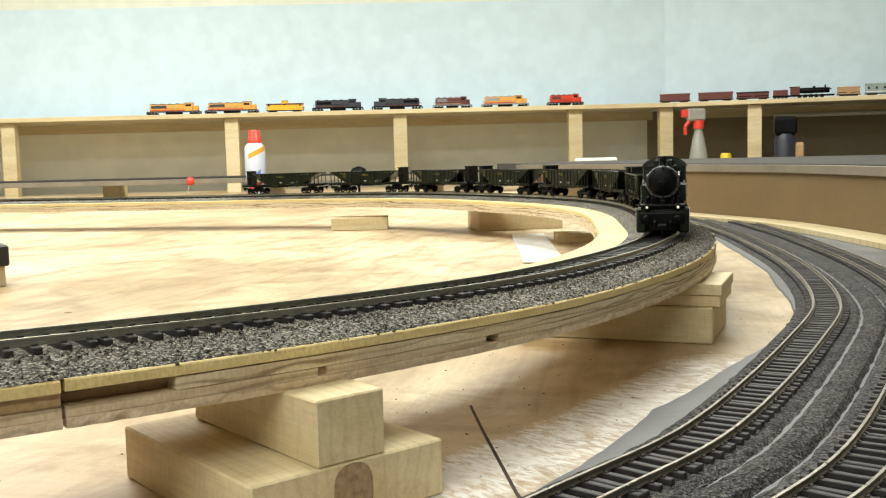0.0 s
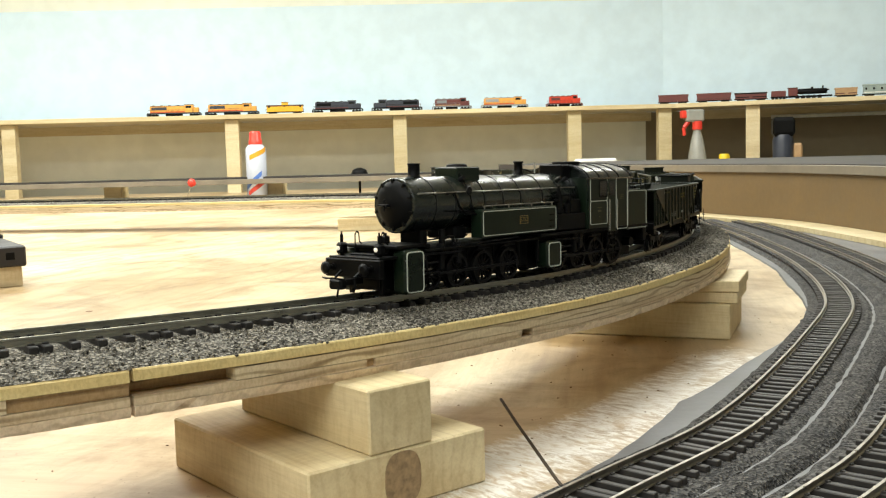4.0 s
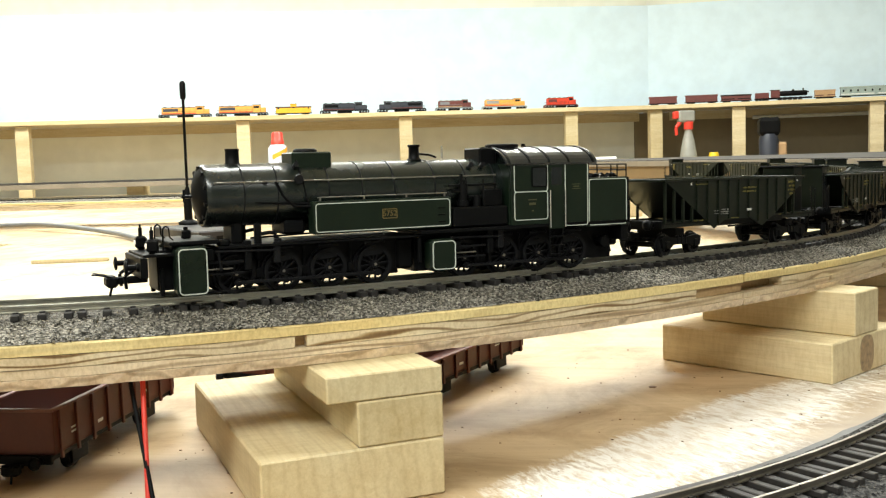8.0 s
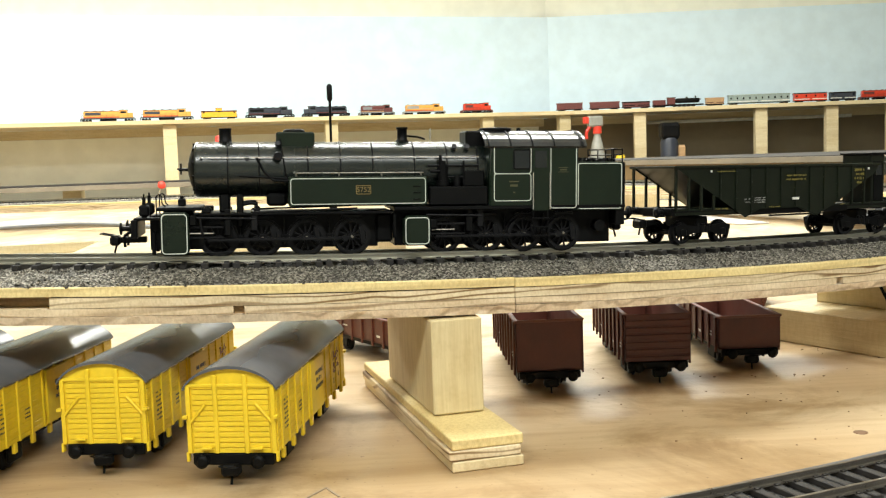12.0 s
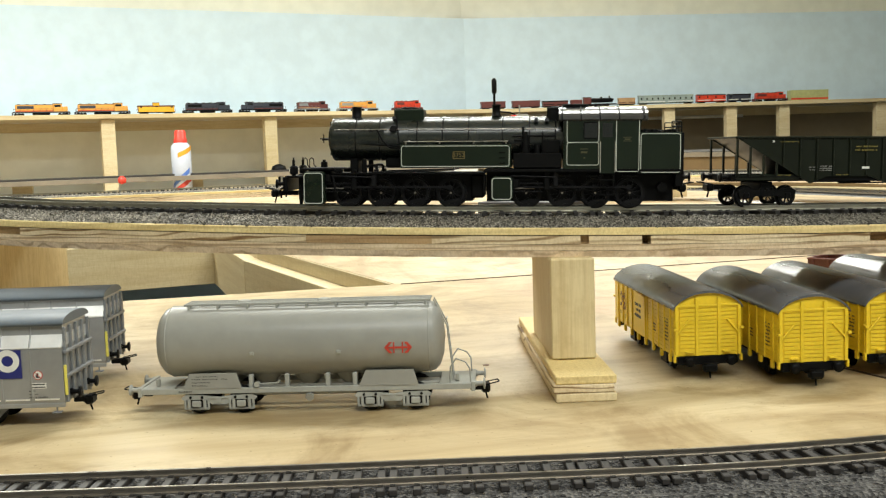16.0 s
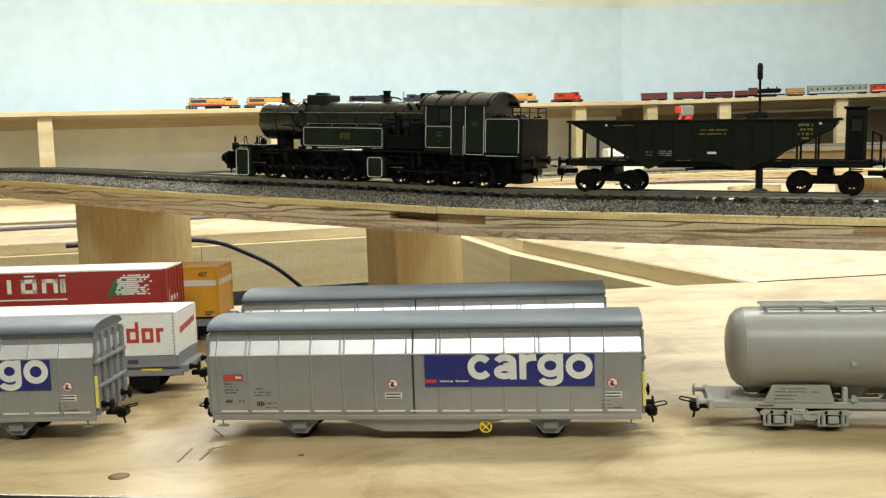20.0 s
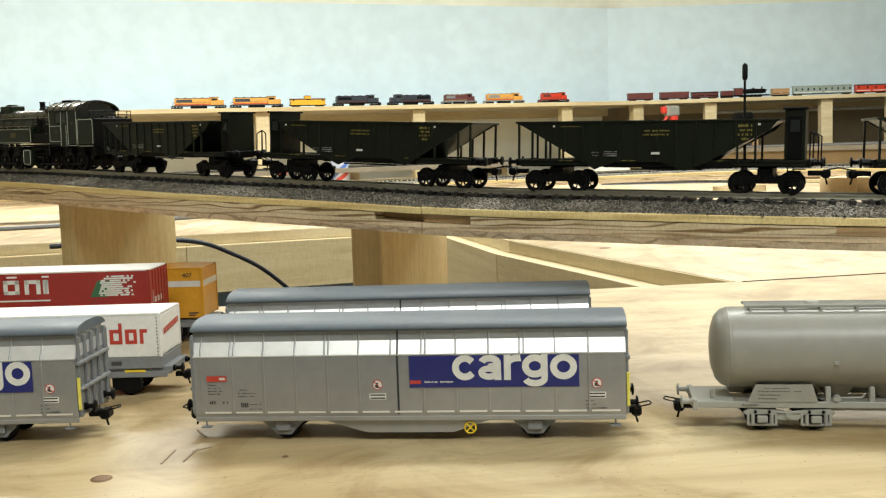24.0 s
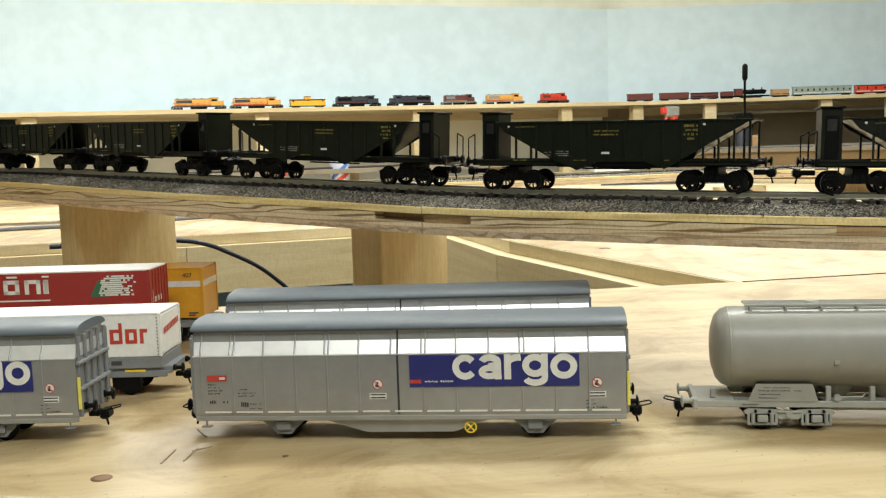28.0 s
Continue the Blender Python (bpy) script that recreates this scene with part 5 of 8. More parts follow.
def make_hopper(cab_at):
    """A four-axle hopper wagon; cab_at: 1 with the brakeman's cab at the leading end, -1 at the trailing end."""
    root = thing("hopper_wagon", Matrix(), "dark olive four-axle hopper wagon with small yellow lettering", "hopper wagon", "hopper wagons of the train")
    c = cab_at
    L0, L1 = -70.0, 70.0
    part("underframe", mbox((L0, -6, 9.6), (L1, 6, 11.6), 0.2, mbox((L0, -14.5, 10.2), (L0 + 2, 14.5, 13.6), 0.2, mbox((L1 - 2, -14.5, 10.2), (L1, 14.5, 13.6), 0.2))), BLACK, root)
    both("sole_bar", mbox((L0, 13.2, 10.4), (L1, 14.4, 13.2), 0.2), OLIVE, root)
    # body between two sloping end sheets; the cab end is shorter
    xo, xc = -c * 69.0, c * 56.0
    top, z_s = 31.6, 12.4
    side_poly = [(xo, top), (xc, top), (xc - c * 4, 27.0), (c * 25, 12.6), (c * 14, 8.0), (c * 3, 12.2), (-c * 20, 12.2), (-c * 29, 8.6), (-c * 36, 12.6)]
    for side in (1, -1):
        part("side_sheet", Mesh().prism([(x * MM, z * MM) for x, z in side_poly], side * 15.0 * MM, side * 15.6 * MM, "y"), OLIVE, root)
    for p, q in (((xo + c * 2, top - 0.4), (-c * 36, 12.6)), ((xc - c * 1, top - 0.4), (c * 25, 12.6))):
        ends = Mesh().prism([(p[0] * MM, p[1] * MM), (q[0] * MM, q[1] * MM), ((q[0] + 0.8 * c) * MM, q[1] * MM), ((p[0] + 0.8 * c) * MM, p[1] * MM)], -15 * MM, 15 * MM, "y")
        part("end_slope", ends, OLIVE, root)
    part("floor_chute", mbox((-36, -14.6, 9.5), (25, 14.6, 12.5), 0.4), BLACK, root)
    rim = Mesh()
    for side in (1, -1):
        mbox((min(xo, xc), side * 14.6, top - 0.6), (max(xo, xc), side * 16.4, top + 0.5), 0.2, rim)
    mbox((xo - 0.6, -16.2, top - 0.6), (xo + 0.6, 16.2, top + 0.5), 0.2, rim)
    mbox((xc - 0.6, -16.2, top - 0.6), (xc + 0.6, 16.2, top + 0.5), 0.2, rim)
    part("top_rim", rim, OLIVE, root)
    for k in range(11):
        x = -46 + k * 9.0
        zlo = np.interp(c * x, [-69, -36, -29, -20, 3, 14, 25, 56], [31, 12.8, 9, 12.6, 12.6, 9, 12.8, 29])
        both("rib", mbox((x - 0.4, 15.5, zlo), (x + 0.4, 16.3, top - 0.5), 0.15), OLIVE, root)
    # posts of the open end, platform and braces
    for d in (68, 61, 54, 47):
        zt = np.interp(d, [36, 69], [12.6, top])
        both("end_post", mbox((-c * d - 0.5, 14.4, 12.4), (-c * d + 0.5, 15.6, top if d > 66 else zt), 0.1), OLIVE, root)
    for d in (38, 46):
        zt = np.interp(d, [25, 56], [12.6, top])
        both("end_post", mbox((c * d - 0.5, 14.4, 12.4), (c * d + 0.5, 15.6, zt), 0.1), OLIVE, root)
    part("platform", mbox((-c * 69.5, -14.6, 11.8), (-c * 36, 14.6, 12.4), 0.1), BLACK, root)
    part("platform", mbox((c * 25, -14.6, 11.8), (c * 69.5, 14.6, 12.4), 0.1), BLACK, root)
    # cab
    cb = part("brake_cab", mbox((c * 58, -9, 12.4), (c * 67, 9, 36.2), 0.3), OLIVE, root)
    part("cab_roof", mbox((c * 57, -10, 36.2), (c * 68, 10, 37.2), 0.4), BLACK, cb)
    both("cab_door", mbox((c * 59.4, 8.9, 13.5), (c * 65.6, 9.3, 33), 0.1), BLACK, cb)
    for side in (1, -1):
        part("cab_window", mbox((c * 60.4, side * 9.2, 26), (c * 64.6, side * 9.5, 31.5), 0.1), PANE, cb)
        part("hand_rail", Mesh().wire([V3(c * 69.4, side * 13.2, 13), V3(c * 69.4, side * 13.2, 26), V3(c * 73, side * 13.2, 24), V3(c * 73, side * 13.2, 12.6)], 0.35 * MM), BLACK, root)
        part("steps", mbox((c * 60, side * 15.4, 4), (c * 66, side * 16.8, 4.6), 0.1, mbox((c * 60, side * 15.4, 8), (c * 66, side * 16.8, 8.6), 0.1, mbox((c * 60, side * 16, 4), (c * 60.6, side * 16.4, 12), 0.1))), BLACK, root)
        y = side * 16.38
        rng = random.Random(17)
        for a0, b0, z0, h0 in ((-5, 7, 27.0, 0.9), (-5.6, 6.6, 25.2, 0.9), (-46, -36, 29.4, 0.5), (38, 44.5, 29.0, 1.3), (38, 44.5, 27.0, 1.3), (38, 44.5, 25.0, 1.3), (39.5, 43, 23.0, 1.2),
                               (-16, -9, 12.9, 0.6), (-47, -40, 12.9, 0.6), (28, 33, 12.9, 0.6)):
            part("yellow_mark", ink_bars(strokes(-b0, -a0, z0, h0, rng), y), YELLOW_INK, root)
        for a0, b0, z0, h0 in ((-1.5, 2.6, 16.4, 1.1), (47, 48.2, 29.6, 1.0), (-50, -49, 29.6, 1.0)):
            part("white_mark", ink_bars([(-b0, -a0, z0, h0)], y), WHITE_INK, root)
        for a0, b0, z0, h0 in ((-30.4, -27, 16.8, 0.5), (-30.4, -27, 15.4, 0.5), (-24.5, -18, 17.2, 0.6), (-24.5, -18, 16.2, 0.6), (-24.5, -18, 15.2, 0.6)):
            part("white_mark", ink_bars(strokes(-b0, -a0, z0, h0, rng), y), FADED_INK, root)
        part("door_lever", mbox((-22, side * 12, 8.4), (12, side * 13, 9.2), 0.2), BLACK, root)
    buffer_pair(root, 70, 1, 12)
    buffer_pair(root, -70, -1, 12)
    loop_coupler(root, 68, 1, 7.0, BLACK, 10)
    loop_coupler(root, -68, -1, 7.0, BLACK, 10)
    axles, wm = [], HOPPER_WHEELS
    for bx in (-50.0, 50.0):
        m = Mesh()
        for side in (1, -1):
            m.prism([((bx + a) * MM, z * MM) for a, z in ((-15.6, 5.4), (-12, 6.4), (-4, 5.4), (4, 5.4), (12, 6.4), (15.6, 5.4), (14.6, 1.2), (8.2, 1.2), (6, 2.4), (-6, 2.4), (-8.2, 1.2), (-14.6, 1.2))], min(side * 10.6, side * 11.8) * MM, max(side * 10.6, side * 11.8) * MM, "y")
            for ax in (-11.2, 11.2):
                mbox((bx + ax - 1.6, side * 10.8, 1.0), (bx + ax + 1.6, side * 12.4, 4.2), 0.4, m)
            for k in range(3):
                m.tube(V3(bx - 3 + 3 * k, side * 11.2, 2.4), V3(bx - 3 + 3 * k, side * 11.2, 6.4), 0.9 * MM, 8)
        mbox((bx - 3.4, -11, 4.4), (bx + 3.4, 11, 9.6), 0.5, m)
        bogie = part("bogie", m, BLACK, root)
        for ax in (-11.2, 11.2):
            axles.append((part("wheelset", wm, None, root, "", Matrix.Translation(V3(bx + ax, 0, 4.7 - DROP))), V3(bx + ax, 0, 4.7 - DROP), 4.7 * MM))
    return root, axles


HOPPER_WHEELS = wheelset(4.7, 8, False).data("wheelset", BLACK_METAL)
PITCH_WAGON = 0.1628
hoppers = [make_hopper(c) for c in (-1, 1, -1, -1, 1, 1, -1)]


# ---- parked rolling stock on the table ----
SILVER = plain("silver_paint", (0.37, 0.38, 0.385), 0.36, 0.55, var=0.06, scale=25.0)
# lighter silver; also paints in the lamp sheen on the wagons' leaning panels
SILVER_HI = plain("lightened_silver", (0.93, 0.94, 0.95), 0.34, 0.6, var=0.05, scale=25.0)
GAP_GREY = plain("door_seal_grey", (0.03, 0.035, 0.042), 0.5)
PALE_YELLOW = plain("pale_yellow_bar", (0.72, 0.64, 0.12), 0.45)
ROOF_BLUE = plain("blue_grey_roof", (0.105, 0.13, 0.155), 0.55, var=0.1)
GREY_PLASTIC = plain("grey_plastic", (0.2, 0.21, 0.22), 0.45)
BLUE_INK = plain("dark_blue_panel", (0.02, 0.025, 0.16), 0.4)
RED_INK = plain("red_print", (0.5, 0.05, 0.03), 0.45)
DARK_INK = plain("dark_print", (0.05, 0.05, 0.05), 0.5)
YEL = plain("bright_yellow_plastic", (0.79, 0.56, 0.025), 0.4, var=0.07)
VAN_ROOF = plain("worn_grey_roof", (0.12, 0.125, 0.135), 0.24, var=0.3, scale=16.0)
TANK_GREY = plain("warm_grey_paint", (0.29, 0.29, 0.265), 0.38, var=0.06, scale=18.0)
FRAME_GREY = plain("pale_grey_plastic", (0.33, 0.335, 0.305), 0.5)
BROWN = plain("ox_brown_paint", (0.088, 0.022, 0.013), 0.5, var=0.2)
BROWN_IN = plain("faded_brown_paint", (0.15, 0.055, 0.04), 0.6, var=0.2)
WHITE_BOX = plain("white_container_paint", (0.78, 0.78, 0.75), 0.4, var=0.04)
RED_BOX = plain("red_container_paint", (0.29, 0.017, 0.011), 0.4, var=0.08)
ORANGE_BOX = plain("orange_yellow_paint", (0.68, 0.34, 0.03), 0.4, var=0.08)
GREEN_INK = plain("green_print", (0.03, 0.14, 0.06), 0.5)


def solid_wheels(r, gauge=8.0):
    m = Mesh()
    for sg in (-1, 1):
        m.lathe([(1.0 * MM, 0), ((r - 1.6) * MM, sg * 0.3 * MM), ((r - 1.2) * MM, sg * 0.1 * MM), ((r + 0.8) * MM, 0), ((r + 0.8) * MM, sg * 0.6 * MM), (r * MM, sg * 0.8 * MM), (r * MM, sg * 2.6 * MM), ((r - 1.2) * MM, sg * 2.6 * MM), (1.6 * MM, sg * 2.0 * MM), (1.2 * MM, sg * 3.0 * MM)],
                (0, sg * gauge * MM, 0), "y", 22)
    m.tube((0, -gauge * MM, 0), (0, gauge * MM, 0), 1.0 * MM, 8)
    return m


FREE_WHEELS = solid_wheels(5.4).data("wheelset", BLACK_METAL)
WZ = 6.2  # the flanges stand on the bare table


def add_axle(root, x):
    return part("wheelset", FREE_WHEELS, None, root, "", Matrix.Translation(V3(x, 0, WZ)))


def ribbon(m, pts, w, close=False, lift=0.0):
    """A flat stroke of even width, 0.1 thick, in the xz plane. Millimetres."""
    n = len(pts)
    left, right = [], []
    for i in range(n):
        a = pts[(i - 1) % n] if close or i else pts[i]
        b = pts[(i + 1) % n] if close or i < n - 1 else pts[i]
        d = Vector((b[0] - a[0], b[1] - a[1])).normalized()
        left.append((pts[i][0] - d.y * w / 2, pts[i][1] + d.x * w / 2))
        right.append((pts[i][0] + d.y * w / 2, pts[i][1] - d.x * w / 2))
    v = [V3(x, yy - lift, z) for yy in (-0.05, 0.05) for x, z in left + right]
    k = 2 * n
    for i in range(n if close else n - 1):
        j = (i + 1) % n
        m.add([v[i], v[j], v[n + j], v[n + i], v[k + i], v[k + j], v[k + n + j], v[k + n + i]],
              [(0, 1, 2, 3), (7, 6, 5, 4), (0, 4, 5, 1), (2, 6, 7, 3), (1, 5, 6, 2), (3, 7, 4, 0)])


def bow(cx, cz, rx, rz, a0, a1, n=18):
    return [(cx + rx * math.cos(radians(a0 + (a1 - a0) * k / n)), cz + rz * math.sin(radians(a0 + (a1 - a0) * k / n))) for k in range(n + 1)]


def letter(ch, x, h, w, drop):
    """One bold small letter starting at x; its width comes back too."""
    m, r = Mesh(), h / 2 - w / 2
    if ch == "o":
        ribbon(m, bow(x + 5.1, h / 2, 5.1 - w / 2, r, 0, 340, 17), w, True)
        return m, 10.2
    if ch == "c":
        ribbon(m, bow(x + 4.9, h / 2, 4.9 - w / 2, r, 38, 322), w)
        return m, 9.3
    if ch == "r":
        ribbon(m, [(x + w / 2, 0), (x + w / 2, h)], w)
        ribbon(m, bow(x + 5.4, h * 0.58, 4.2, h * 0.42 - w / 2, 178, 80, 8) + [(x + 6.4, h - w / 2)], w, False, 0.03)
        return m, 6.2
    if ch == "g":
        ribbon(m, bow(x + 4.9, h * 0.54, 4.9 - w / 2, h * 0.46 - w / 2, 0, 340, 17), w, True)
        ribbon(m, [(x + 9.8 - w / 2, h), (x + 9.8 - w / 2, 0.6)] + bow(x + 4.9, 0.6, 4.9 - w / 2, drop + 0.6 - w / 2, -10, -165, 12), w * 0.95, False, 0.03)
        return m, 10.0
    ribbon(m, bow(x + 4.5, h * 0.68, 4.3 - w / 2, h * 0.32 - w / 2, 168, 0, 12) + [(x + 8.8 - w / 2, h * 0.3), (x + 8.9 - w / 2, 0.0)], w)
    ribbon(m, bow(x + 4.2, h * 0.295, 4.2 - w / 2, h * 0.295 - w / 2, 30, 330, 15), w * 0.92, False, 0.03)
    ribbon(m, [(x + 4.0, h * 0.55), (x + 7.6, h * 0.62)], w * 0.7, False, 0.05)
    return m, 9.3


def bold_word(parent, s, x, y, base, width, xh, drop, mat, side):
    """A wide bold word; each letter is a part. Millimetres, x is its middle."""
    rot = Matrix.Translation(V3(x, y, base)) @ Matrix.Rotation(radians(180 if side > 0 else 0), 4, "Z")
    at_x = -width / 2
    for ch in s:
        m, adv = letter(ch, at_x, xh, 2.6, drop)
        part("letter", m, mat, parent, "bold white letter", rot)
        at_x += adv + 0.62


def slide_wall_wagon(m, label):
    root = thing("sliding_wall_wagon", m, label, "freight wagon", "silver freight wagons")
    L = 84.0
    low = [(-16.0, 10.6), (-16.3, 12), (-16.3, 34.8), (16.3, 34.8), (16.3, 12), (16.0, 10.6)]
    part("body", Mesh().prism([(y * MM, z * MM) for y, z in low], -L * MM, L * MM, "x"), SILVER, root)
    up = [(-16.3, 34.8), (-13.8, 40.0), (13.8, 40.0), (16.3, 34.8)]
    part("clerestory", Mesh().prism([(y * MM, z * MM) for y, z in ((-13.8, 40.0), (-13.3, 45.0), (13.3, 45.0), (13.8, 40.0))], -L * MM, L * MM, "x"), SILVER, root)
    # the lamp reflection on this lean is put into the colour
    part("upper_panel", Mesh().prism([(y * MM, z * MM) for y, z in up], -L * MM, L * MM, "x"), SILVER_HI, root, "leaning upper wall panels, lamp sheen painted in as lighter silver")
    half = [(15.5, 44.3), (15.6, 45.0), (14.9, 45.7), (13.0, 46.7), (10.8, 47.4), (8.0, 47.9), (4.0, 48.2)]
    arc = [(-y, z) for y, z in half] + [(0, 48.3)] + half[::-1] + [(13.6, 44.3), (-13.6, 44.3)]
    part("roof", Mesh().prism([(y * MM, z * MM) for y, z in arc], -(L + 0.8) * MM, (L + 0.8) * MM, "x", True), ROOF_BLUE, root, "blue-grey rounded roof")
    for sd in (-1, 1):
        part("eave_strip", mbox((-L, sd * 14.7, 43.9), (L, sd * 15.3, 44.5), 0.2), ROOF_BLUE, root)
        part("door_gap", mbox((-3.2, sd * 16.25, 11.4), (-2.4, sd * 16.5, 34.8), 0.1, Mesh().wire([V3(-2.8, sd * 16.3, 34.8), V3(-2.8, sd * 13.9, 40.1), V3(-2.8, sd * 13.5, 44.4)], 0.4 * MM)), GAP_GREY, root)
        for k in range(13):
            x = -L + 6.3 * 2 * k + 3.0
            if abs(x + 2.8) > 3:
                part("wall_rib", mbox((x - 0.3, sd * 16.2, 12.6), (x + 0.3, sd * 16.65, 34.7), 0.1), SILVER, root)
        rib = Mesh()
        for k in range(13):
            x = -L + 6.3 * 2 * k + 3.0
            for dx in ((-0.8, 0.8) if k % 3 == 1 else (0,)):
                a, b = V3(x + dx, sd * 16.4, 34.9), V3(x + dx, sd * 13.9, 40.1)
                rib.tube(b, V3(x + dx, sd * 13.6, 44.4), 0.4 * MM, 6)
                rib.tube(a, b, 0.4 * MM, 6)
        part("upper_rib", rib, SILVER, root)
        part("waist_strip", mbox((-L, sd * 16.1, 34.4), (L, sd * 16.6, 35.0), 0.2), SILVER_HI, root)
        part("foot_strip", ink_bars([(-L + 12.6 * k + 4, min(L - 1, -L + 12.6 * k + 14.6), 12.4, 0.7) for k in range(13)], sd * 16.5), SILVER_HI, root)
        part("sole_bar", mbox((-L, sd * 15.4, 8.8), (L, sd * 16.4, 10.6), 0.2), SILVER, root)
        part("truss", Mesh().prism([(-34 * MM, 9 * MM), (34 * MM, 9 * MM), (18 * MM, 3.6 * MM), (-16 * MM, 3.6 * MM)], sd * 13.4 * MM, sd * 14.2 * MM, "y"), SILVER, root)
        hw = Mesh()
        for k in range(12):
            a, b = 2 * math.pi * k / 12, 2 * math.pi * (k + 1) / 12
            hw.tube(V3(24.6 + 2.2 * math.cos(a), sd * 15.0, 5.6 + 2.2 * math.sin(a)), V3(24.6 + 2.2 * math.cos(b), sd * 15.0, 5.6 + 2.2 * math.sin(b)), 0.35 * MM, 6)
        for a in (45, 135):
            hw.tube(V3(24.6 - 2 * math.cos(radians(a)), sd * 15.0, 5.6 - 2 * math.sin(radians(a))), V3(24.6 + 2 * math.cos(radians(a)), sd * 15.0, 5.6 + 2 * math.sin(radians(a))), 0.3 * MM, 6)
        part("brake_wheel", hw, YEL, root, "small yellow hand wheel")
        for wx in (-49.5, 49.5):
            g = Mesh().prism([((wx - 9.5) * MM, 9 * MM), ((wx + 9.5) * MM, 9 * MM), ((wx + 4) * MM, 4 * MM), ((wx + 3) * MM, 2.6 * MM), ((wx - 3) * MM, 2.6 * MM), ((wx - 4) * MM, 4 * MM)], sd * 12.0 * MM, sd * 13.0 * MM, "y")
            mbox((wx - 3, sd * 12.8, 4.4), (wx + 3, sd * 14.6, 8.4), 0.5, g)
            mbox((wx - 8, sd * 13, 7.6), (wx + 8, sd * 14.2, 8.8), 0.3, g)
            part("axle_guard", g, GREY_PLASTIC, root)
        # printed panels
        y = sd * 16.7
        mir = 1 if sd < 0 else -1
        part("blue_panel", ink_bars([(min(mir * 1.8, mir * 66.6), max(mir * 1.8, mir * 66.6), 28.0, 12.3)], y), BLUE_INK, root, "dark blue printed panel")
        bold_word(root, "cargo", mir * 42.4, sd * 16.85, 24.6, 48.0, 9.8, 2.7, WHITE_INK, sd)
        for a, b, z, h in ((2.0, 6.2, 24.0, 1.4), (-78.6, -70.6, 26.0, 2.2)):
            part("operator_mark", ink_bars([(min(mir * a, mir * b), max(mir * a, mir * b), z, h)], y + 0.06 * sd), RED_INK, root)
        part("white_arrow", ink_bars([(min(mir * -73.6, mir * -71.2), max(mir * -73.6, mir * -71.2), 26.0, 0.9)], y + 0.12 * sd), WHITE_INK, root)
        part("small_print", ink_bars(strokes(min(mir * 6.8, mir * 18.6), max(mir * 6.8, mir * 18.6), 24.0, 0.7, random.Random(2)), y + 0.07 * sd), WHITE_INK, root)
        rows = [(-78.4, -75, 23.4, .5), (-78.4, -73.4, 22.2, .5), (-78.4, -72.6, 21, .5), (-78.4, -73.6, 19.8, .5), (-78, -75.4, 16.4, 1.6), (-72.6, -70.6, 16.4, 1.2), (-65.6, -62.8, 21.4, .5), (-66.4, -59, 20.0, .4), (-66.4, -60, 18.8, .4),
                (-66, -62.4, 15.4, 2.4), (-61.8, -57, 15.6, .4), (-61.8, -57, 13.8, .4), (69, 72, 16.2, .4), (69, 73, 14.8, .4), (69, 77, 13.4, .6)]
        rng = random.Random(5)
        part("small_print", ink_bars([q for a, b, z, h in rows for q in strokes(min(mir * a, mir * b), max(mir * a, mir * b), z, h, rng)], sd * 16.45), DARK_INK, root)
        for cx in (-10.8, 73.2):
            part("warning_sign", Mesh().tube(V3(mir * cx, sd * 16.3, 23), V3(mir * cx, sd * 16.5, 23), 2.0 * MM, 24), RED_INK, root, "round red-ringed warning sign")
            part("sign_face", Mesh().tube(V3(mir * cx, sd * 16.3, 23), V3(mir * cx, sd * 16.56, 23), 1.7 * MM, 24), WHITE_INK, root)
            part("sign_symbol", ink_bars([(mir * cx - 0.5, mir * cx + 0.3, 23.5, 0.9), (mir * cx - 0.9, mir * cx + 0.2, 22.5, 1.1), (mir * cx - 0.2, mir * cx + 1.0, 22.0, 0.4)], sd * 16.6), DARK_INK, root)
            part("sign_bar", Mesh().tube(V3(mir * cx - 1.35, sd * 16.6, 24.35), V3(mir * cx + 1.35, sd * 16.6, 21.65), 0.17 * MM, 6), RED_INK, root)
            part("sign_notice", ink_bars([(mir * cx - 3.3, mir * cx + 3.3, 18.4, 2.4)], sd * 16.45), WHITE_INK, root)
            part("sign_lines", ink_bars([(mir * cx - 2.9, mir * cx + 2.9, 19.0, .5), (mir * cx - 2.9, mir * cx + 2.9, 17.8, .5)], sd * 16.52), DARK_INK, root)
    for e in (-1, 1):
        for y in (-14, -7, 0, 7, 14):
            part("end_rib", mbox((e * L, y - 0.7, 10.6), (e * (L + 1.2), y + 0.7, 43), 0.2), GREY_PLASTIC, root)
        for z in (22, 32.5):
            part("end_beam", mbox((e * L, -16, z - 0.8), (e * (L + 1.8), 16, z + 0.8), 0.3), GREY_PLASTIC, root)
        y = -e * 16.0
        part("corner_bar", mbox((e * (L + 0.3), y - 0.5, 14), (e * (L + 1.5), y + 0.5, 27), 0.2), PALE_YELLOW, root, "pale yellow grab bar")
        part("corner_post", mbox((e * (L - 0.4), -y - 0.4, 12), (e * (L + 1.0), -y + 0.4, 42), 0.2), GREY_PLASTIC, root)
        buffer_pair(root, e * L, e, 14)
        loop_coupler(root, e * (L - 2), e, 8.5, BLACK, 9)
        for sd in (-1, 1):
            st = mbox((e * (L - 6), sd * 14, 6.2), (e * (L - 2), sd * 16.4, 6.8), 0.1)
            mbox((e * (L - 4.3), sd * 15, 6.6), (e * (L - 3.7), sd * 15.6, 9.2), 0.1, st)
            part("foot_step", st, GREY_PLASTIC, root)
    for wx in (-49.5, 49.5):
        add_axle(root, wx)
    return root


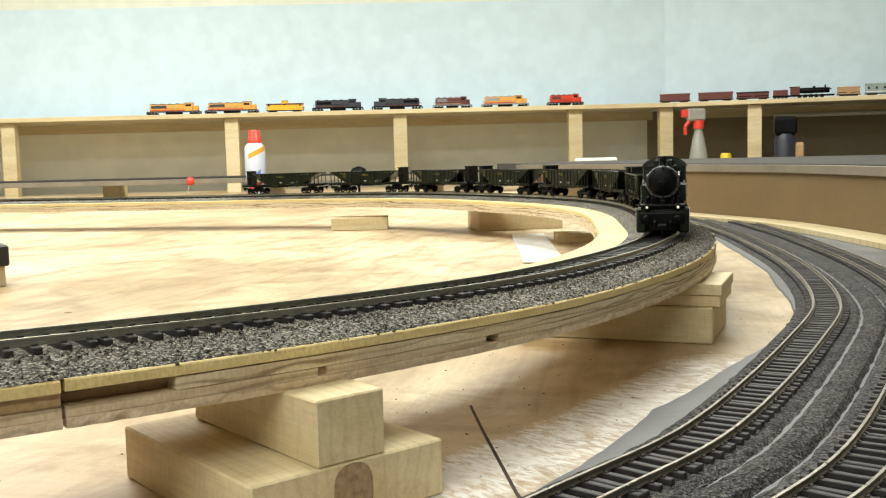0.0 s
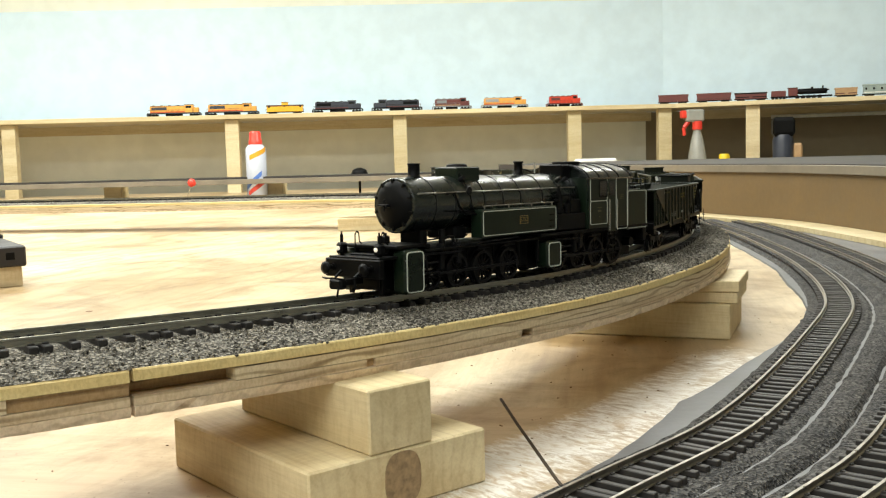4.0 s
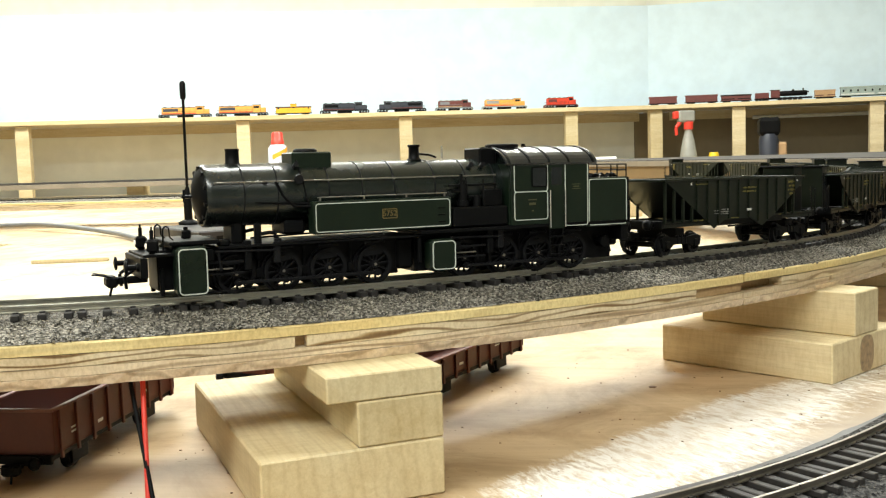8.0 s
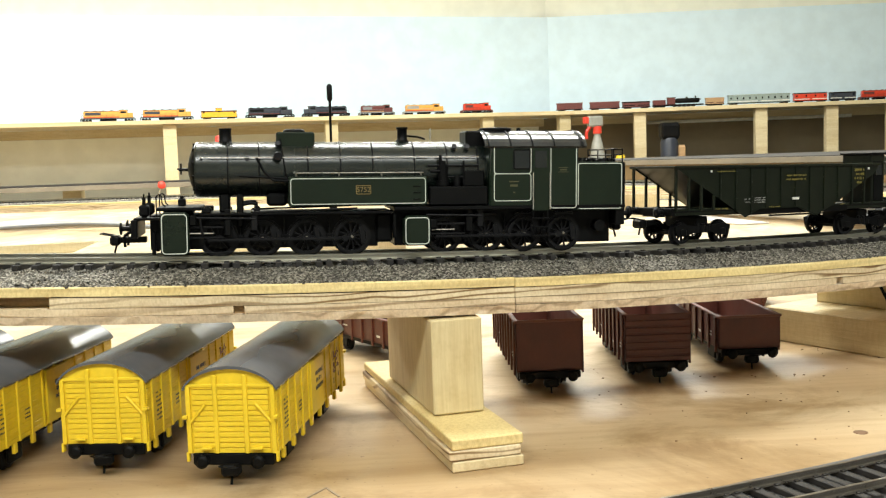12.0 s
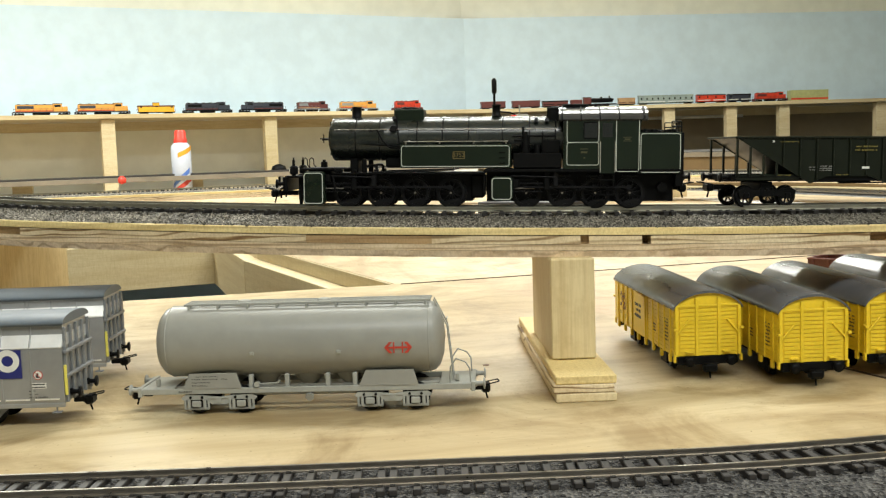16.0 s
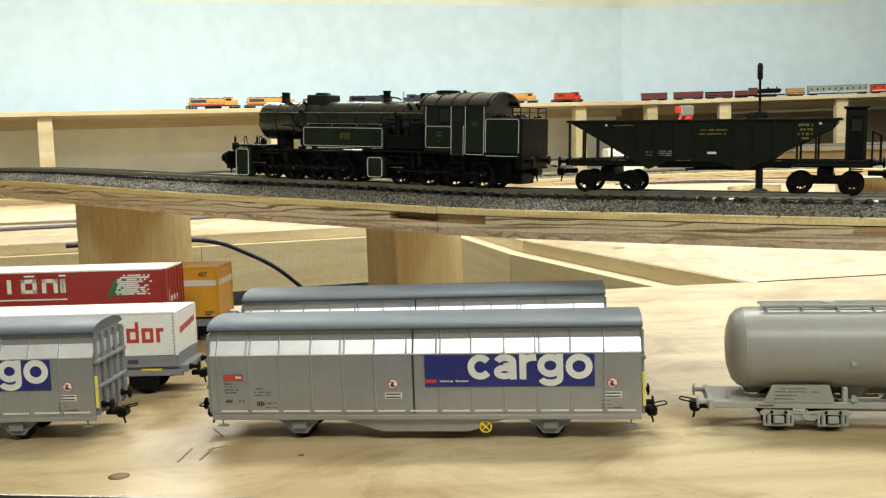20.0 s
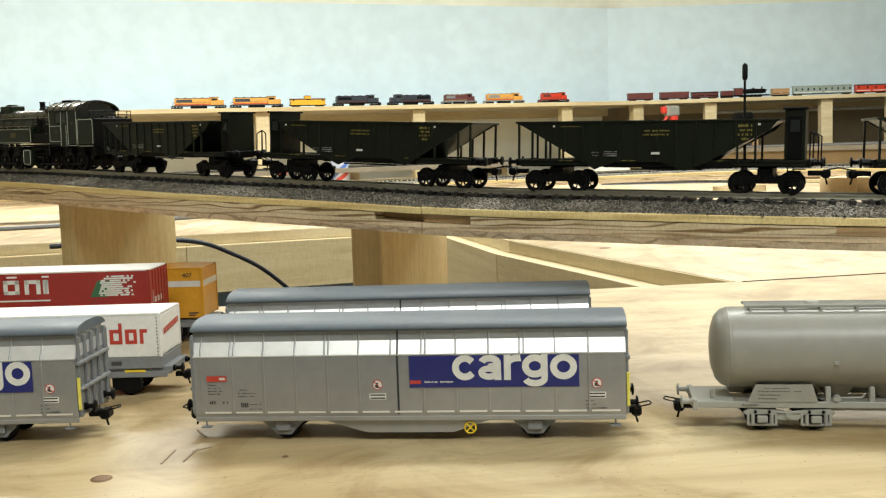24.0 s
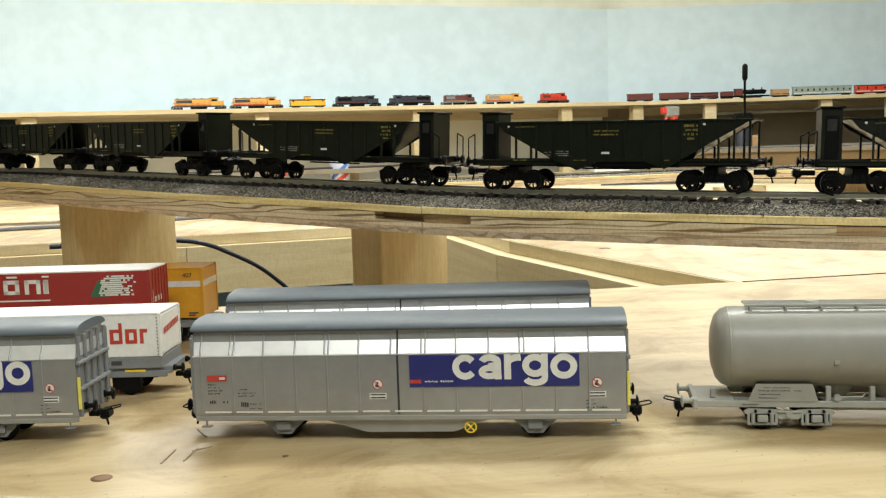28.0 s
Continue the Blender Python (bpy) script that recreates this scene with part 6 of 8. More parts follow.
def P2(x, y, deg):
    return Matrix.Translation((x, y, 0)) @ Matrix.Rotation(radians(deg), 4, "Z")


slide_wall_wagon(P2(-0.0082, 0.298, -13.6), "silver sliding-wall wagon with a blue printed panel")
slide_wall_wagon(P2(0.0, 0.377, -11.5), "silver sliding-wall wagon standing behind another")
slide_wall_wagon(P2(-0.2205, 0.343, -10.0), "silver sliding-wall wagon at the row's end")


def tank_wagon(m):
    root = thing("silo_tank_wagon", m, "grey bogie tank wagon with a red arrow mark", "tank wagon")
    prof = [(0.5, -67.2), (8, -66.4), (12.6, -64.9), (14.9, -62.8), (15.7, -60.6), (15.9, -58.5), (15.9, 53.0), (15.7, 55.2), (14.9, 57.4), (12.6, 59.4), (8, 60.9), (0.5, 61.6)]
    part("tank", Mesh().lathe([(r * MM, x * MM) for r, x in prof], V3(0, 0, 31.0), "x", 48), TANK_GREY, root, "smooth warm grey tank with dished ends")
    for x in (-60.4, 55.0):
        part("end_rim", Mesh().lathe([(15.6 * MM, (x - .5) * MM), (16.0 * MM, x * MM), (15.6 * MM, (x + .5) * MM)], V3(0, 0, 31.0), "x", 48), TANK_GREY, root)
    # grated walkway on short posts along the top
    for y in (-5.2, 5.2):
        part("walkway_beam", mbox((-54, y - 0.4, 47.4), (56, y + 0.4, 48.4), 0.15), FRAME_GREY, root)
    for y in (-3.0, -1.0, 1.0, 3.0):
        part("walkway_slat", mbox((-54, y - 0.35, 47.9), (56, y + 0.35, 48.3), 0.1), FRAME_GREY, root)
    for k in range(9):
        part("walkway_post", mbox((-52.4 + 13.2 * k, -5.8, 45.4), (-51.4 + 13.2 * k, 5.8, 47.5), 0.15), FRAME_GREY, root)
    for x in (-28, 8):
        part("hatch", Mesh().lathe([(3.0 * MM, 46 * MM), (3.0 * MM, 48.7 * MM), (2.2 * MM, 49.1 * MM)], V3(x, 0, 0), "z", 18), FRAME_GREY, root)
    rng = random.Random(23)
    for sd in (-1, 1):
        part("sole_bar", mbox((-73, sd * 11.4, 9.4), (73, sd * 12.6, 11.9), 0.2), FRAME_GREY, root)
        for x in (-41, 37):
            part("saddle", Mesh().prism([((x - 13) * MM, 11.8 * MM), ((x + 13) * MM, 11.8 * MM), ((x + 11) * MM, 18.6 * MM), ((x - 10) * MM, 18.6 * MM)], sd * 12.0 * MM, sd * 12.9 * MM, "y"), TANK_GREY, root)
        rows = [(-49, -38, 17.2, .5), (-50, -34, 16.0, .5), (-50, -42, 14.6, .5), (-50, -43, 13.2, .5), (-47, -43, 21.6, .5), (-47, -42, 20.4, .5), (-56, -49, 10.6, .6)]
        part("small_print", ink_bars([q for a, b, z, h in rows[:4] + rows[6:] for q in strokes(a, b, z, h, rng)], sd * 12.95), DARK_INK, root)
        # double arrow: two open heads joined by a cross
        lg = Mesh()
        w = 0.6
        for e in (-1, 1):
            for z0, z1 in ((29.0, 31.4), (29.0, 26.6)):
                lg.prism([((42 + e * 6.0) * MM, z0 * MM), ((42 + e * 4.6) * MM, z0 * MM), ((42 + e * 2.6) * MM, z1 * MM), ((42 + e * 4.0) * MM, z1 * MM)], sd * 15.6 * MM, sd * 16.06 * MM, "y")
            mbox((42 + e * 1.9 - w / 2, sd * 15.6, 26.6), (42 + e * 1.9 + w / 2, sd * 16.07, 31.4), 0.02, lg)
        mbox((37.2, sd * 15.6, 28.6), (46.8, sd * 16.08, 29.4), 0.02, lg)
        part("red_arrow_mark", lg, RED_INK, root, "red double arrow mark")
        part("discharge_pipe", Mesh().wire([V3(-24, sd * 9, 8.6), V3(24, sd * 9, 8.6)], 0.9 * MM, 8), FRAME_GREY, root)
        part("outlet_branch", Mesh().tube(V3(2, sd * 9, 8.6), V3(2, sd * 12.4, 7.4), 1.4 * MM, 10).tube(V3(2, sd * 12.2, 7.5), V3(2, sd * 13.0, 7.2), 1.9 * MM, 10), FRAME_GREY, root)
        for x in (-22, 16):
            part("tank_valve", mbox((x - 0.9, sd * 15.4, 26.8), (x + 0.9, sd * 16.1, 28.4), 0.3), FRAME_GREY, root)
        for x in (-24, -8, 10, 22):
            part("tank_bracket", mbox((x - 1.0, sd * 9.5, 11.6), (x + 1.0, sd * 11.6, 17.4), 0.3), FRAME_GREY, root)
        part("brake_valve", Mesh().tube(V3(-21, sd * 11.6, 13.4), V3(-21, sd * 13.4, 13.4), 1.3 * MM, 12).wire([V3(-21, sd * 12.6, 13.6), V3(-12, sd * 12.6, 13.8), V3(-11, sd * 12.6, 15)], 0.35 * MM), FRAME_GREY, root)
    part("underframe", mbox((-73, -4, 8.6), (73, 4, 11.2), 0.3, mbox((-74.5, -12.8, 8.4), (-72.8, 12.8, 12.6), 0.2, mbox((72.8, -12.8, 8.4), (74.5, 12.8, 12.6), 0.2))), FRAME_GREY, root)
    for e in (-1, 1):
        part("end_platform", mbox((e * 59, -11.6, 11.4), (e * 73, 11.6, 12.0), 0.1), FRAME_GREY, root)
    for x in (-19, 0, 19):
        part("outlet", Mesh().lathe([(7.5 * MM, 17 * MM), (5.5 * MM, 13.5 * MM), (1.8 * MM, 9.0 * MM)], V3(x, 0, 0), "z", 18), TANK_GREY, root)
    for bx in (-38.5, 38.5):
        for sd in (-1, 1):
            y0, y1 = min(sd * 11.0, sd * 12.0) * MM, max(sd * 11.0, sd * 12.0) * MM
            b = Mesh()
            b.prism([((bx + x) * MM, z * MM) for x, z in ((-17, 7.6), (-15, 9.0), (-6, 8.6), (0, 7.8), (6, 8.6), (15, 9.0), (17, 7.6), (16.2, 6.6), (6, 6.9), (3.4, 4.6), (-3.4, 4.6), (-6, 6.9), (-16.2, 6.6))], y0, y1, "y")
            b.tube(V3(bx, sd * 11.8, 6.6), V3(bx, sd * 12.6, 6.6), 1.3 * MM, 14)
            mbox((bx - 4.4, sd * 11.9, 7.2), (bx + 4.4, sd * 12.5, 8.0), 0.2, b)
            frame_part = part("bogie_frame", b, FRAME_GREY, root)
            for ax in (-10, 10):
                g = mbox((bx + ax - 5.6, sd * 11.2, 2.2), (bx + ax + 5.6, sd * 12.2, 3.2), 0.3)
                for k in (-1, 1):
                    mbox((bx + ax + k * 5.2 - 0.5, sd * 11.2, 2.4), (bx + ax + k * 5.2 + 0.5, sd * 12.2, 7.0), 0.2, g)
                    g.tube(V3(bx + ax + k * 3.5, sd * 12.0, 2.8), V3(bx + ax + k * 3.5, sd * 12.0, 6.9), 0.8 * MM, 8)
                part("axle_yoke", g, FRAME_GREY, frame_part)
                part("axle_box", mbox((bx + ax - 2.0, sd * 11.8, 3.6), (bx + ax + 2.0, sd * 13.3, 6.4), 0.5), FRAME_GREY, frame_part)
                part("spring_pin", Mesh().tube(V3(bx + ax - 2.6, sd * 12.3, 7.9), V3(bx + ax - 2.6, sd * 12.9, 7.9), 0.6 * MM, 8).tube(V3(bx + ax + 2.6, sd * 12.3, 7.9), V3(bx + ax + 2.6, sd * 12.9, 7.9), 0.6 * MM, 8), BLACK, frame_part)
        for ax in (-10, 10):
            add_axle(root, bx + ax)
    for e in (-1, 1):
        buffer_pair(root, e * 74, e, 11.2, FRAME_GREY)
        loop_coupler(root, e * 72, e, 7.4, BLACK, 9)
        part("brake_lever", mbox((e * 66, -8.5, 12), (e * 67.6, -6.5, 15.4), 0.3), FRAME_GREY, root)
    for y in (-11, 11):
        part("end_rail", Mesh().wire([V3(72.6, y, 12), V3(72.4, y, 18), V3(70.6, y, 21), V3(66.5, y, 22.6), V3(64, y, 19), V3(63.6, y, 12)], 0.35 * MM), FRAME_GREY, root)
    ld = Mesh()
    for y in (-3, 3):
        ld.wire([V3(65, y, 12), V3(62.6, y, 36), V3(57, y, 47.6)], .35 * MM)
    for k in range(8):
        ld.wire([V3(64.8 - 0.32 * k, -3, 15 + 3.4 * k), V3(64.8 - 0.32 * k, 3, 15 + 3.4 * k)], .3 * MM)
    part("end_ladder", ld, FRAME_GREY, root)
    return root


tank_wagon(P2(0.174, 0.261, -16.5))


def arch(half, eave, rise, n=14, t=0.0):
    return [((half + t) * math.sin(radians(-72 + 144 * k / n)) / math.sin(radians(72)), eave + t + rise * (math.cos(radians(-72 + 144 * k / n)) - math.cos(radians(72))) / (1 - math.cos(radians(72)))) for k in range(n + 1)]


def covered_van():
    """A planked van; its -x end faces the onlooker."""
    root = thing("covered_van", Matrix(), "bright yellow planked van with a worn grey arched roof", "covered van", "yellow vans in a row")
    H = 57.0
    sec = [(-16.2, 11.5)] + arch(16.2, 34.6, 7.4) + [(16.2, 11.5)]
    part("body", Mesh().prism([(y * MM, z * MM) for y, z in sec], -H * MM, H * MM, "x"), YEL, root)
    a = arch(16.9, 34.8, 7.9)
    b = arch(16.9, 33.9, 7.7)
    part("roof", Mesh().prism([(y * MM, z * MM) for y, z in a + b[::-1]], -(H + 1.4) * MM, (H + 1.4) * MM, "x", True), VAN_ROOF, root, "grey arched roof, scuffed")
    for e in (-1, 1):
        for k in range(13):
            z = 12.4 + k * 1.9
            part("plank", mbox((e * H, -13.6, z - 0.8), (e * (H + 0.45), 13.6, z + 0.8), 0.25), YEL, root)
        for y in (-15.2, -5.4, 5.4, 15.2):
            part("end_post", mbox((e * H, y - 0.8, 11.5), (e * (H + 1.0), y + 0.8, 35.5 if abs(y) > 9 else 39.4), 0.2), YEL, root)
        part("arch_beam", mbox((e * H, -15.8, 35.0), (e * (H + 0.8), 15.8, 36.2), 0.2), YEL, root)
        for sg in (-1, 1):
            part("diagonal_brace", Mesh().tube(V3(e * (H + 0.6), sg * 14.6, 22.5), V3(e * (H + 0.6), sg * 9.0, 29), 0.6 * MM, 6), YEL, root)
            part("lamp_bracket", mbox((e * H, sg * 16.2 - 0.9, 24), (e * (H + 2.4), sg * 16.2 + 0.9, 25.2), 0.2), YEL, root)
            part("end_step", mbox((e * H, sg * 9 - 2, 13), (e * (H + 2), sg * 9 + 2, 13.8), 0.2), YEL, root)
            part("corner_step", mbox((e * (H - 1), sg * 15.6, 8.6), (e * (H + 1.2), sg * 16.6, 12), 0.2), YEL, root)
        part("headstock", mbox((e * (H - 2), -14.6, 7.2), (e * (H + 0.4), 14.6, 11.4), 0.4), BLACK, root)
        buffer_pair(root, e * H, e, 9.6)
        loop_coupler(root, e * (H - 3), e, 6.5, BLACK, 8)
    for sd in (-1, 1):
        for k in range(11):
            x = -H + 5 + k * 10
            part("side_post", mbox((x - 0.7, sd * 16.1, 11.5), (x + 0.7, sd * 17.0, 34.4), 0.2), YEL, root)
        for k in range(11):
            z = 12.6 + 2.0 * k
            part("plank", mbox((-H, sd * 16.0, z - 0.8), (H, sd * 16.45, z + 0.8), 0.25), YEL, root)
        part("sliding_door", mbox((-10, sd * 16.4, 12), (10, sd * 17.4, 33.4), 0.4), YEL, root)
        rng = random.Random(31)
        emblem = [(36 + rng.uniform(-5, 5), 25 + rng.uniform(-4.6, 4.6), rng.uniform(0.7, 2.0), rng.uniform(0.5, 1.6)) for _ in range(34)]
        part("emblem", ink_bars([(x, x + w, z, h) for x, z, w, h in emblem], sd * 17.04), BROWN_IN, root, "dark printed emblem")
        for x0, x1, z, h in ((-3, 9, 27.5, 1.9), (-2, 7, 24.6, 1.9), (-3, 10, 21.6, 1.9)):
            part("dark_lettering", ink_bars(strokes(x0, x1, z, h, rng), sd * 17.45), DARK_INK, root)
        for x0, x1, z, h in [(-48, -42, 28 - 1.7 * k, 0.8) for k in range(7)] + [(-27, -22, 22 - 1.6 * k, 0.8) for k in range(3)] + [(33, 35, 16.5, 3), (43, 45, 17.5, 2.4)]:
            part("small_lettering", ink_bars(strokes(x0, x1, z, h, rng), sd * 16.5), DARK_INK, root)
        for k in range(8):
            part("side_peg", mbox((-H + 7 + 14.2 * k - 1.3, sd * 15.4, 7.8), (-H + 7 + 14.2 * k + 1.3, sd * 16.8, 11.6), 0.3), YEL, root)
        for wx in (-30, 30):
            part("axle_guard", mbox((wx - 5, sd * 12, 3.4), (wx + 5, sd * 13.4, 10), 0.6), BLACK, root)
    part("underframe", mbox((-H, -12, 8), (H, 12, 11.5), 0.3), BLACK, root)
    for wx in (-30, 30):
        add_axle(root, wx)
    return root


def inward(x, y, lean, half=0.0575):
    """Pose of a vehicle whose near end stands at x, y and which points away, leaning to the right."""
    a = radians(90 - lean)
    return Matrix.Translation((x + half * math.cos(a), y + half * math.sin(a), 0)) @ Matrix.Rotation(a, 4, "Z")


VANS = [(0.3612, 0.2435, 9.3), (0.3974, 0.213, 9.8), (0.4442, 0.2162, 7.5), (0.4982, 0.2291, 7.5), (0.5476, 0.2085, 9.4)]
van = covered_van()
for k, v in enumerate(VANS):
    if k == 0:
        van.matrix_basis = inward(*v)
    else:
        copy_thing(van, inward(*v))


def open_wagon(m, h, boards, label):
    """A brown open wagon; boards: planked end."""
    root = thing("open_wagon", m, label, "open wagon", "brown open wagons")
    H, W, z0 = 52.0, 15.6, 11.0
    part("floor", mbox((-H, -W, z0), (H, W, z0 + 1.2), 0.2), BROWN, root)
    for sd in (-1, 1):
        part("side_wall", mbox((-H, sd * (W - 0.9), z0), (H, sd * W, h), 0.2), BROWN, root)
        for k in range(9):
            x = -H + 4 + k * 12
            part("side_post", mbox((x - 0.8, sd * W, z0 - 2), (x + 0.8, sd * (W + 1.0), h - 0.5), 0.2), BROWN, root)
        part("side_cap", mbox((-H, sd * (W - 1.2), h - 0.6), (H, sd * (W + 0.8), h + 0.4), 0.2), BROWN_IN, root)
        part("sole_bar", mbox((-H, sd * 12, 8.2), (H, sd * 13.4, z0), 0.2), BLACK, root)
        part("white_marks", ink_bars([(-40, -34, 18, .7), (-40, -36, 16.4, .7), (-20, -16, 15, 1.2), (18, 24, 17, .7)], sd * (W + 0.06)), WHITE_INK, root)
        for wx in (-30, 30):
            part("axle_guard", mbox((wx - 6, sd * 12, 3.2), (wx + 6, sd * 13.2, 9), 0.6), BLACK, root)
    for e in (-1, 1):
        part("end_wall", mbox((e * (H - 0.9), -W, z0), (e * H, W, h), 0.2), BROWN, root)
        if boards:
            for k in range(6):
                z = z0 + 1.6 + k * (h - z0 - 2) / 6
                part("end_plank", mbox((e * H, -W, z - 1.2), (e * (H + 0.9), W, z + 1.0), 0.3), BROWN, root)
        else:
            part("end_cap", mbox((e * (H - 1), -W - 0.4, h - 0.8), (e * (H + 0.6), W + 0.4, h + 0.4), 0.2), BROWN_IN, root)
        part("headstock", mbox((e * (H - 1), -14.4, 7.6), (e * (H + 0.6), 14.4, z0 - 0.1), 0.3), BLACK, root)
        buffer_pair(root, e * H, e, 9.2)
        loop_coupler(root, e * (H - 3), e, 6.5, BLACK, 8)
    for wx in (-30, 30):
        add_axle(root, wx)
    return root


open_wagon(inward(0.678, 0.317, 0.5, 0.0535), 35.0, False, "brown steel open wagon parked under the deck")
open_wagon(inward(0.732, 0.3275, 3.5, 0.0535), 34.0, True, "brown planked open wagon parked under the deck")
open_wagon(inward(0.7845, 0.348, 2, 0.0535), 27.5, False, "brown low-sided open wagon parked under the deck")
open_wagon(inward(0.905, 0.4575, 23, 0.0535), 21.0, False, "dark brown low open wagon beside the support")
open_wagon(inward(0.825, 0.482, 24, 0.0535), 21.0, False, "dark brown low open wagon behind the others")
open_wagon(inward(0.629, 0.385, -30, 0.0535), 25.0, False, "red-brown open wagon behind the deck post")


def container_wagon(m, half, top, box, ink, label, cat, stripe=None, z0=15.5):
    root = thing("container_wagon", m, label, cat, "container wagons")
    part("container", mbox((-half, -15.2, z0), (half, 15.2, top), 0.3), box, root)
    part("container_roof", mbox((-half - 0.3, -15.5, top - 0.6), (half + 0.3, 15.5, top + 0.4), 0.3), WHITE_BOX if box is not ORANGE_BOX else ORANGE_BOX, root)
    for e in (-1, 1):
        for sd in (-1, 1):
            part("corner_post", mbox((e * half - 0.9, sd * 15.2 - 0.6, z0), (e * half + 0.7, sd * 15.2 + 0.6, top), 0.2), box, root)
        part("end_door", mbox((e * half, -14, z0 + 1), (e * (half + 0.4), 14, top - 1.2), 0.2), box, root)
    for sd in (-1, 1):
        for mat, rows in ink:
            part("print", ink_bars(rows, sd * 15.3), mat, root)
    part("flat_frame", mbox((-half - 4, -13.4, 11), (half + 4, 13.4, 14.6), 0.4), GREY_PLASTIC, root)
    part("side_beam", mbox((-half - 2, -14.6, 9.6), (half + 2, -13, 12.6), 0.3, mbox((-half - 2, 13, 9.6), (half + 2, 14.6, 12.6), 0.3)), GREY_PLASTIC, root)
    for e in (-1, 1):
        buffer_pair(root, e * (half + 4), e, 13)
        loop_coupler(root, e * (half + 2), e, 8, BLACK, 8)
        wx = e * (half - 18)
        for sd in (-1, 1):
            part("axle_guard", mbox((wx - 7, sd * 12, 3.4), (wx + 7, sd * 13.4, 10), 0.6), BLACK, root)
        add_axle(root, wx)
    return root


def right_corner(x, y, deg, half, w=15.2):
    """Pose from the place of the near right-hand corner."""
    a = radians(deg)
    return P2(x - (half * math.cos(a) + w * math.sin(a)) * MM, y - (half * math.sin(a) - w * math.cos(a)) * MM, deg)


W1 = container_wagon(right_corner(-0.118, 0.385, -9.5, 62), 62, 40.2, WHITE_BOX, [], "white tilt container on a flat wagon with red lettering shapes", "container wagon", z0=19.6)
part("tilt_base", mbox((-62.4, -15.4, 14.0), (62.4, 15.4, 19.5), 0.3), GREY_PLASTIC, W1, "grey drop side")
part("dark_print", ink_bars([(30, 35, 16.8, 2), (36, 37, 16.8, 1), (38, 43, 16.8, 2)], -15.5), DARK_INK, W1)
part("yellow_mark", ink_bars([(44, 54, 12.8, 1.0)], -14.8), YEL, W1)


def blocky(rows, y):
    m = Mesh()
    for x0, x1, z0, z1 in rows:
        mbox((x0, y - 0.06, z0), (x1, y + 0.06, z1), 0.02, m)
    return m


RED_SHAPES = [(x + a, x + b, z0, z1) for x, w in ((2, 6.2), (10, 5), (17, 5.4), (24, 5.4), (31, 5.6), (38, 6.0), (45.4, 5.6), (52.4, 3.6))
              for a, b, z0, z1 in (((0, 1.8, 26, 33), (1.8, w - 1.6, 31.3, 33), (1.8, w - 1.6, 26, 27.7), (w - 1.6, w, 26, 36 if x == 38 else 33)) if w > 4 else ((0, 1.7, 26, 33), (1.7, w, 31.2, 33)))]
for sd in (-1, 1):
    part("red_print", blocky(RED_SHAPES, sd * 15.35), RED_INK, W1, "red lettering shapes")
end = Matrix.Translation(V3(62.6, 0, 0)) @ Matrix.Rotation(radians(90), 4, "Z")
part("end_print", blocky([(-11 + 2.4 * k, -9.4 + 2.4 * k, 29.5 + 0.25 * k, 32.5 + 0.25 * k) for k in range(10)], 0).data("end_print", RED_INK), None, W1, "", end)
stitch = blocky([(60.4, 60.9, 20.2 + 1.6 * k, 20.9 + 1.6 * k) for k in range(12)], -15.3)
part("tilt_stitching", stitch, GREY_PLASTIC, W1)

W2 = container_wagon(right_corner(-0.135, 0.4705, -10, 70), 70, 52, RED_BOX, [], "red container with white lettering shapes on a flat wagon", "container wagon")
rng = random.Random(5)
splash = [(40 + 1.25 * k + 0.45 * j, 41.25 + 1.25 * k + 0.45 * j, 38 + 1.15 * j, 38.9 + 1.15 * j) for k in range(17) for j in range(10) if rng.random() < 1.15 - abs(k - 6) * 0.09]
letters = []
for x, w in ((-12, 9), (0, 9), (10.5, 3)):
    letters += [(x, x + 2.4, 40, 48), (x + w - 2.4, x + w, 40, 48), (x, x + w, 45.8, 48)] + ([(x, x + w, 40, 42)] if x == -12 else [])
letters += [(-10, -4, 49.2, 50.2), (10, 14, 49.2, 50.2), (-30, 14, 36, 36.8), (-32, -29.6, 40, 48), (-27, -24.6, 40, 48), (-20, -17.6, 40, 48)]
part("white_print", blocky(letters, -15.35), WHITE_INK, W2, "white lettering shapes")
part("green_print", blocky([(37 + 0.5 * k, 47 + 0.3 * k, 37.5 + k, 38.6 + k) for k in range(9)], -15.33), GREEN_INK, W2)
part("white_splash", blocky(splash, -15.37), WHITE_INK, W2, "white dashed print")
end = Matrix.Translation(V3(70.6, 0, 0)) @ Matrix.Rotation(radians(90), 4, "Z")
part("end_print", blocky([(-11 + 2.2 * k, -9.6 + 2.2 * k, 33, 36 + 4 * (k == 0)) for k in range(7)], 0).data("end_print", WHITE_INK), None, W2, "", end)
ribs = Mesh()
for y in (-10, -5, 0, 5, 10):
    mbox((70, y - 0.7, 17), (70.9, y + 0.7, 51), 0.2, ribs)
part("end_rib", ribs, RED_BOX, W2)

W3 = container_wagon(right_corner(-0.1118, 0.5215, -10.4, 36), 36, 46, ORANGE_BOX, [(WHITE_INK, [(-36, 36, 36.5, 3.6)])], "orange-yellow box container with a white stripe", "container wagon")
for e in (-1, 1):
    part("end_stripe", mbox((e * 36.3, -15.2, 34.7), (e * 36.6, 15.2, 38.3), 0.05), WHITE_INK, W3)
sign(W3, "407", 27, -15.45, 41.6, 2.8, DARK_INK, -1)
part("small_print", ink_bars([(27, 33, 18.6, 0.8), (27, 31, 17.2, 0.8)], -15.4), DARK_INK, W3)


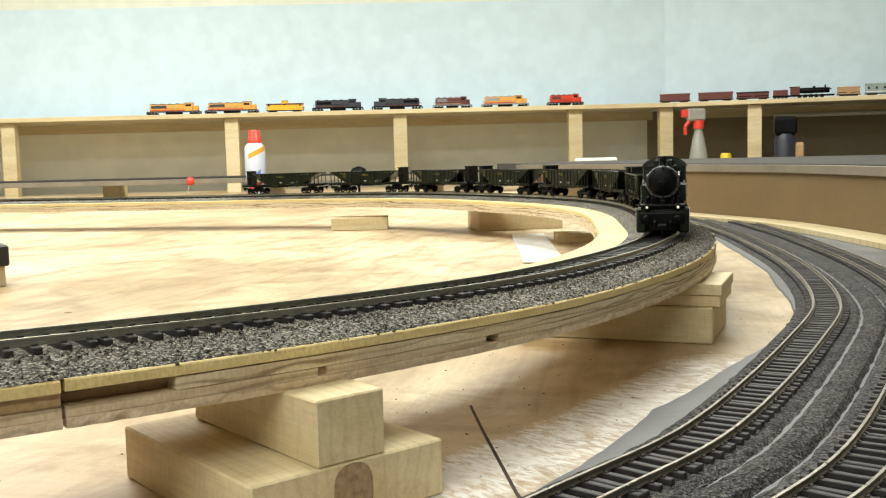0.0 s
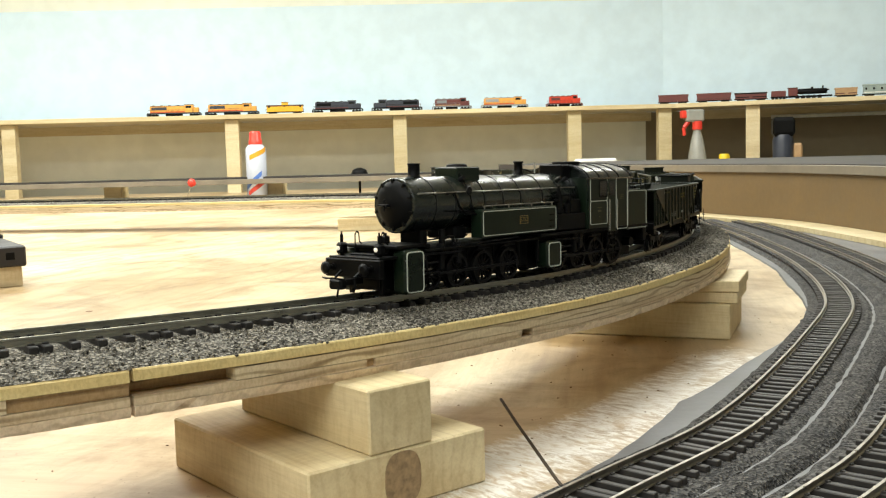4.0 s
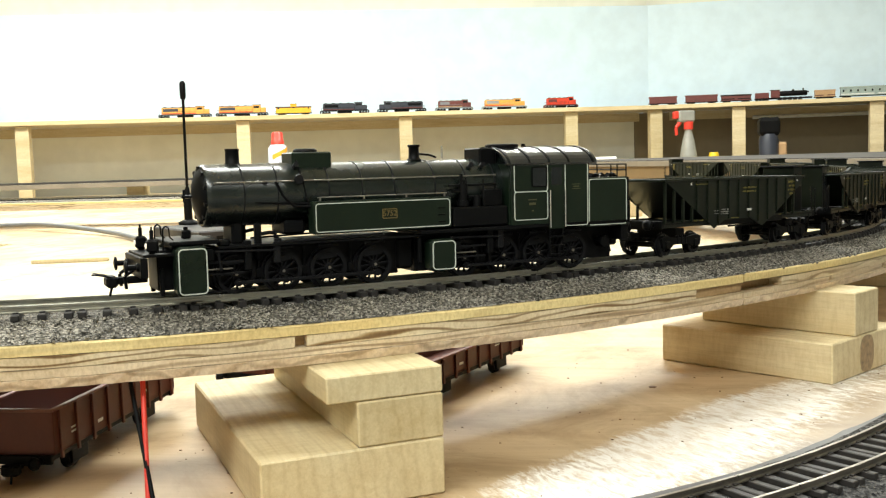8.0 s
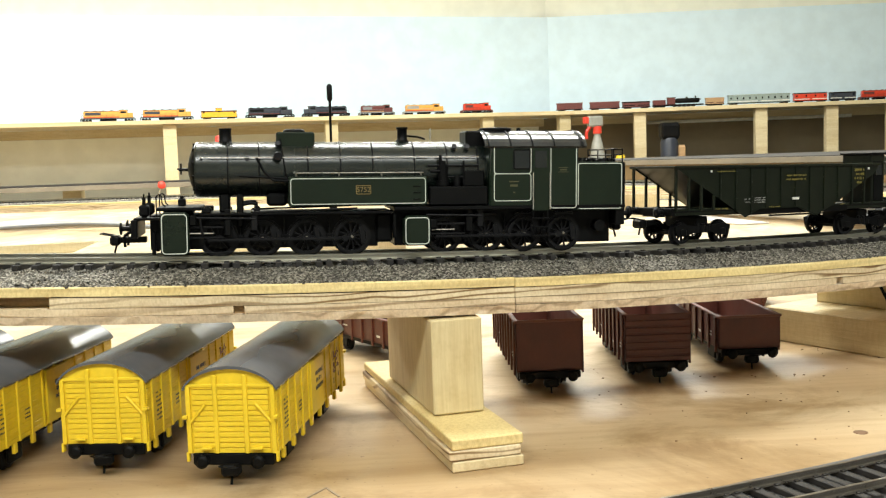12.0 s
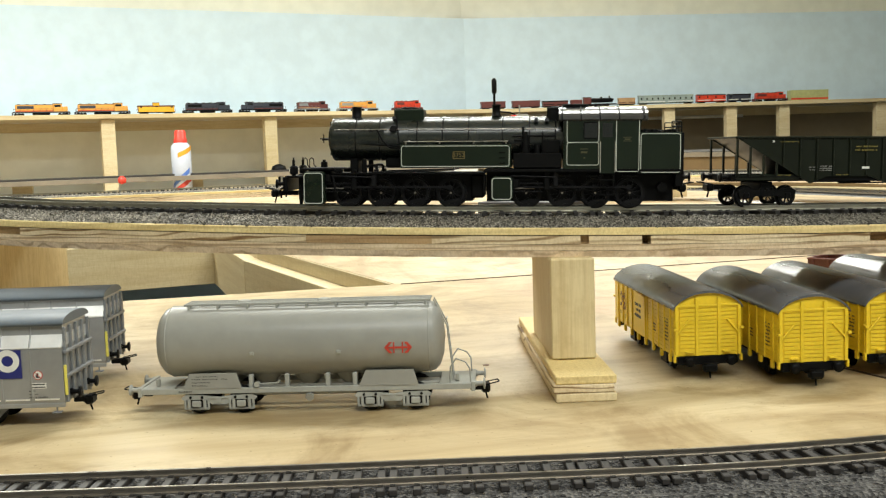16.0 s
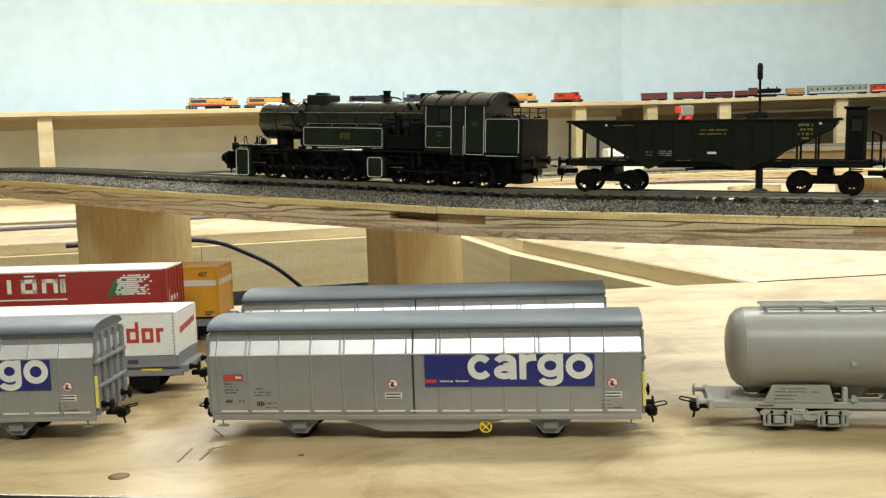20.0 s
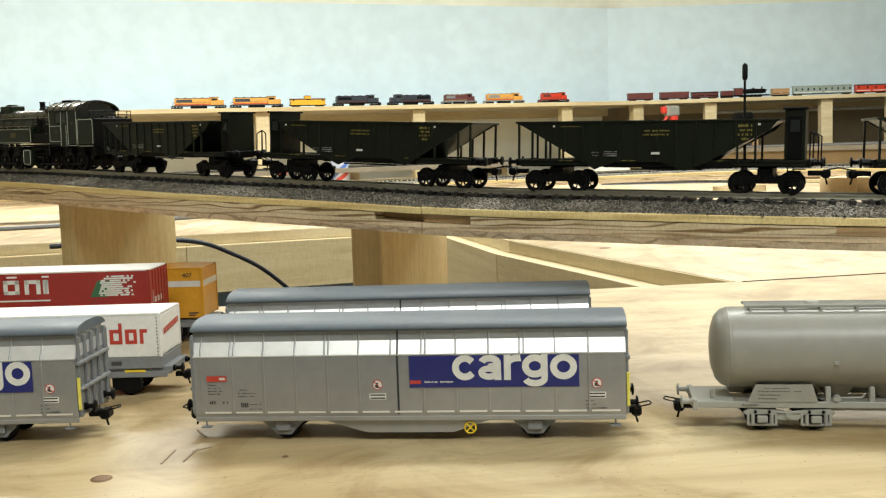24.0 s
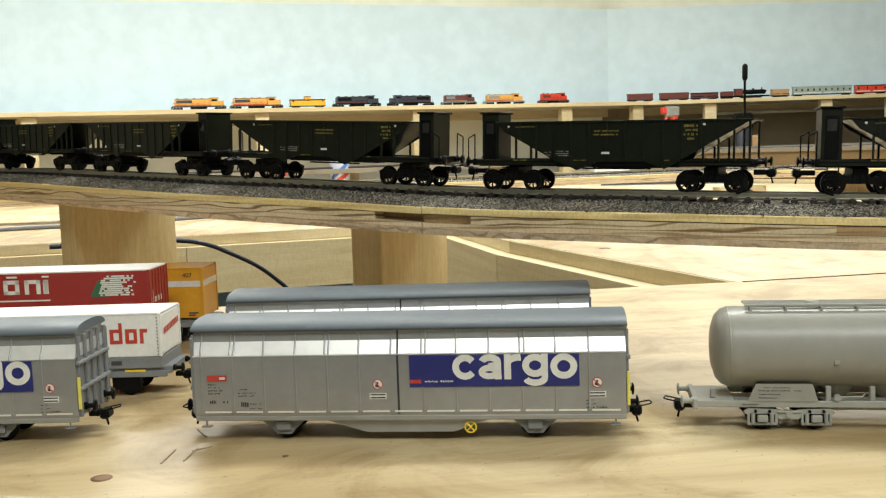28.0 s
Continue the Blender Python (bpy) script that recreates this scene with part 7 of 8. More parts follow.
# ---- stock on the shelf ----
ORANGE = plain("orange_paint", (0.74, 0.36, 0.07), 0.4)
CABOOSE_Y = plain("caboose_yellow", (0.78, 0.42, 0.02), 0.45)
NAVY = plain("blue_black_paint", (0.03, 0.035, 0.05), 0.4)
MAROON = plain("maroon_paint", (0.12, 0.025, 0.02), 0.5)
SCARLET = plain("scarlet_paint", (0.62, 0.05, 0.02), 0.4)
TAN = plain("tan_paint", (0.42, 0.26, 0.13), 0.5)
SILVER_GREEN = plain("grey_green_coach_paint", (0.28, 0.34, 0.32), 0.35)
OCHRE_GREEN = plain("ochre_green_paint", (0.42, 0.44, 0.2), 0.5)


def shelf_pose(M, s, flip=False):
    return M @ Matrix.Translation((s, 0.085, SHELF_Z + 0.0006)) @ Matrix.Rotation(math.pi if flip else 0, 4, "Z")


def trucks(root, half, n=2):
    for e in (-1, 1):
        x = e * (half - 24)
        tr = mbox((x - 15, -11, 3.4), (x + 15, 11, 8), 0.6)
        part("truck", tr, BLACK, root)
        for ax in ((-10, 10) if n == 2 else (-12, 0, 12)):
            w = Mesh()
            for sg in (-1, 1):
                w.tube(V3(x + ax, sg * 8, 5.6), V3(x + ax, sg * 11.4, 5.6), 5.5 * MM, 16)
            part("wheelset", w, BLACK_METAL, root)


def diesel(M, s, length, main, low, stripe, label, flip=False):
    """A road switcher: long hood, cab, walkways and rails."""
    root = thing("diesel_locomotive", shelf_pose(M, s, flip), label, "diesel locomotive", "locomotives on the shelf")
    h = length * 500
    part("walkway", mbox((-h + 3, -16, 12), (h - 3, 16, 15.5), 0.5), low, root)
    part("fuel_tank", mbox((-h * 0.3, -12, 4), (h * 0.3, 12, 12), 1.2), BLACK, root)
    part("long_hood", mbox((-h + 12, -11, 15), (h * 0.42, 11, 40), 1.5), main, root)
    part("cab", mbox((h * 0.42, -15, 15), (h * 0.72, 15, 44), 1.2), main, root)
    part("cab_roof", mbox((h * 0.40, -15.6, 43.6), (h * 0.74, 15.6, 45.4), 0.8), low, root)
    part("short_hood", mbox((h * 0.72, -10, 15), (h - 8, 10, 34), 1.5), main, root)
    part("hood_top", mbox((-h + 14, -8, 40), (h * 0.40, 8, 42.4), 0.8), low, root)
    for k in range(4):
        x = -h + 24 + k * (h * 1.2) / 4
        part("roof_fan", Mesh().tube(V3(x, 0, 42), V3(x, 0, 44.4), 5 * MM, 14), low, root)
    for sd in (-1, 1):
        part("cab_window", mbox((h * 0.46, sd * 14.9, 32), (h * 0.67, sd * 15.3, 40), 0.3), PANE, root)
        part("stripe", mbox((-h + 12, sd * 11, 17), (h * 0.42, sd * 11.25, 20), 0.1), stripe, root)
        part("hood_grille", mbox((-h + 18, sd * 11, 26), (-h * 0.25, sd * 11.3, 37), 0.2), low, root)
        rl = Mesh().wire([V3(-h + 6, sd * 15.4, 26), V3(h * 0.4, sd * 15.4, 26)], 0.4 * MM)
        for k in range(7):
            x = -h + 6 + k * (h * 1.4 - 6) / 6
            rl.wire([V3(x, sd * 15.4, 15), V3(x, sd * 15.4, 26)], 0.35 * MM)
        part("hand_rail", rl, low, root)
    for e in (-1, 1):
        part("pilot", mbox((e * (h - 4), -14, 4), (e * h, 14, 14), 0.6), low, root)
    trucks(root, h, 3)
    return root


def carbody(M, s, length, main, roofm, low, stripe, label, name="wagon", cat="wagon", height=44.0, windows=0, cupola=False):
    """A box-like vehicle with arched roof, trucks and optional windows and lookout."""
    root = thing(name, shelf_pose(M, s), label, cat, "stock on the shelf")
    h = length * 500
    sec = [(-14.5, 10)] + arch(14.5, height - 6, 5) + [(14.5, 10)]
    part("body", Mesh().prism([(y * MM, z * MM) for y, z in sec], (-h + 3) * MM, (h - 3) * MM, "x"), main, root)
    a, b = arch(15.1, height - 5.8, 5.2), arch(15.1, height - 6.8, 5.0)
    part("roof", Mesh().prism([(y * MM, z * MM) for y, z in a + b[::-1]], (-h + 1) * MM, (h - 1) * MM, "x", True), roofm, root)
    part("underframe", mbox((-h, -11, 7), (h, 11, 10.4), 0.4), BLACK, root)
    for sd in (-1, 1):
        part("stripe", mbox((-h + 3, sd * 14.5, 14), (h - 3, sd * 14.8, 17.5), 0.1), stripe, root)
        for k in range(windows):
            x = -h + 12 + k * (2 * h - 24) / max(1, windows - 1)
            part("window", mbox((x - 3, sd * 14.4, 25), (x + 3, sd * 14.8, 33), 0.3), PANE, root)
        part("door", mbox((-6, sd * 14.4, 11), (6, sd * 14.9, height - 8), 0.3), main, root)
    if cupola:
        part("cupola", mbox((-12, -10, height - 3), (12, 10, height + 8), 1.0), main, root)
        part("cupola_roof", mbox((-13, -11, height + 8), (13, 11, height + 9.4), 0.6), roofm, root)
        for e in (-1, 1):
            part("end_railing", Mesh().wire([V3(e * h, -13, 10), V3(e * h, -13, 20), V3(e * h, 13, 20), V3(e * h, 13, 10)], 0.5 * MM), low, root)
    trucks(root, h)
    return root


def steamer(M, s, length, label):
    root = thing("steam_locomotive", shelf_pose(M, s), label, "steam locomotive", "locomotives on the shelf")
    h = length * 500
    part("frame", mbox((-h, -9, 8), (h, 9, 14), 0.5), BLACK, root)
    part("boiler", Mesh().lathe([(9 * MM, (-h * 0.15) * MM), (10.5 * MM, 0), (10 * MM, (h * 0.8) * MM), (8.5 * MM, (h * 0.84) * MM)], V3(0, 0, 29), "x", 24), BLACK, root)
    part("cab", mbox((-h * 0.42, -14.5, 14), (-h * 0.12, 14.5, 42), 1.0), MAROON, root)
    part("cab_roof", mbox((-h * 0.45, -15.4, 42), (-h * 0.1, 15.4, 44), 0.9), BLACK, root)
    part("tender", mbox((-h + 2, -14.5, 13), (-h * 0.5, 14.5, 34), 0.9), MAROON, root)
    part("chimney", Mesh().lathe([(3 * MM, 38 * MM), (2.6 * MM, 46 * MM), (3.4 * MM, 48 * MM)], V3(h * 0.7, 0, 0), "z", 14), BLACK, root)
    part("steam_dome", Mesh().lathe([(5 * MM, 37 * MM), (4.6 * MM, 43 * MM), (2 * MM, 45 * MM)], V3(h * 0.35, 0, 0), "z", 14), BLACK, root)
    part("headlamp", Mesh().tube(V3(h * 0.84, 0, 33), V3(h * 0.9, 0, 33), 2.6 * MM, 14), BLACK_METAL, root)
    for k in range(5):
        w = Mesh()
        for sg in (-1, 1):
            w.tube(V3(h * (0.6 - 0.18 * k), sg * 8, 8), V3(h * (0.6 - 0.18 * k), sg * 11, 8), 7.5 * MM, 18)
        part("wheelset", w, BLACK_METAL, root)
    for k in range(4):
        w = Mesh()
        for sg in (-1, 1):
            w.tube(V3(-h * (0.56 + 0.12 * k), sg * 8, 5.6), V3(-h * (0.56 + 0.12 * k), sg * 11, 5.6), 5.2 * MM, 14)
        part("wheelset", w, BLACK_METAL, root)
    return root


diesel(MA, 2.236, 0.2, ORANGE, NAVY, SCARLET, "orange and dark grey toy diesel locomotive on the shelf")
diesel(MA, 2.452, 0.2, ORANGE, NAVY, SCARLET, "orange and dark grey toy diesel locomotive on the shelf")
carbody(MA, 2.65, 0.14, CABOOSE_Y, BROWN, BLACK, CABOOSE_Y, "yellow toy caboose with a lookout on the shelf", "caboose", "caboose", 36, 3, True)
diesel(MA, 2.848, 0.192, NAVY, BLACK, MAROON, "blue-black toy diesel locomotive on the shelf")
diesel(MA, 3.072, 0.192, NAVY, BLACK, MAROON, "blue-black toy diesel locomotive on the shelf", True)
diesel(MA, 3.28, 0.15, MAROON, GREY_PLASTIC, TAN, "brown and grey toy switcher on the shelf")
diesel(MA, 3.481, 0.18, ORANGE, SILVER, SCARLET, "orange, red and silver toy diesel on the shelf")
diesel(MA, 3.71, 0.138, SCARLET, MAROON, SCARLET, "small scarlet toy switcher on the shelf")
carbody(MB, -0.012, 0.115, MAROON, MAROON, BLACK, MAROON, "red-brown toy box wagon on the shelf", "box_wagon", "box wagon", 38)
carbody(MB, 0.138, 0.13, MAROON, MAROON, BLACK, BROWN, "red-brown toy box wagon on the shelf", "box_wagon", "box wagon", 38)
carbody(MB, 0.272, 0.12, MAROON, BLACK, BLACK, BLACK, "dark toy wagon behind a steam engine on the shelf", "box_wagon", "box wagon", 34)
steamer(MB, 0.45, 0.215, "black toy steam locomotive with tender on the shelf")
carbody(MB, 0.605, 0.08, TAN, TAN, BLACK, BROWN, "small tan toy wagon on the shelf", "box_wagon", "box wagon", 38)
carbody(MB, 0.79, 0.26, SILVER_GREEN, SILVER_GREEN, BLACK, WHITE_INK, "long grey-green toy coach with a row of windows", "coach", "coach", 46, 10)
carbody(MB, 1.005, 0.14, SCARLET, NAVY, BLACK, WHITE_INK, "red and white toy electric locomotive on the shelf", "electric_locomotive", "locomotive", 44, 4)
carbody(MB, 1.14, 0.11, NAVY, BLACK, BLACK, WHITE_INK, "dark blue and white toy wagon on the shelf", "wagon", "wagon", 42, 3)
diesel(MB, 1.29, 0.165, SCARLET, MAROON, SCARLET, "scarlet toy diesel locomotive on the shelf")
part("stripe", mbox((-90, -20, 6), (90, -19.6, 14), 0.1), SCARLET, tagged(solid("toy_box", mbox((-92, -19.5, 0), (92, 20, 50), 0.6), OCHRE_GREEN, shelf_pose(MB, 1.475), "ochre-green toy packing box with a red band", "box", kind=""), kind=""))

# ---- raised line and blocks before the back shelf ----
LINE_BROWN = plain("grey_brown_board", (0.2, 0.17, 0.125), 0.7, var=0.2, scale=12.0)
DARK_TOP = plain("dark_grey_board", (0.04, 0.035, 0.03), 0.9, var=0.2, scale=12.0)
HARDBOARD = plain("brown_hardboard", (0.165, 0.105, 0.042), 0.6, var=0.12, scale=20.0)
back_line = thing("back_line_board", Matrix(), "narrow board with a dark line in front of the back shelf", "raised board", kind="structure")
board_between("line_board", (-2.6, 3.12), (1.2, 3.42), 0.044, 0.0595, 0.09, LINE_BROWN, back_line)
board_between("line_bed", (-2.6, 3.125), (1.2, 3.425), 0.0597, 0.066, 0.075, DARK_TOP, back_line)
for x in (-1.75, -1.1, -0.44, 0.1, 0.62):
    oriented("line_block", x, 3.165 + 0.079 * (x + 2.6) - 0.02, 4.5, 0.06, 0.06, 0.0, 0.0438, PINE_FAR, back_line)

# raised side platform behind a hardboard fascia
FASCIA = [(0.98, 2.55), (1.2, 2.22), (1.345, 1.95), (1.46, 1.73), (1.53, 1.45), (1.575, 1.15), (1.6, 0.85)]
FL, _ = course([(x, y, 0.0) for x, y in FASCIA])
solid("fascia", sweep(FL, [(0.0, 0.0), (0.0, 0.077), (0.004, 0.077), (0.004, 0.0)], step=4), HARDBOARD, None, "bent brown hardboard fascia behind the lower tracks", "fascia")
solid("fascia_lip", sweep(FL, [(-0.006, 0.0775), (-0.006, 0.0885), (0.02, 0.0885), (0.02, 0.0775)], step=4), LINE_BROWN, None, "thin brown lip along the platform edge", "trim")
solid("fascia_foot", sweep(FL, [(-0.05, 0.0016), (-0.05, 0.008), (-0.001, 0.008), (-0.001, 0.0016)], step=4), PINE_FAR, None, "thin pine strip at the fascia's foot", "trim")
top = [(FL[i][0] + 0.016, FL[i][1] + 0.006) for i in range(0, len(FL), 12)]
poly = top + [(2.5, 0.85), (2.45, 2.05), (1.8, 2.75), (1.15, 2.95), (0.9, 2.8)]
solid("side_platform", Mesh().prism(poly, 0.075, 0.09, "z"), DARK_TOP, None, "dark-topped raised platform before the side shelf", "platform")

# ---- loose things ----
CAN_WHITE = plain("white_can_paint", (0.6, 0.66, 0.8), 0.25, var=0.03)
CAN_RED = plain("red_cap_plastic", (0.7, 0.05, 0.03), 0.35)
CAN_BLUE = plain("can_blue_print", (0.1, 0.2, 0.55), 0.3)
PAPER = plain("pale_paper", (0.75, 0.75, 0.7), 0.6)


def aerosol(x, y):
    root = thing("aerosol_can", Matrix.Translation((x, y, 0)), "white and blue aerosol can with a red cap", "spray can")
    part("can_body", Mesh().lathe([(29 * MM, 0), (32.5 * MM, 2 * MM), (32.5 * MM, 150 * MM), (31 * MM, 157 * MM), (24 * MM, 166 * MM), (19 * MM, 170 * MM)], (0, 0, 0), "z", 36), CAN_WHITE, root)
    part("cap", Mesh().lathe([(22 * MM, 168 * MM), (22 * MM, 180 * MM), (19 * MM, 184 * MM), (19 * MM, 204 * MM), (15 * MM, 210 * MM)], (0, 0, 0), "z", 28), CAN_RED, root)
    for r0, z0, z1, mat, nm in ((-2.6, 18, 70, CAN_BLUE, "blue_band"), (-2.2, 4, 46, RED_INK, "red_band"), (-1.9, 118, 146, ORANGE_BOX, "orange_band")):
        m, n = Mesh(), 12
        v = []
        for k in range(n + 1):
            a = r0 + 1.9 * k / n
            for dz in (0, 1):
                z = z0 + (z1 - z0) * k / n + (16 if dz else 0)
                v.append((32.7 * MM * math.cos(a), 32.7 * MM * math.sin(a), z * MM))
        m.add(v, [(2 * k, 2 * k + 2, 2 * k + 3, 2 * k + 1) for k in range(n)])
        part(nm, m, mat, root)
    return root


aerosol(0.0655, 3.28)


def antenna_box():
    a = radians(42)
    mid = Vector((0.596 + 0.0265 * math.cos(a) - 0.07 * math.sin(a), 1.061 + 0.0265 * math.sin(a) + 0.07 * math.cos(a), 0))
    root = thing("radio_receiver", Matrix.Translation(mid) @ Matrix.Rotation(a, 4, "Z"), "flat black radio box with two sockets on a wood block", "radio receiver")
    part("case", mbox((-26.5, -70, 20), (26.5, 70, 40), 1.5), CASE_BLACK, root)
    for x in (-3, 12):
        part("socket", mbox((x - 4, -70.4, 27), (x + 4, -69.5, 34), 0.4), BLACK, root)
    return root


PALE_PLY = wood("pale_plywood", (0.76, 0.66, 0.47), (0.7, 0.59, 0.41), (1, 6, 6), ring=0.1, rnd=0.05)
CASE_BLACK = plain("matt_black_case", (0.02, 0.018, 0.02), 0.5, var=0.15)
ANT = antenna_box()
tagged(oriented("pine_offcut", *ANT.matrix_basis.translation[:2], 42, 0.046, 0.128, 0.0, 0.0199, PALE_PLY), "pale plywood block under the radio box", "offcut", "pine offcuts")
rod = thing("rod_aerial", look((0.5366, 1.1885, 0.0402), (0.5384, 1.1872, 0.2167)) @ Matrix.Rotation(math.pi, 4, "X"), "slim black rod aerial with a thick tip", "aerial")
part("foot_plate", Mesh().lathe([(12 * MM, 0), (12 * MM, 3 * MM), (6 * MM, 6 * MM)], (0, 0, 0), "z", 20), BLACK, rod)
part("rod_base", Mesh().lathe([(5 * MM, 5 * MM), (5 * MM, 30 * MM), (2.5 * MM, 45 * MM)], (0, 0, 0), "z", 16), BLACK, rod)
part("rod", Mesh().tube((0, 0, 0.04), (0, 0, 0.165), 1.7 * MM, 10), BLACK, rod)
part("rod_tip", Mesh().lathe([(2.6 * MM, 150 * MM), (3.6 * MM, 153 * MM), (3.6 * MM, 169 * MM), (1.5 * MM, 172 * MM)], (0, 0, 0), "z", 14), BLACK, rod)

ball = thing("black_ball_ornament", Matrix.Translation((0.39, 3.335, 0)), "round black ball ornament on a stalk before the shelf", "ornament")
part("stalk", Mesh().tube((0, 0, 0), (0, 0, 0.05), 4 * MM, 10), BLACK, ball)
part("ball", Mesh().lathe([(4 * MM, 44 * MM), (22 * MM, 54 * MM), (27 * MM, 66 * MM), (22 * MM, 79 * MM), (6 * MM, 86 * MM)], (0, 0, 0), "z", 24), BLACK, ball)
pin = thing("red_pin", Matrix.Translation((-0.1216, 3.25, 0)), "red ball-headed pin leaning before the shelf", "pin")
part("needle", Mesh().tube((-0.025, -0.04, 0), (0, -0.05, 0.05), 1.2 * MM, 8), STEEL, pin)
part("head", Mesh().lathe([(2 * MM, 40 * MM), (11 * MM, 44 * MM), (13.5 * MM, 53 * MM), (10 * MM, 62 * MM), (3 * MM, 66 * MM)], (0, -0.05, 0), "z", 20), CAN_RED, pin)


# milky plastic dimmed: the shade under the shelf is put into its colour
BOTTLE = plain("shade_dimmed_plastic", (0.3, 0.3, 0.27), 0.2, var=0.08)


def spray_bottle(x, y, z, liquid, label):
    root = thing("spray_bottle", Matrix.Translation((x, y, z)) @ Matrix.Rotation(radians(200), 4, "Z") @ Matrix.Diagonal((1.3, 1.3, 1.72, 1)), label, "spray bottle")
    part("bottle", Mesh().lathe([(22 * MM, 0), (25 * MM, 4 * MM), (25 * MM, 50 * MM), (17 * MM, 85 * MM), (10 * MM, 105 * MM), (10 * MM, 112 * MM)], (0, 0, 0), "z", 24), liquid, root)
    part("neck_ring", Mesh().tube((0, 0, 0.108), (0, 0, 0.125), 14 * MM, 18), CAN_RED, root)
    part("trigger_head", mbox((-18, -11, 124), (34, 11, 150), 4), BOTTLE, root)
    part("trigger", Mesh().wire([V3(24, 0, 126), V3(40, 0, 112), V3(38, 0, 96)], 5 * MM, 8), CAN_RED, root)
    part("nozzle", mbox((34, -9, 132), (48, 9, 148), 2), CAN_RED, root)
    return root


spray_bottle(1.49, 3.97, 0.001, BOTTLE, "clear spray bottle with a red and white trigger")
jar = solid("paint_jar", Mesh().lathe([(20 * MM, 0), (20 * MM, 28 * MM), (16 * MM, 32 * MM)], (0, 0, 0), "z", 20), YEL, Matrix.Translation((1.585, 3.97, 0.001)) @ Matrix.Diagonal((1, 1, 3, 1)), "tall yellow jar standing under the shelf", "jar", kind="")
jar["kind"] = "thing"
speaker = thing("dark_canister", Matrix.Translation((1.785, 3.95, 0.001)) @ Matrix.Diagonal((1, 1, 1.72, 1)), "dark canister with a black hood and tan pad", "canister")
part("canister", Mesh().lathe([(34 * MM, 0), (36 * MM, 80 * MM), (30 * MM, 92 * MM)], (0, 0, 0), "z", 24), NAVY, speaker)
part("hood", mbox((-38, -30, 88), (38, 30, 128), 8), BLACK, speaker)
part("pad", mbox((34, -20, 0), (64, 20, 74), 5), TAN, speaker)
tagged(solid("white_box", mbox((-72, -40, 0), (72, 40, 92), 5), PAPER, Matrix.Translation((1.13, 3.72, 0.001)), "white cardboard box standing before the shelf", "box"), kind="thing")
# added white bar: paints in the bright line of light below the shelf
shelf_bar = tagged(solid("light_line_bar", Mesh().tube((0.35, 0.3, 0.235), (1.25, 0.3, 0.235), 0.008, 12), PAPER, MB, "white bar painting in the bright line of light under the side shelf", "tube"), kind="thing")

# offcuts and a metal ruler inside the loop
for x, y, d, sx, sy, h, lab in ((1.05, 1.78, 20, 0.13, 0.09, 0.03, "pine offcut lying inside the loop"), (1.16, 1.53, 10, 0.06, 0.04, 0.012, "small pine offcut inside the loop"), (0.8, 1.79, 12, 0.09, 0.05, 0.02, "thin pine wedge under the deck")):
    tagged(oriented("pine_offcut", x, y, d, sx, sy, 0.0, h, PINE, None, lab), lab, "offcut", "pine offcuts")
tagged(oriented("steel_ruler", 1.11, 1.45, 98, 0.36, 0.045, 0.0005, 0.0025, SILVER_HI, None, "bare steel ruler lying inside the loop"), "bare steel ruler lying inside the loop", "ruler")
tagged(oriented("long_stick", 0.4, 1.155, 12, 0.09, 0.006, 0.0, 0.005, PINE, None, ""), "thin pine stick lying on the table", "stick")


def cable(name, pts, r, mat, label):
    line, _ = course(pts, 0.006)
    m = Mesh()
    for a, b in zip(line, line[1:]):
        m.tube(a, b, r, 8)
    return tagged(solid(name, m, mat, None, label, "cable"), kind="thing")


cable("aerial_cable", [(0.47, 1.285, 0.02), (0.43, 1.33, 0.008), (0.28, 1.55, 0.006), (0.1, 1.7, 0.012), (-0.05, 1.78, 0.01), (-0.4, 1.7, 0.004), (-0.9, 1.6, 0.003)], 0.004, GREY_PLASTIC, "dark grey cable running to the radio box")
cable("red_wire", [(0.8437, 0.3275, 0.046), (0.8441, 0.3256, 0.0396), (0.8452, 0.322, 0.0312), (0.8465, 0.318, 0.022), (0.8482, 0.3145, 0.0139), (0.8504, 0.311, 0.0059), (0.852, 0.3086, 0.0), (0.8521, 0.3085, -0.01)], 0.0009, CAN_RED, "thin red feed wire going through the table")
cable("black_wire", [(0.8392, 0.327, 0.046), (0.8403, 0.3251, 0.0389), (0.843, 0.3224, 0.0323), (0.846, 0.3195, 0.0255), (0.8494, 0.3166, 0.0185), (0.8527, 0.3137, 0.0118), (0.8539, 0.3115, 0.0068), (0.8539, 0.3088, 0.0), (0.8539, 0.3085, -0.01)], 0.0008, BLACK, "thin black feed wire going through the table")
cable("dark_cable", [(-0.3, 0.93, 0.03), (-0.2, 0.96, 0.03), (-0.159, 0.985, 0.0238), (-0.137, 1.04, 0.006), (-0.11, 1.09, -0.014), (-0.085, 1.16, -0.045), (-0.05, 1.23, -0.09)], 0.0026, NAVY, "dark cable hanging into the table opening")


# ---- marks on the table ----
def stroke(name, pts, w, mat, label, z=0.0006):
    m = Mesh()
    for a, b in zip(pts, pts[1:]):
        d = Vector((b[0] - a[0], b[1] - a[1], 0)).normalized()
        n = Vector((-d.y, d.x, 0)) * w / 2
        A, B = Vector((*a, z)), Vector((*b, z))
        m.add([A - n, A + n, B + n, B - n, A - n + Vector((0, 0, -z)), A + n + Vector((0, 0, -z)), B + n + Vector((0, 0, -z)), B - n + Vector((0, 0, -z))], [(0, 1, 2, 3), (0, 4, 5, 1), (2, 6, 7, 3), (1, 5, 6, 2), (3, 7, 4, 0)])
    return solid(name, m, mat, None, label, "mark")


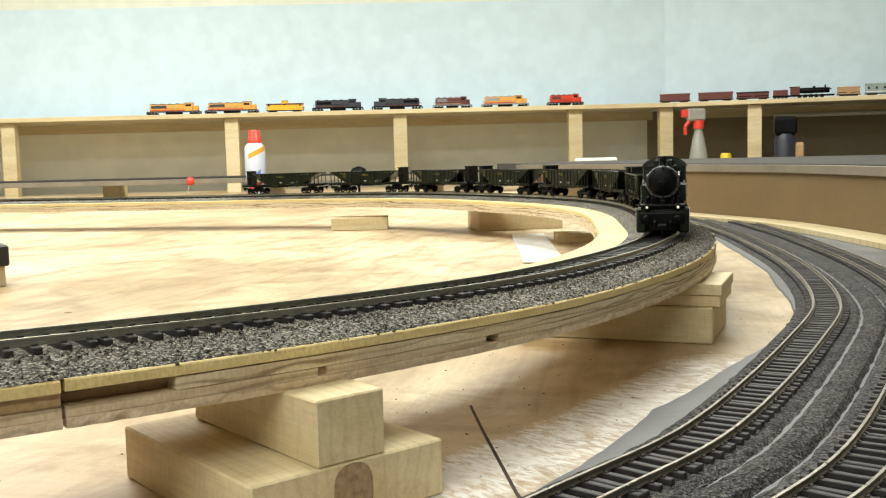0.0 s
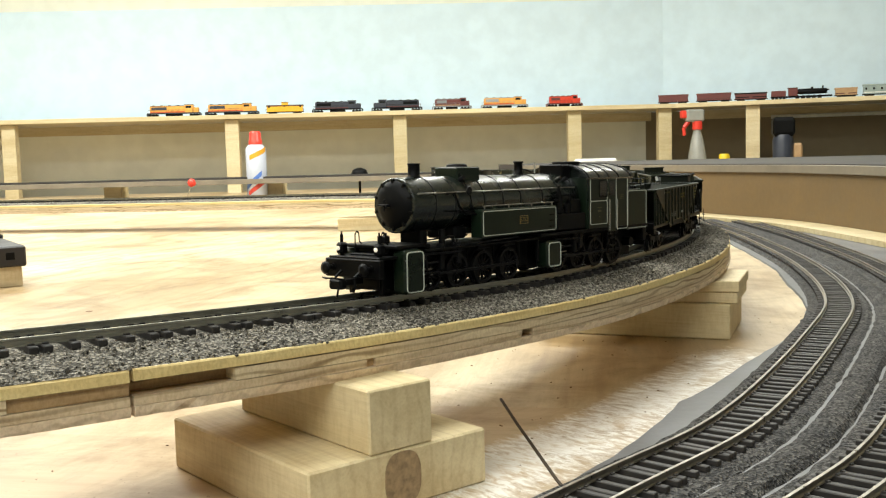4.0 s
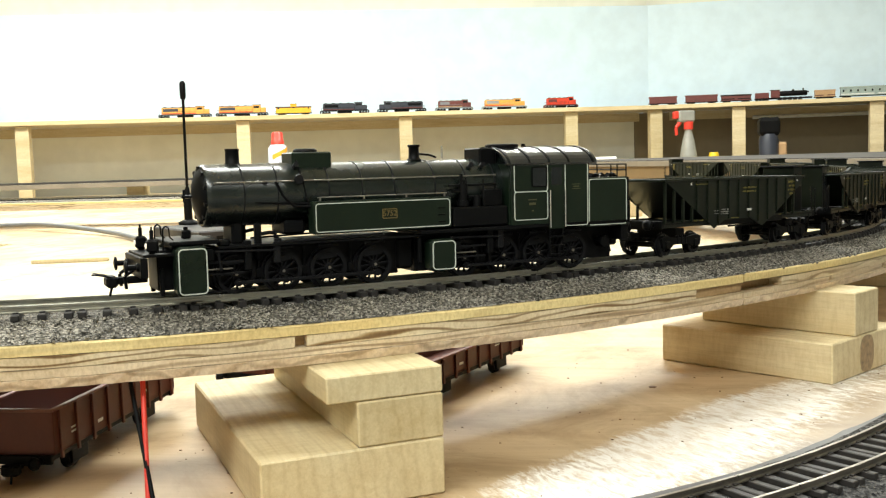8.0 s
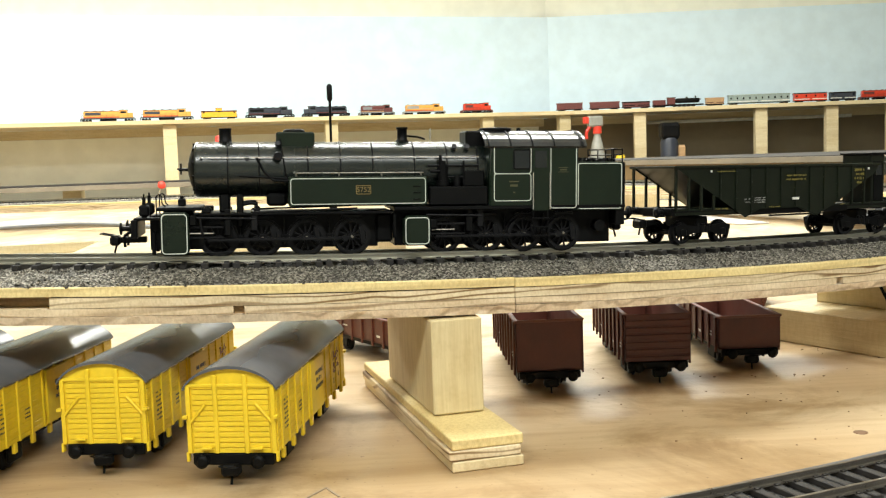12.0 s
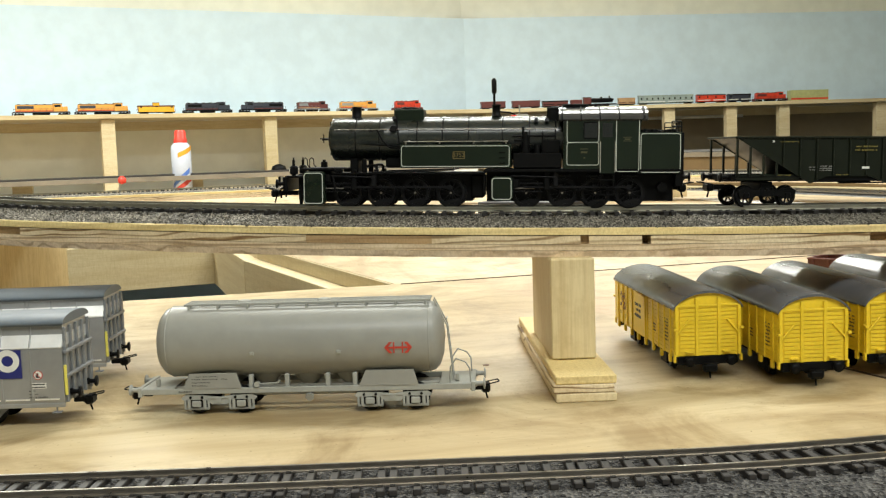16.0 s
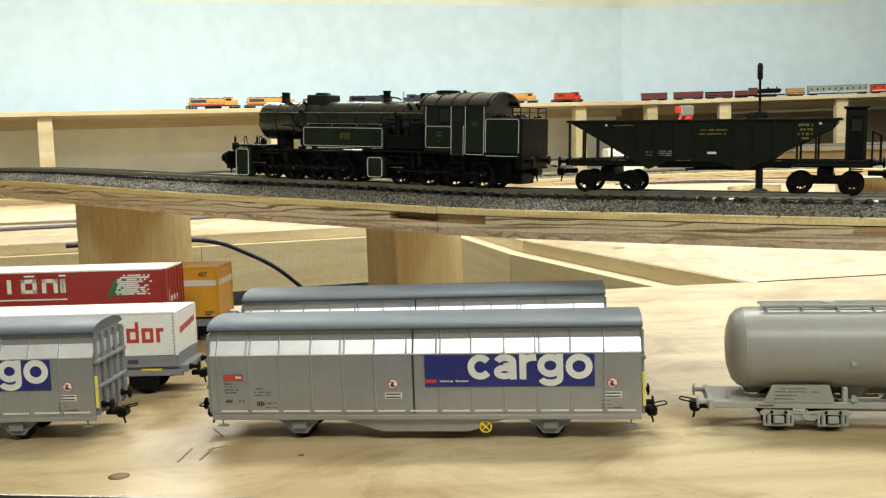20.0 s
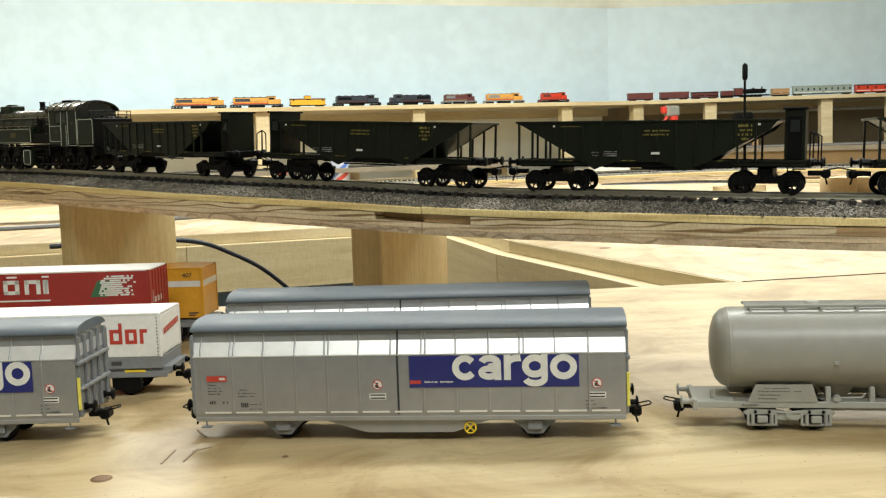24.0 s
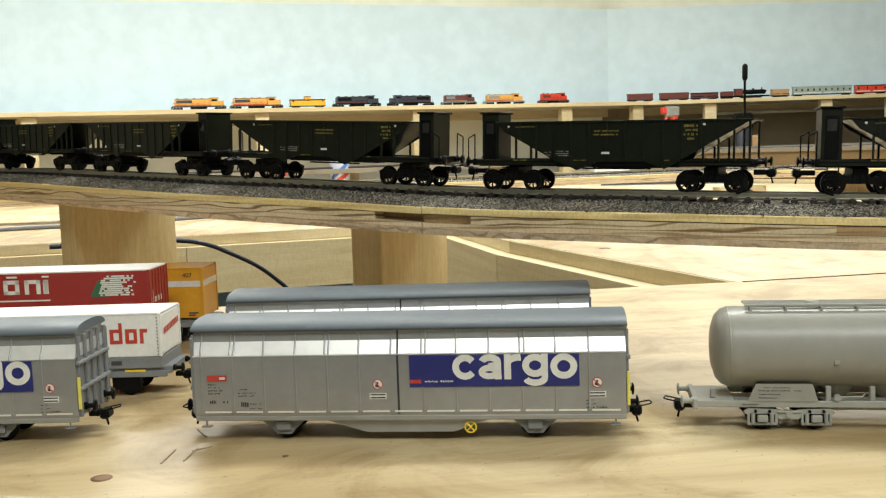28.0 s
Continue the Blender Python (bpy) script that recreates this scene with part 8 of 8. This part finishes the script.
PENCIL = plain("pencil_line", (0.36, 0.28, 0.19), 0.7)
SEAM = plain("dark_seam", (0.06, 0.04, 0.025), 0.9)
stroke("table_seam", [(1.1461, 0.6739), (1.1575, 0.6324), (1.1795, 0.5566), (1.2, 0.5)], 0.0011, SEAM, "dark seam between two table sheets")
stroke("table_seam", [(0.405, 0.36), (0.4244, 0.2802), (0.4389, 0.203), (0.452, 0.14), (0.47, 0.05)], 0.0011, SEAM, "dark seam between two table sheets")
stroke("table_seam", [(0.292, 0.652), (0.5, 0.66), (1.0, 0.68)], 0.0012, SEAM, "dark seam between two table sheets")
for pts in ([(-0.0956, 0.3214), (-0.091, 0.3093)], [(-0.1044, 0.2775), (-0.1014, 0.2939)], [(-0.0963, 0.2783), (-0.0928, 0.2941)], [(-0.0946, 0.2908), (-0.0875, 0.295)],
            [(0.454, 0.17), (0.459, 0.19), (0.463, 0.172)], [(0.461, 0.196), (0.466, 0.18)], [(0.572, 0.187), (0.58, 0.2), (0.585, 0.19)]):
    stroke("pencil_mark", pts, 0.0007, PENCIL, "faint pencil strokes on the plywood", 0.0004)
KNOT = plain("dark_knot", (0.2, 0.11, 0.055), 0.6)
for x, y, r in ((0.7851, 0.2326, 0.005), (1.0236, 0.4971, 0.0035), (0.787, 0.94, 0.005), (-0.1233, 0.265, 0.007), (-0.0587, 0.2754, 0.0022), (0.5458, 0.1772, 0.0025), (0.271, 0.3135, 0.003), (0.8676, 0.3212, 0.004), (0.27, 0.95, 0.012)):
    solid("wood_knot", Mesh().lathe([(r * 0.55, -0.001), (r * 0.55, 0.00025), (r * 0.3, 0.0003)], (x, y, 0), "z", 12), KNOT, None, "dark knot in the plywood", "knot")
tagged(solid("paper_chip", mbox((-2.2, -1, 0.2), (2.2, 1, 0.8), 0.1), PAPER, P2(0.4872, 0.1673, 10), "tiny white paper chip on the table", "chip"), kind="thing")
tagged(solid("brown_crumb", mbox((-1.6, -1.2, 0), (1.6, 1.2, 1.4), 0.4), KNOT, P2(0.5458, 0.1772, 30), "small brown wood crumb on the table", "crumb"), kind="thing")

# ---- sawdust ----
dust, rng = Mesh(), random.Random(11)
for _ in range(260):
    a, r = radians(rng.uniform(-75, -5)), rng.uniform(0.66, 0.83)
    x, y = CX + r * math.cos(a), CY + r * math.sin(a)
    q = rng.uniform(0.0002, 0.0004)
    dust.box((x, y, q / 2), (q * rng.uniform(1, 3), q, q), None)
tagged(solid("sawdust", dust, KNOT, None, "brown sawdust crumbs scattered on the table", "sawdust"), kind="stuff")


# ---- what moves ----
SPEED = 0.0853
RUN = [(0, -1.2), (2.5, -18.2), (5, -35.5), (8, -56.25), (9, -63.0), (11, -76.2), (14, -96.2), (15, -102.7), (18, -122.4), (21, -141.6), (28, -189.3)]  # bearing of the number plate
S_ZERO = s_of(-56.2)
RAIL_TOP = Z_UP + 0.0047 + DROP * MM


def on_track(s, reach):
    """Pose of a vehicle whose middle is at s and whose bogies lie reach ahead and behind."""
    a, _ = at(UPPER, s + reach)
    b, _ = at(UPPER, s - reach)
    d = (a - b).normalized()
    side = Vector((-d.y, d.x, 0)).normalized()
    up = d.cross(side)
    m = Matrix((d, side, up)).transposed().to_4x4()
    m.translation = (a + b) / 2 + Vector((0, 0, RAIL_TOP))
    return m


def run(t):
    deg = float(np.interp(t, [a for a, _ in RUN], [b for _, b in RUN]))
    return S_ZERO + radians(-56.2 - deg) * R_TRACK


def motions():
    times = [k * 0.5 for k in range(57)]
    fine = [k * 0.1 for k in range(281)]
    sets = [(loco, loco_axles, -0.0, 0.055)]
    for k, (w, ax) in enumerate(hoppers):
        sets.append((w, ax, -(LOCO_MID + (k + 0.5) * PITCH_WAGON), 0.05))
    for ob, axles, ds, reach in sets:
        walk(ob, [(t, on_track(run(t) + ds, reach)) for t in times])
        for wheel, place, r in axles:
            walk(wheel, [(t, Matrix.Translation(place) @ Matrix.Rotation(SPEED * t / r, 4, "Y")) for t in fine])
    for rod, base in loco_rods:
        walk(rod, [(t, Matrix.Translation(base + Vector((0.0029 * math.sin(SPEED * t / 0.007), 0, 0.0029 * math.cos(SPEED * t / 0.007))))) for t in fine])


LOCO_MID = 0.1195
motions()
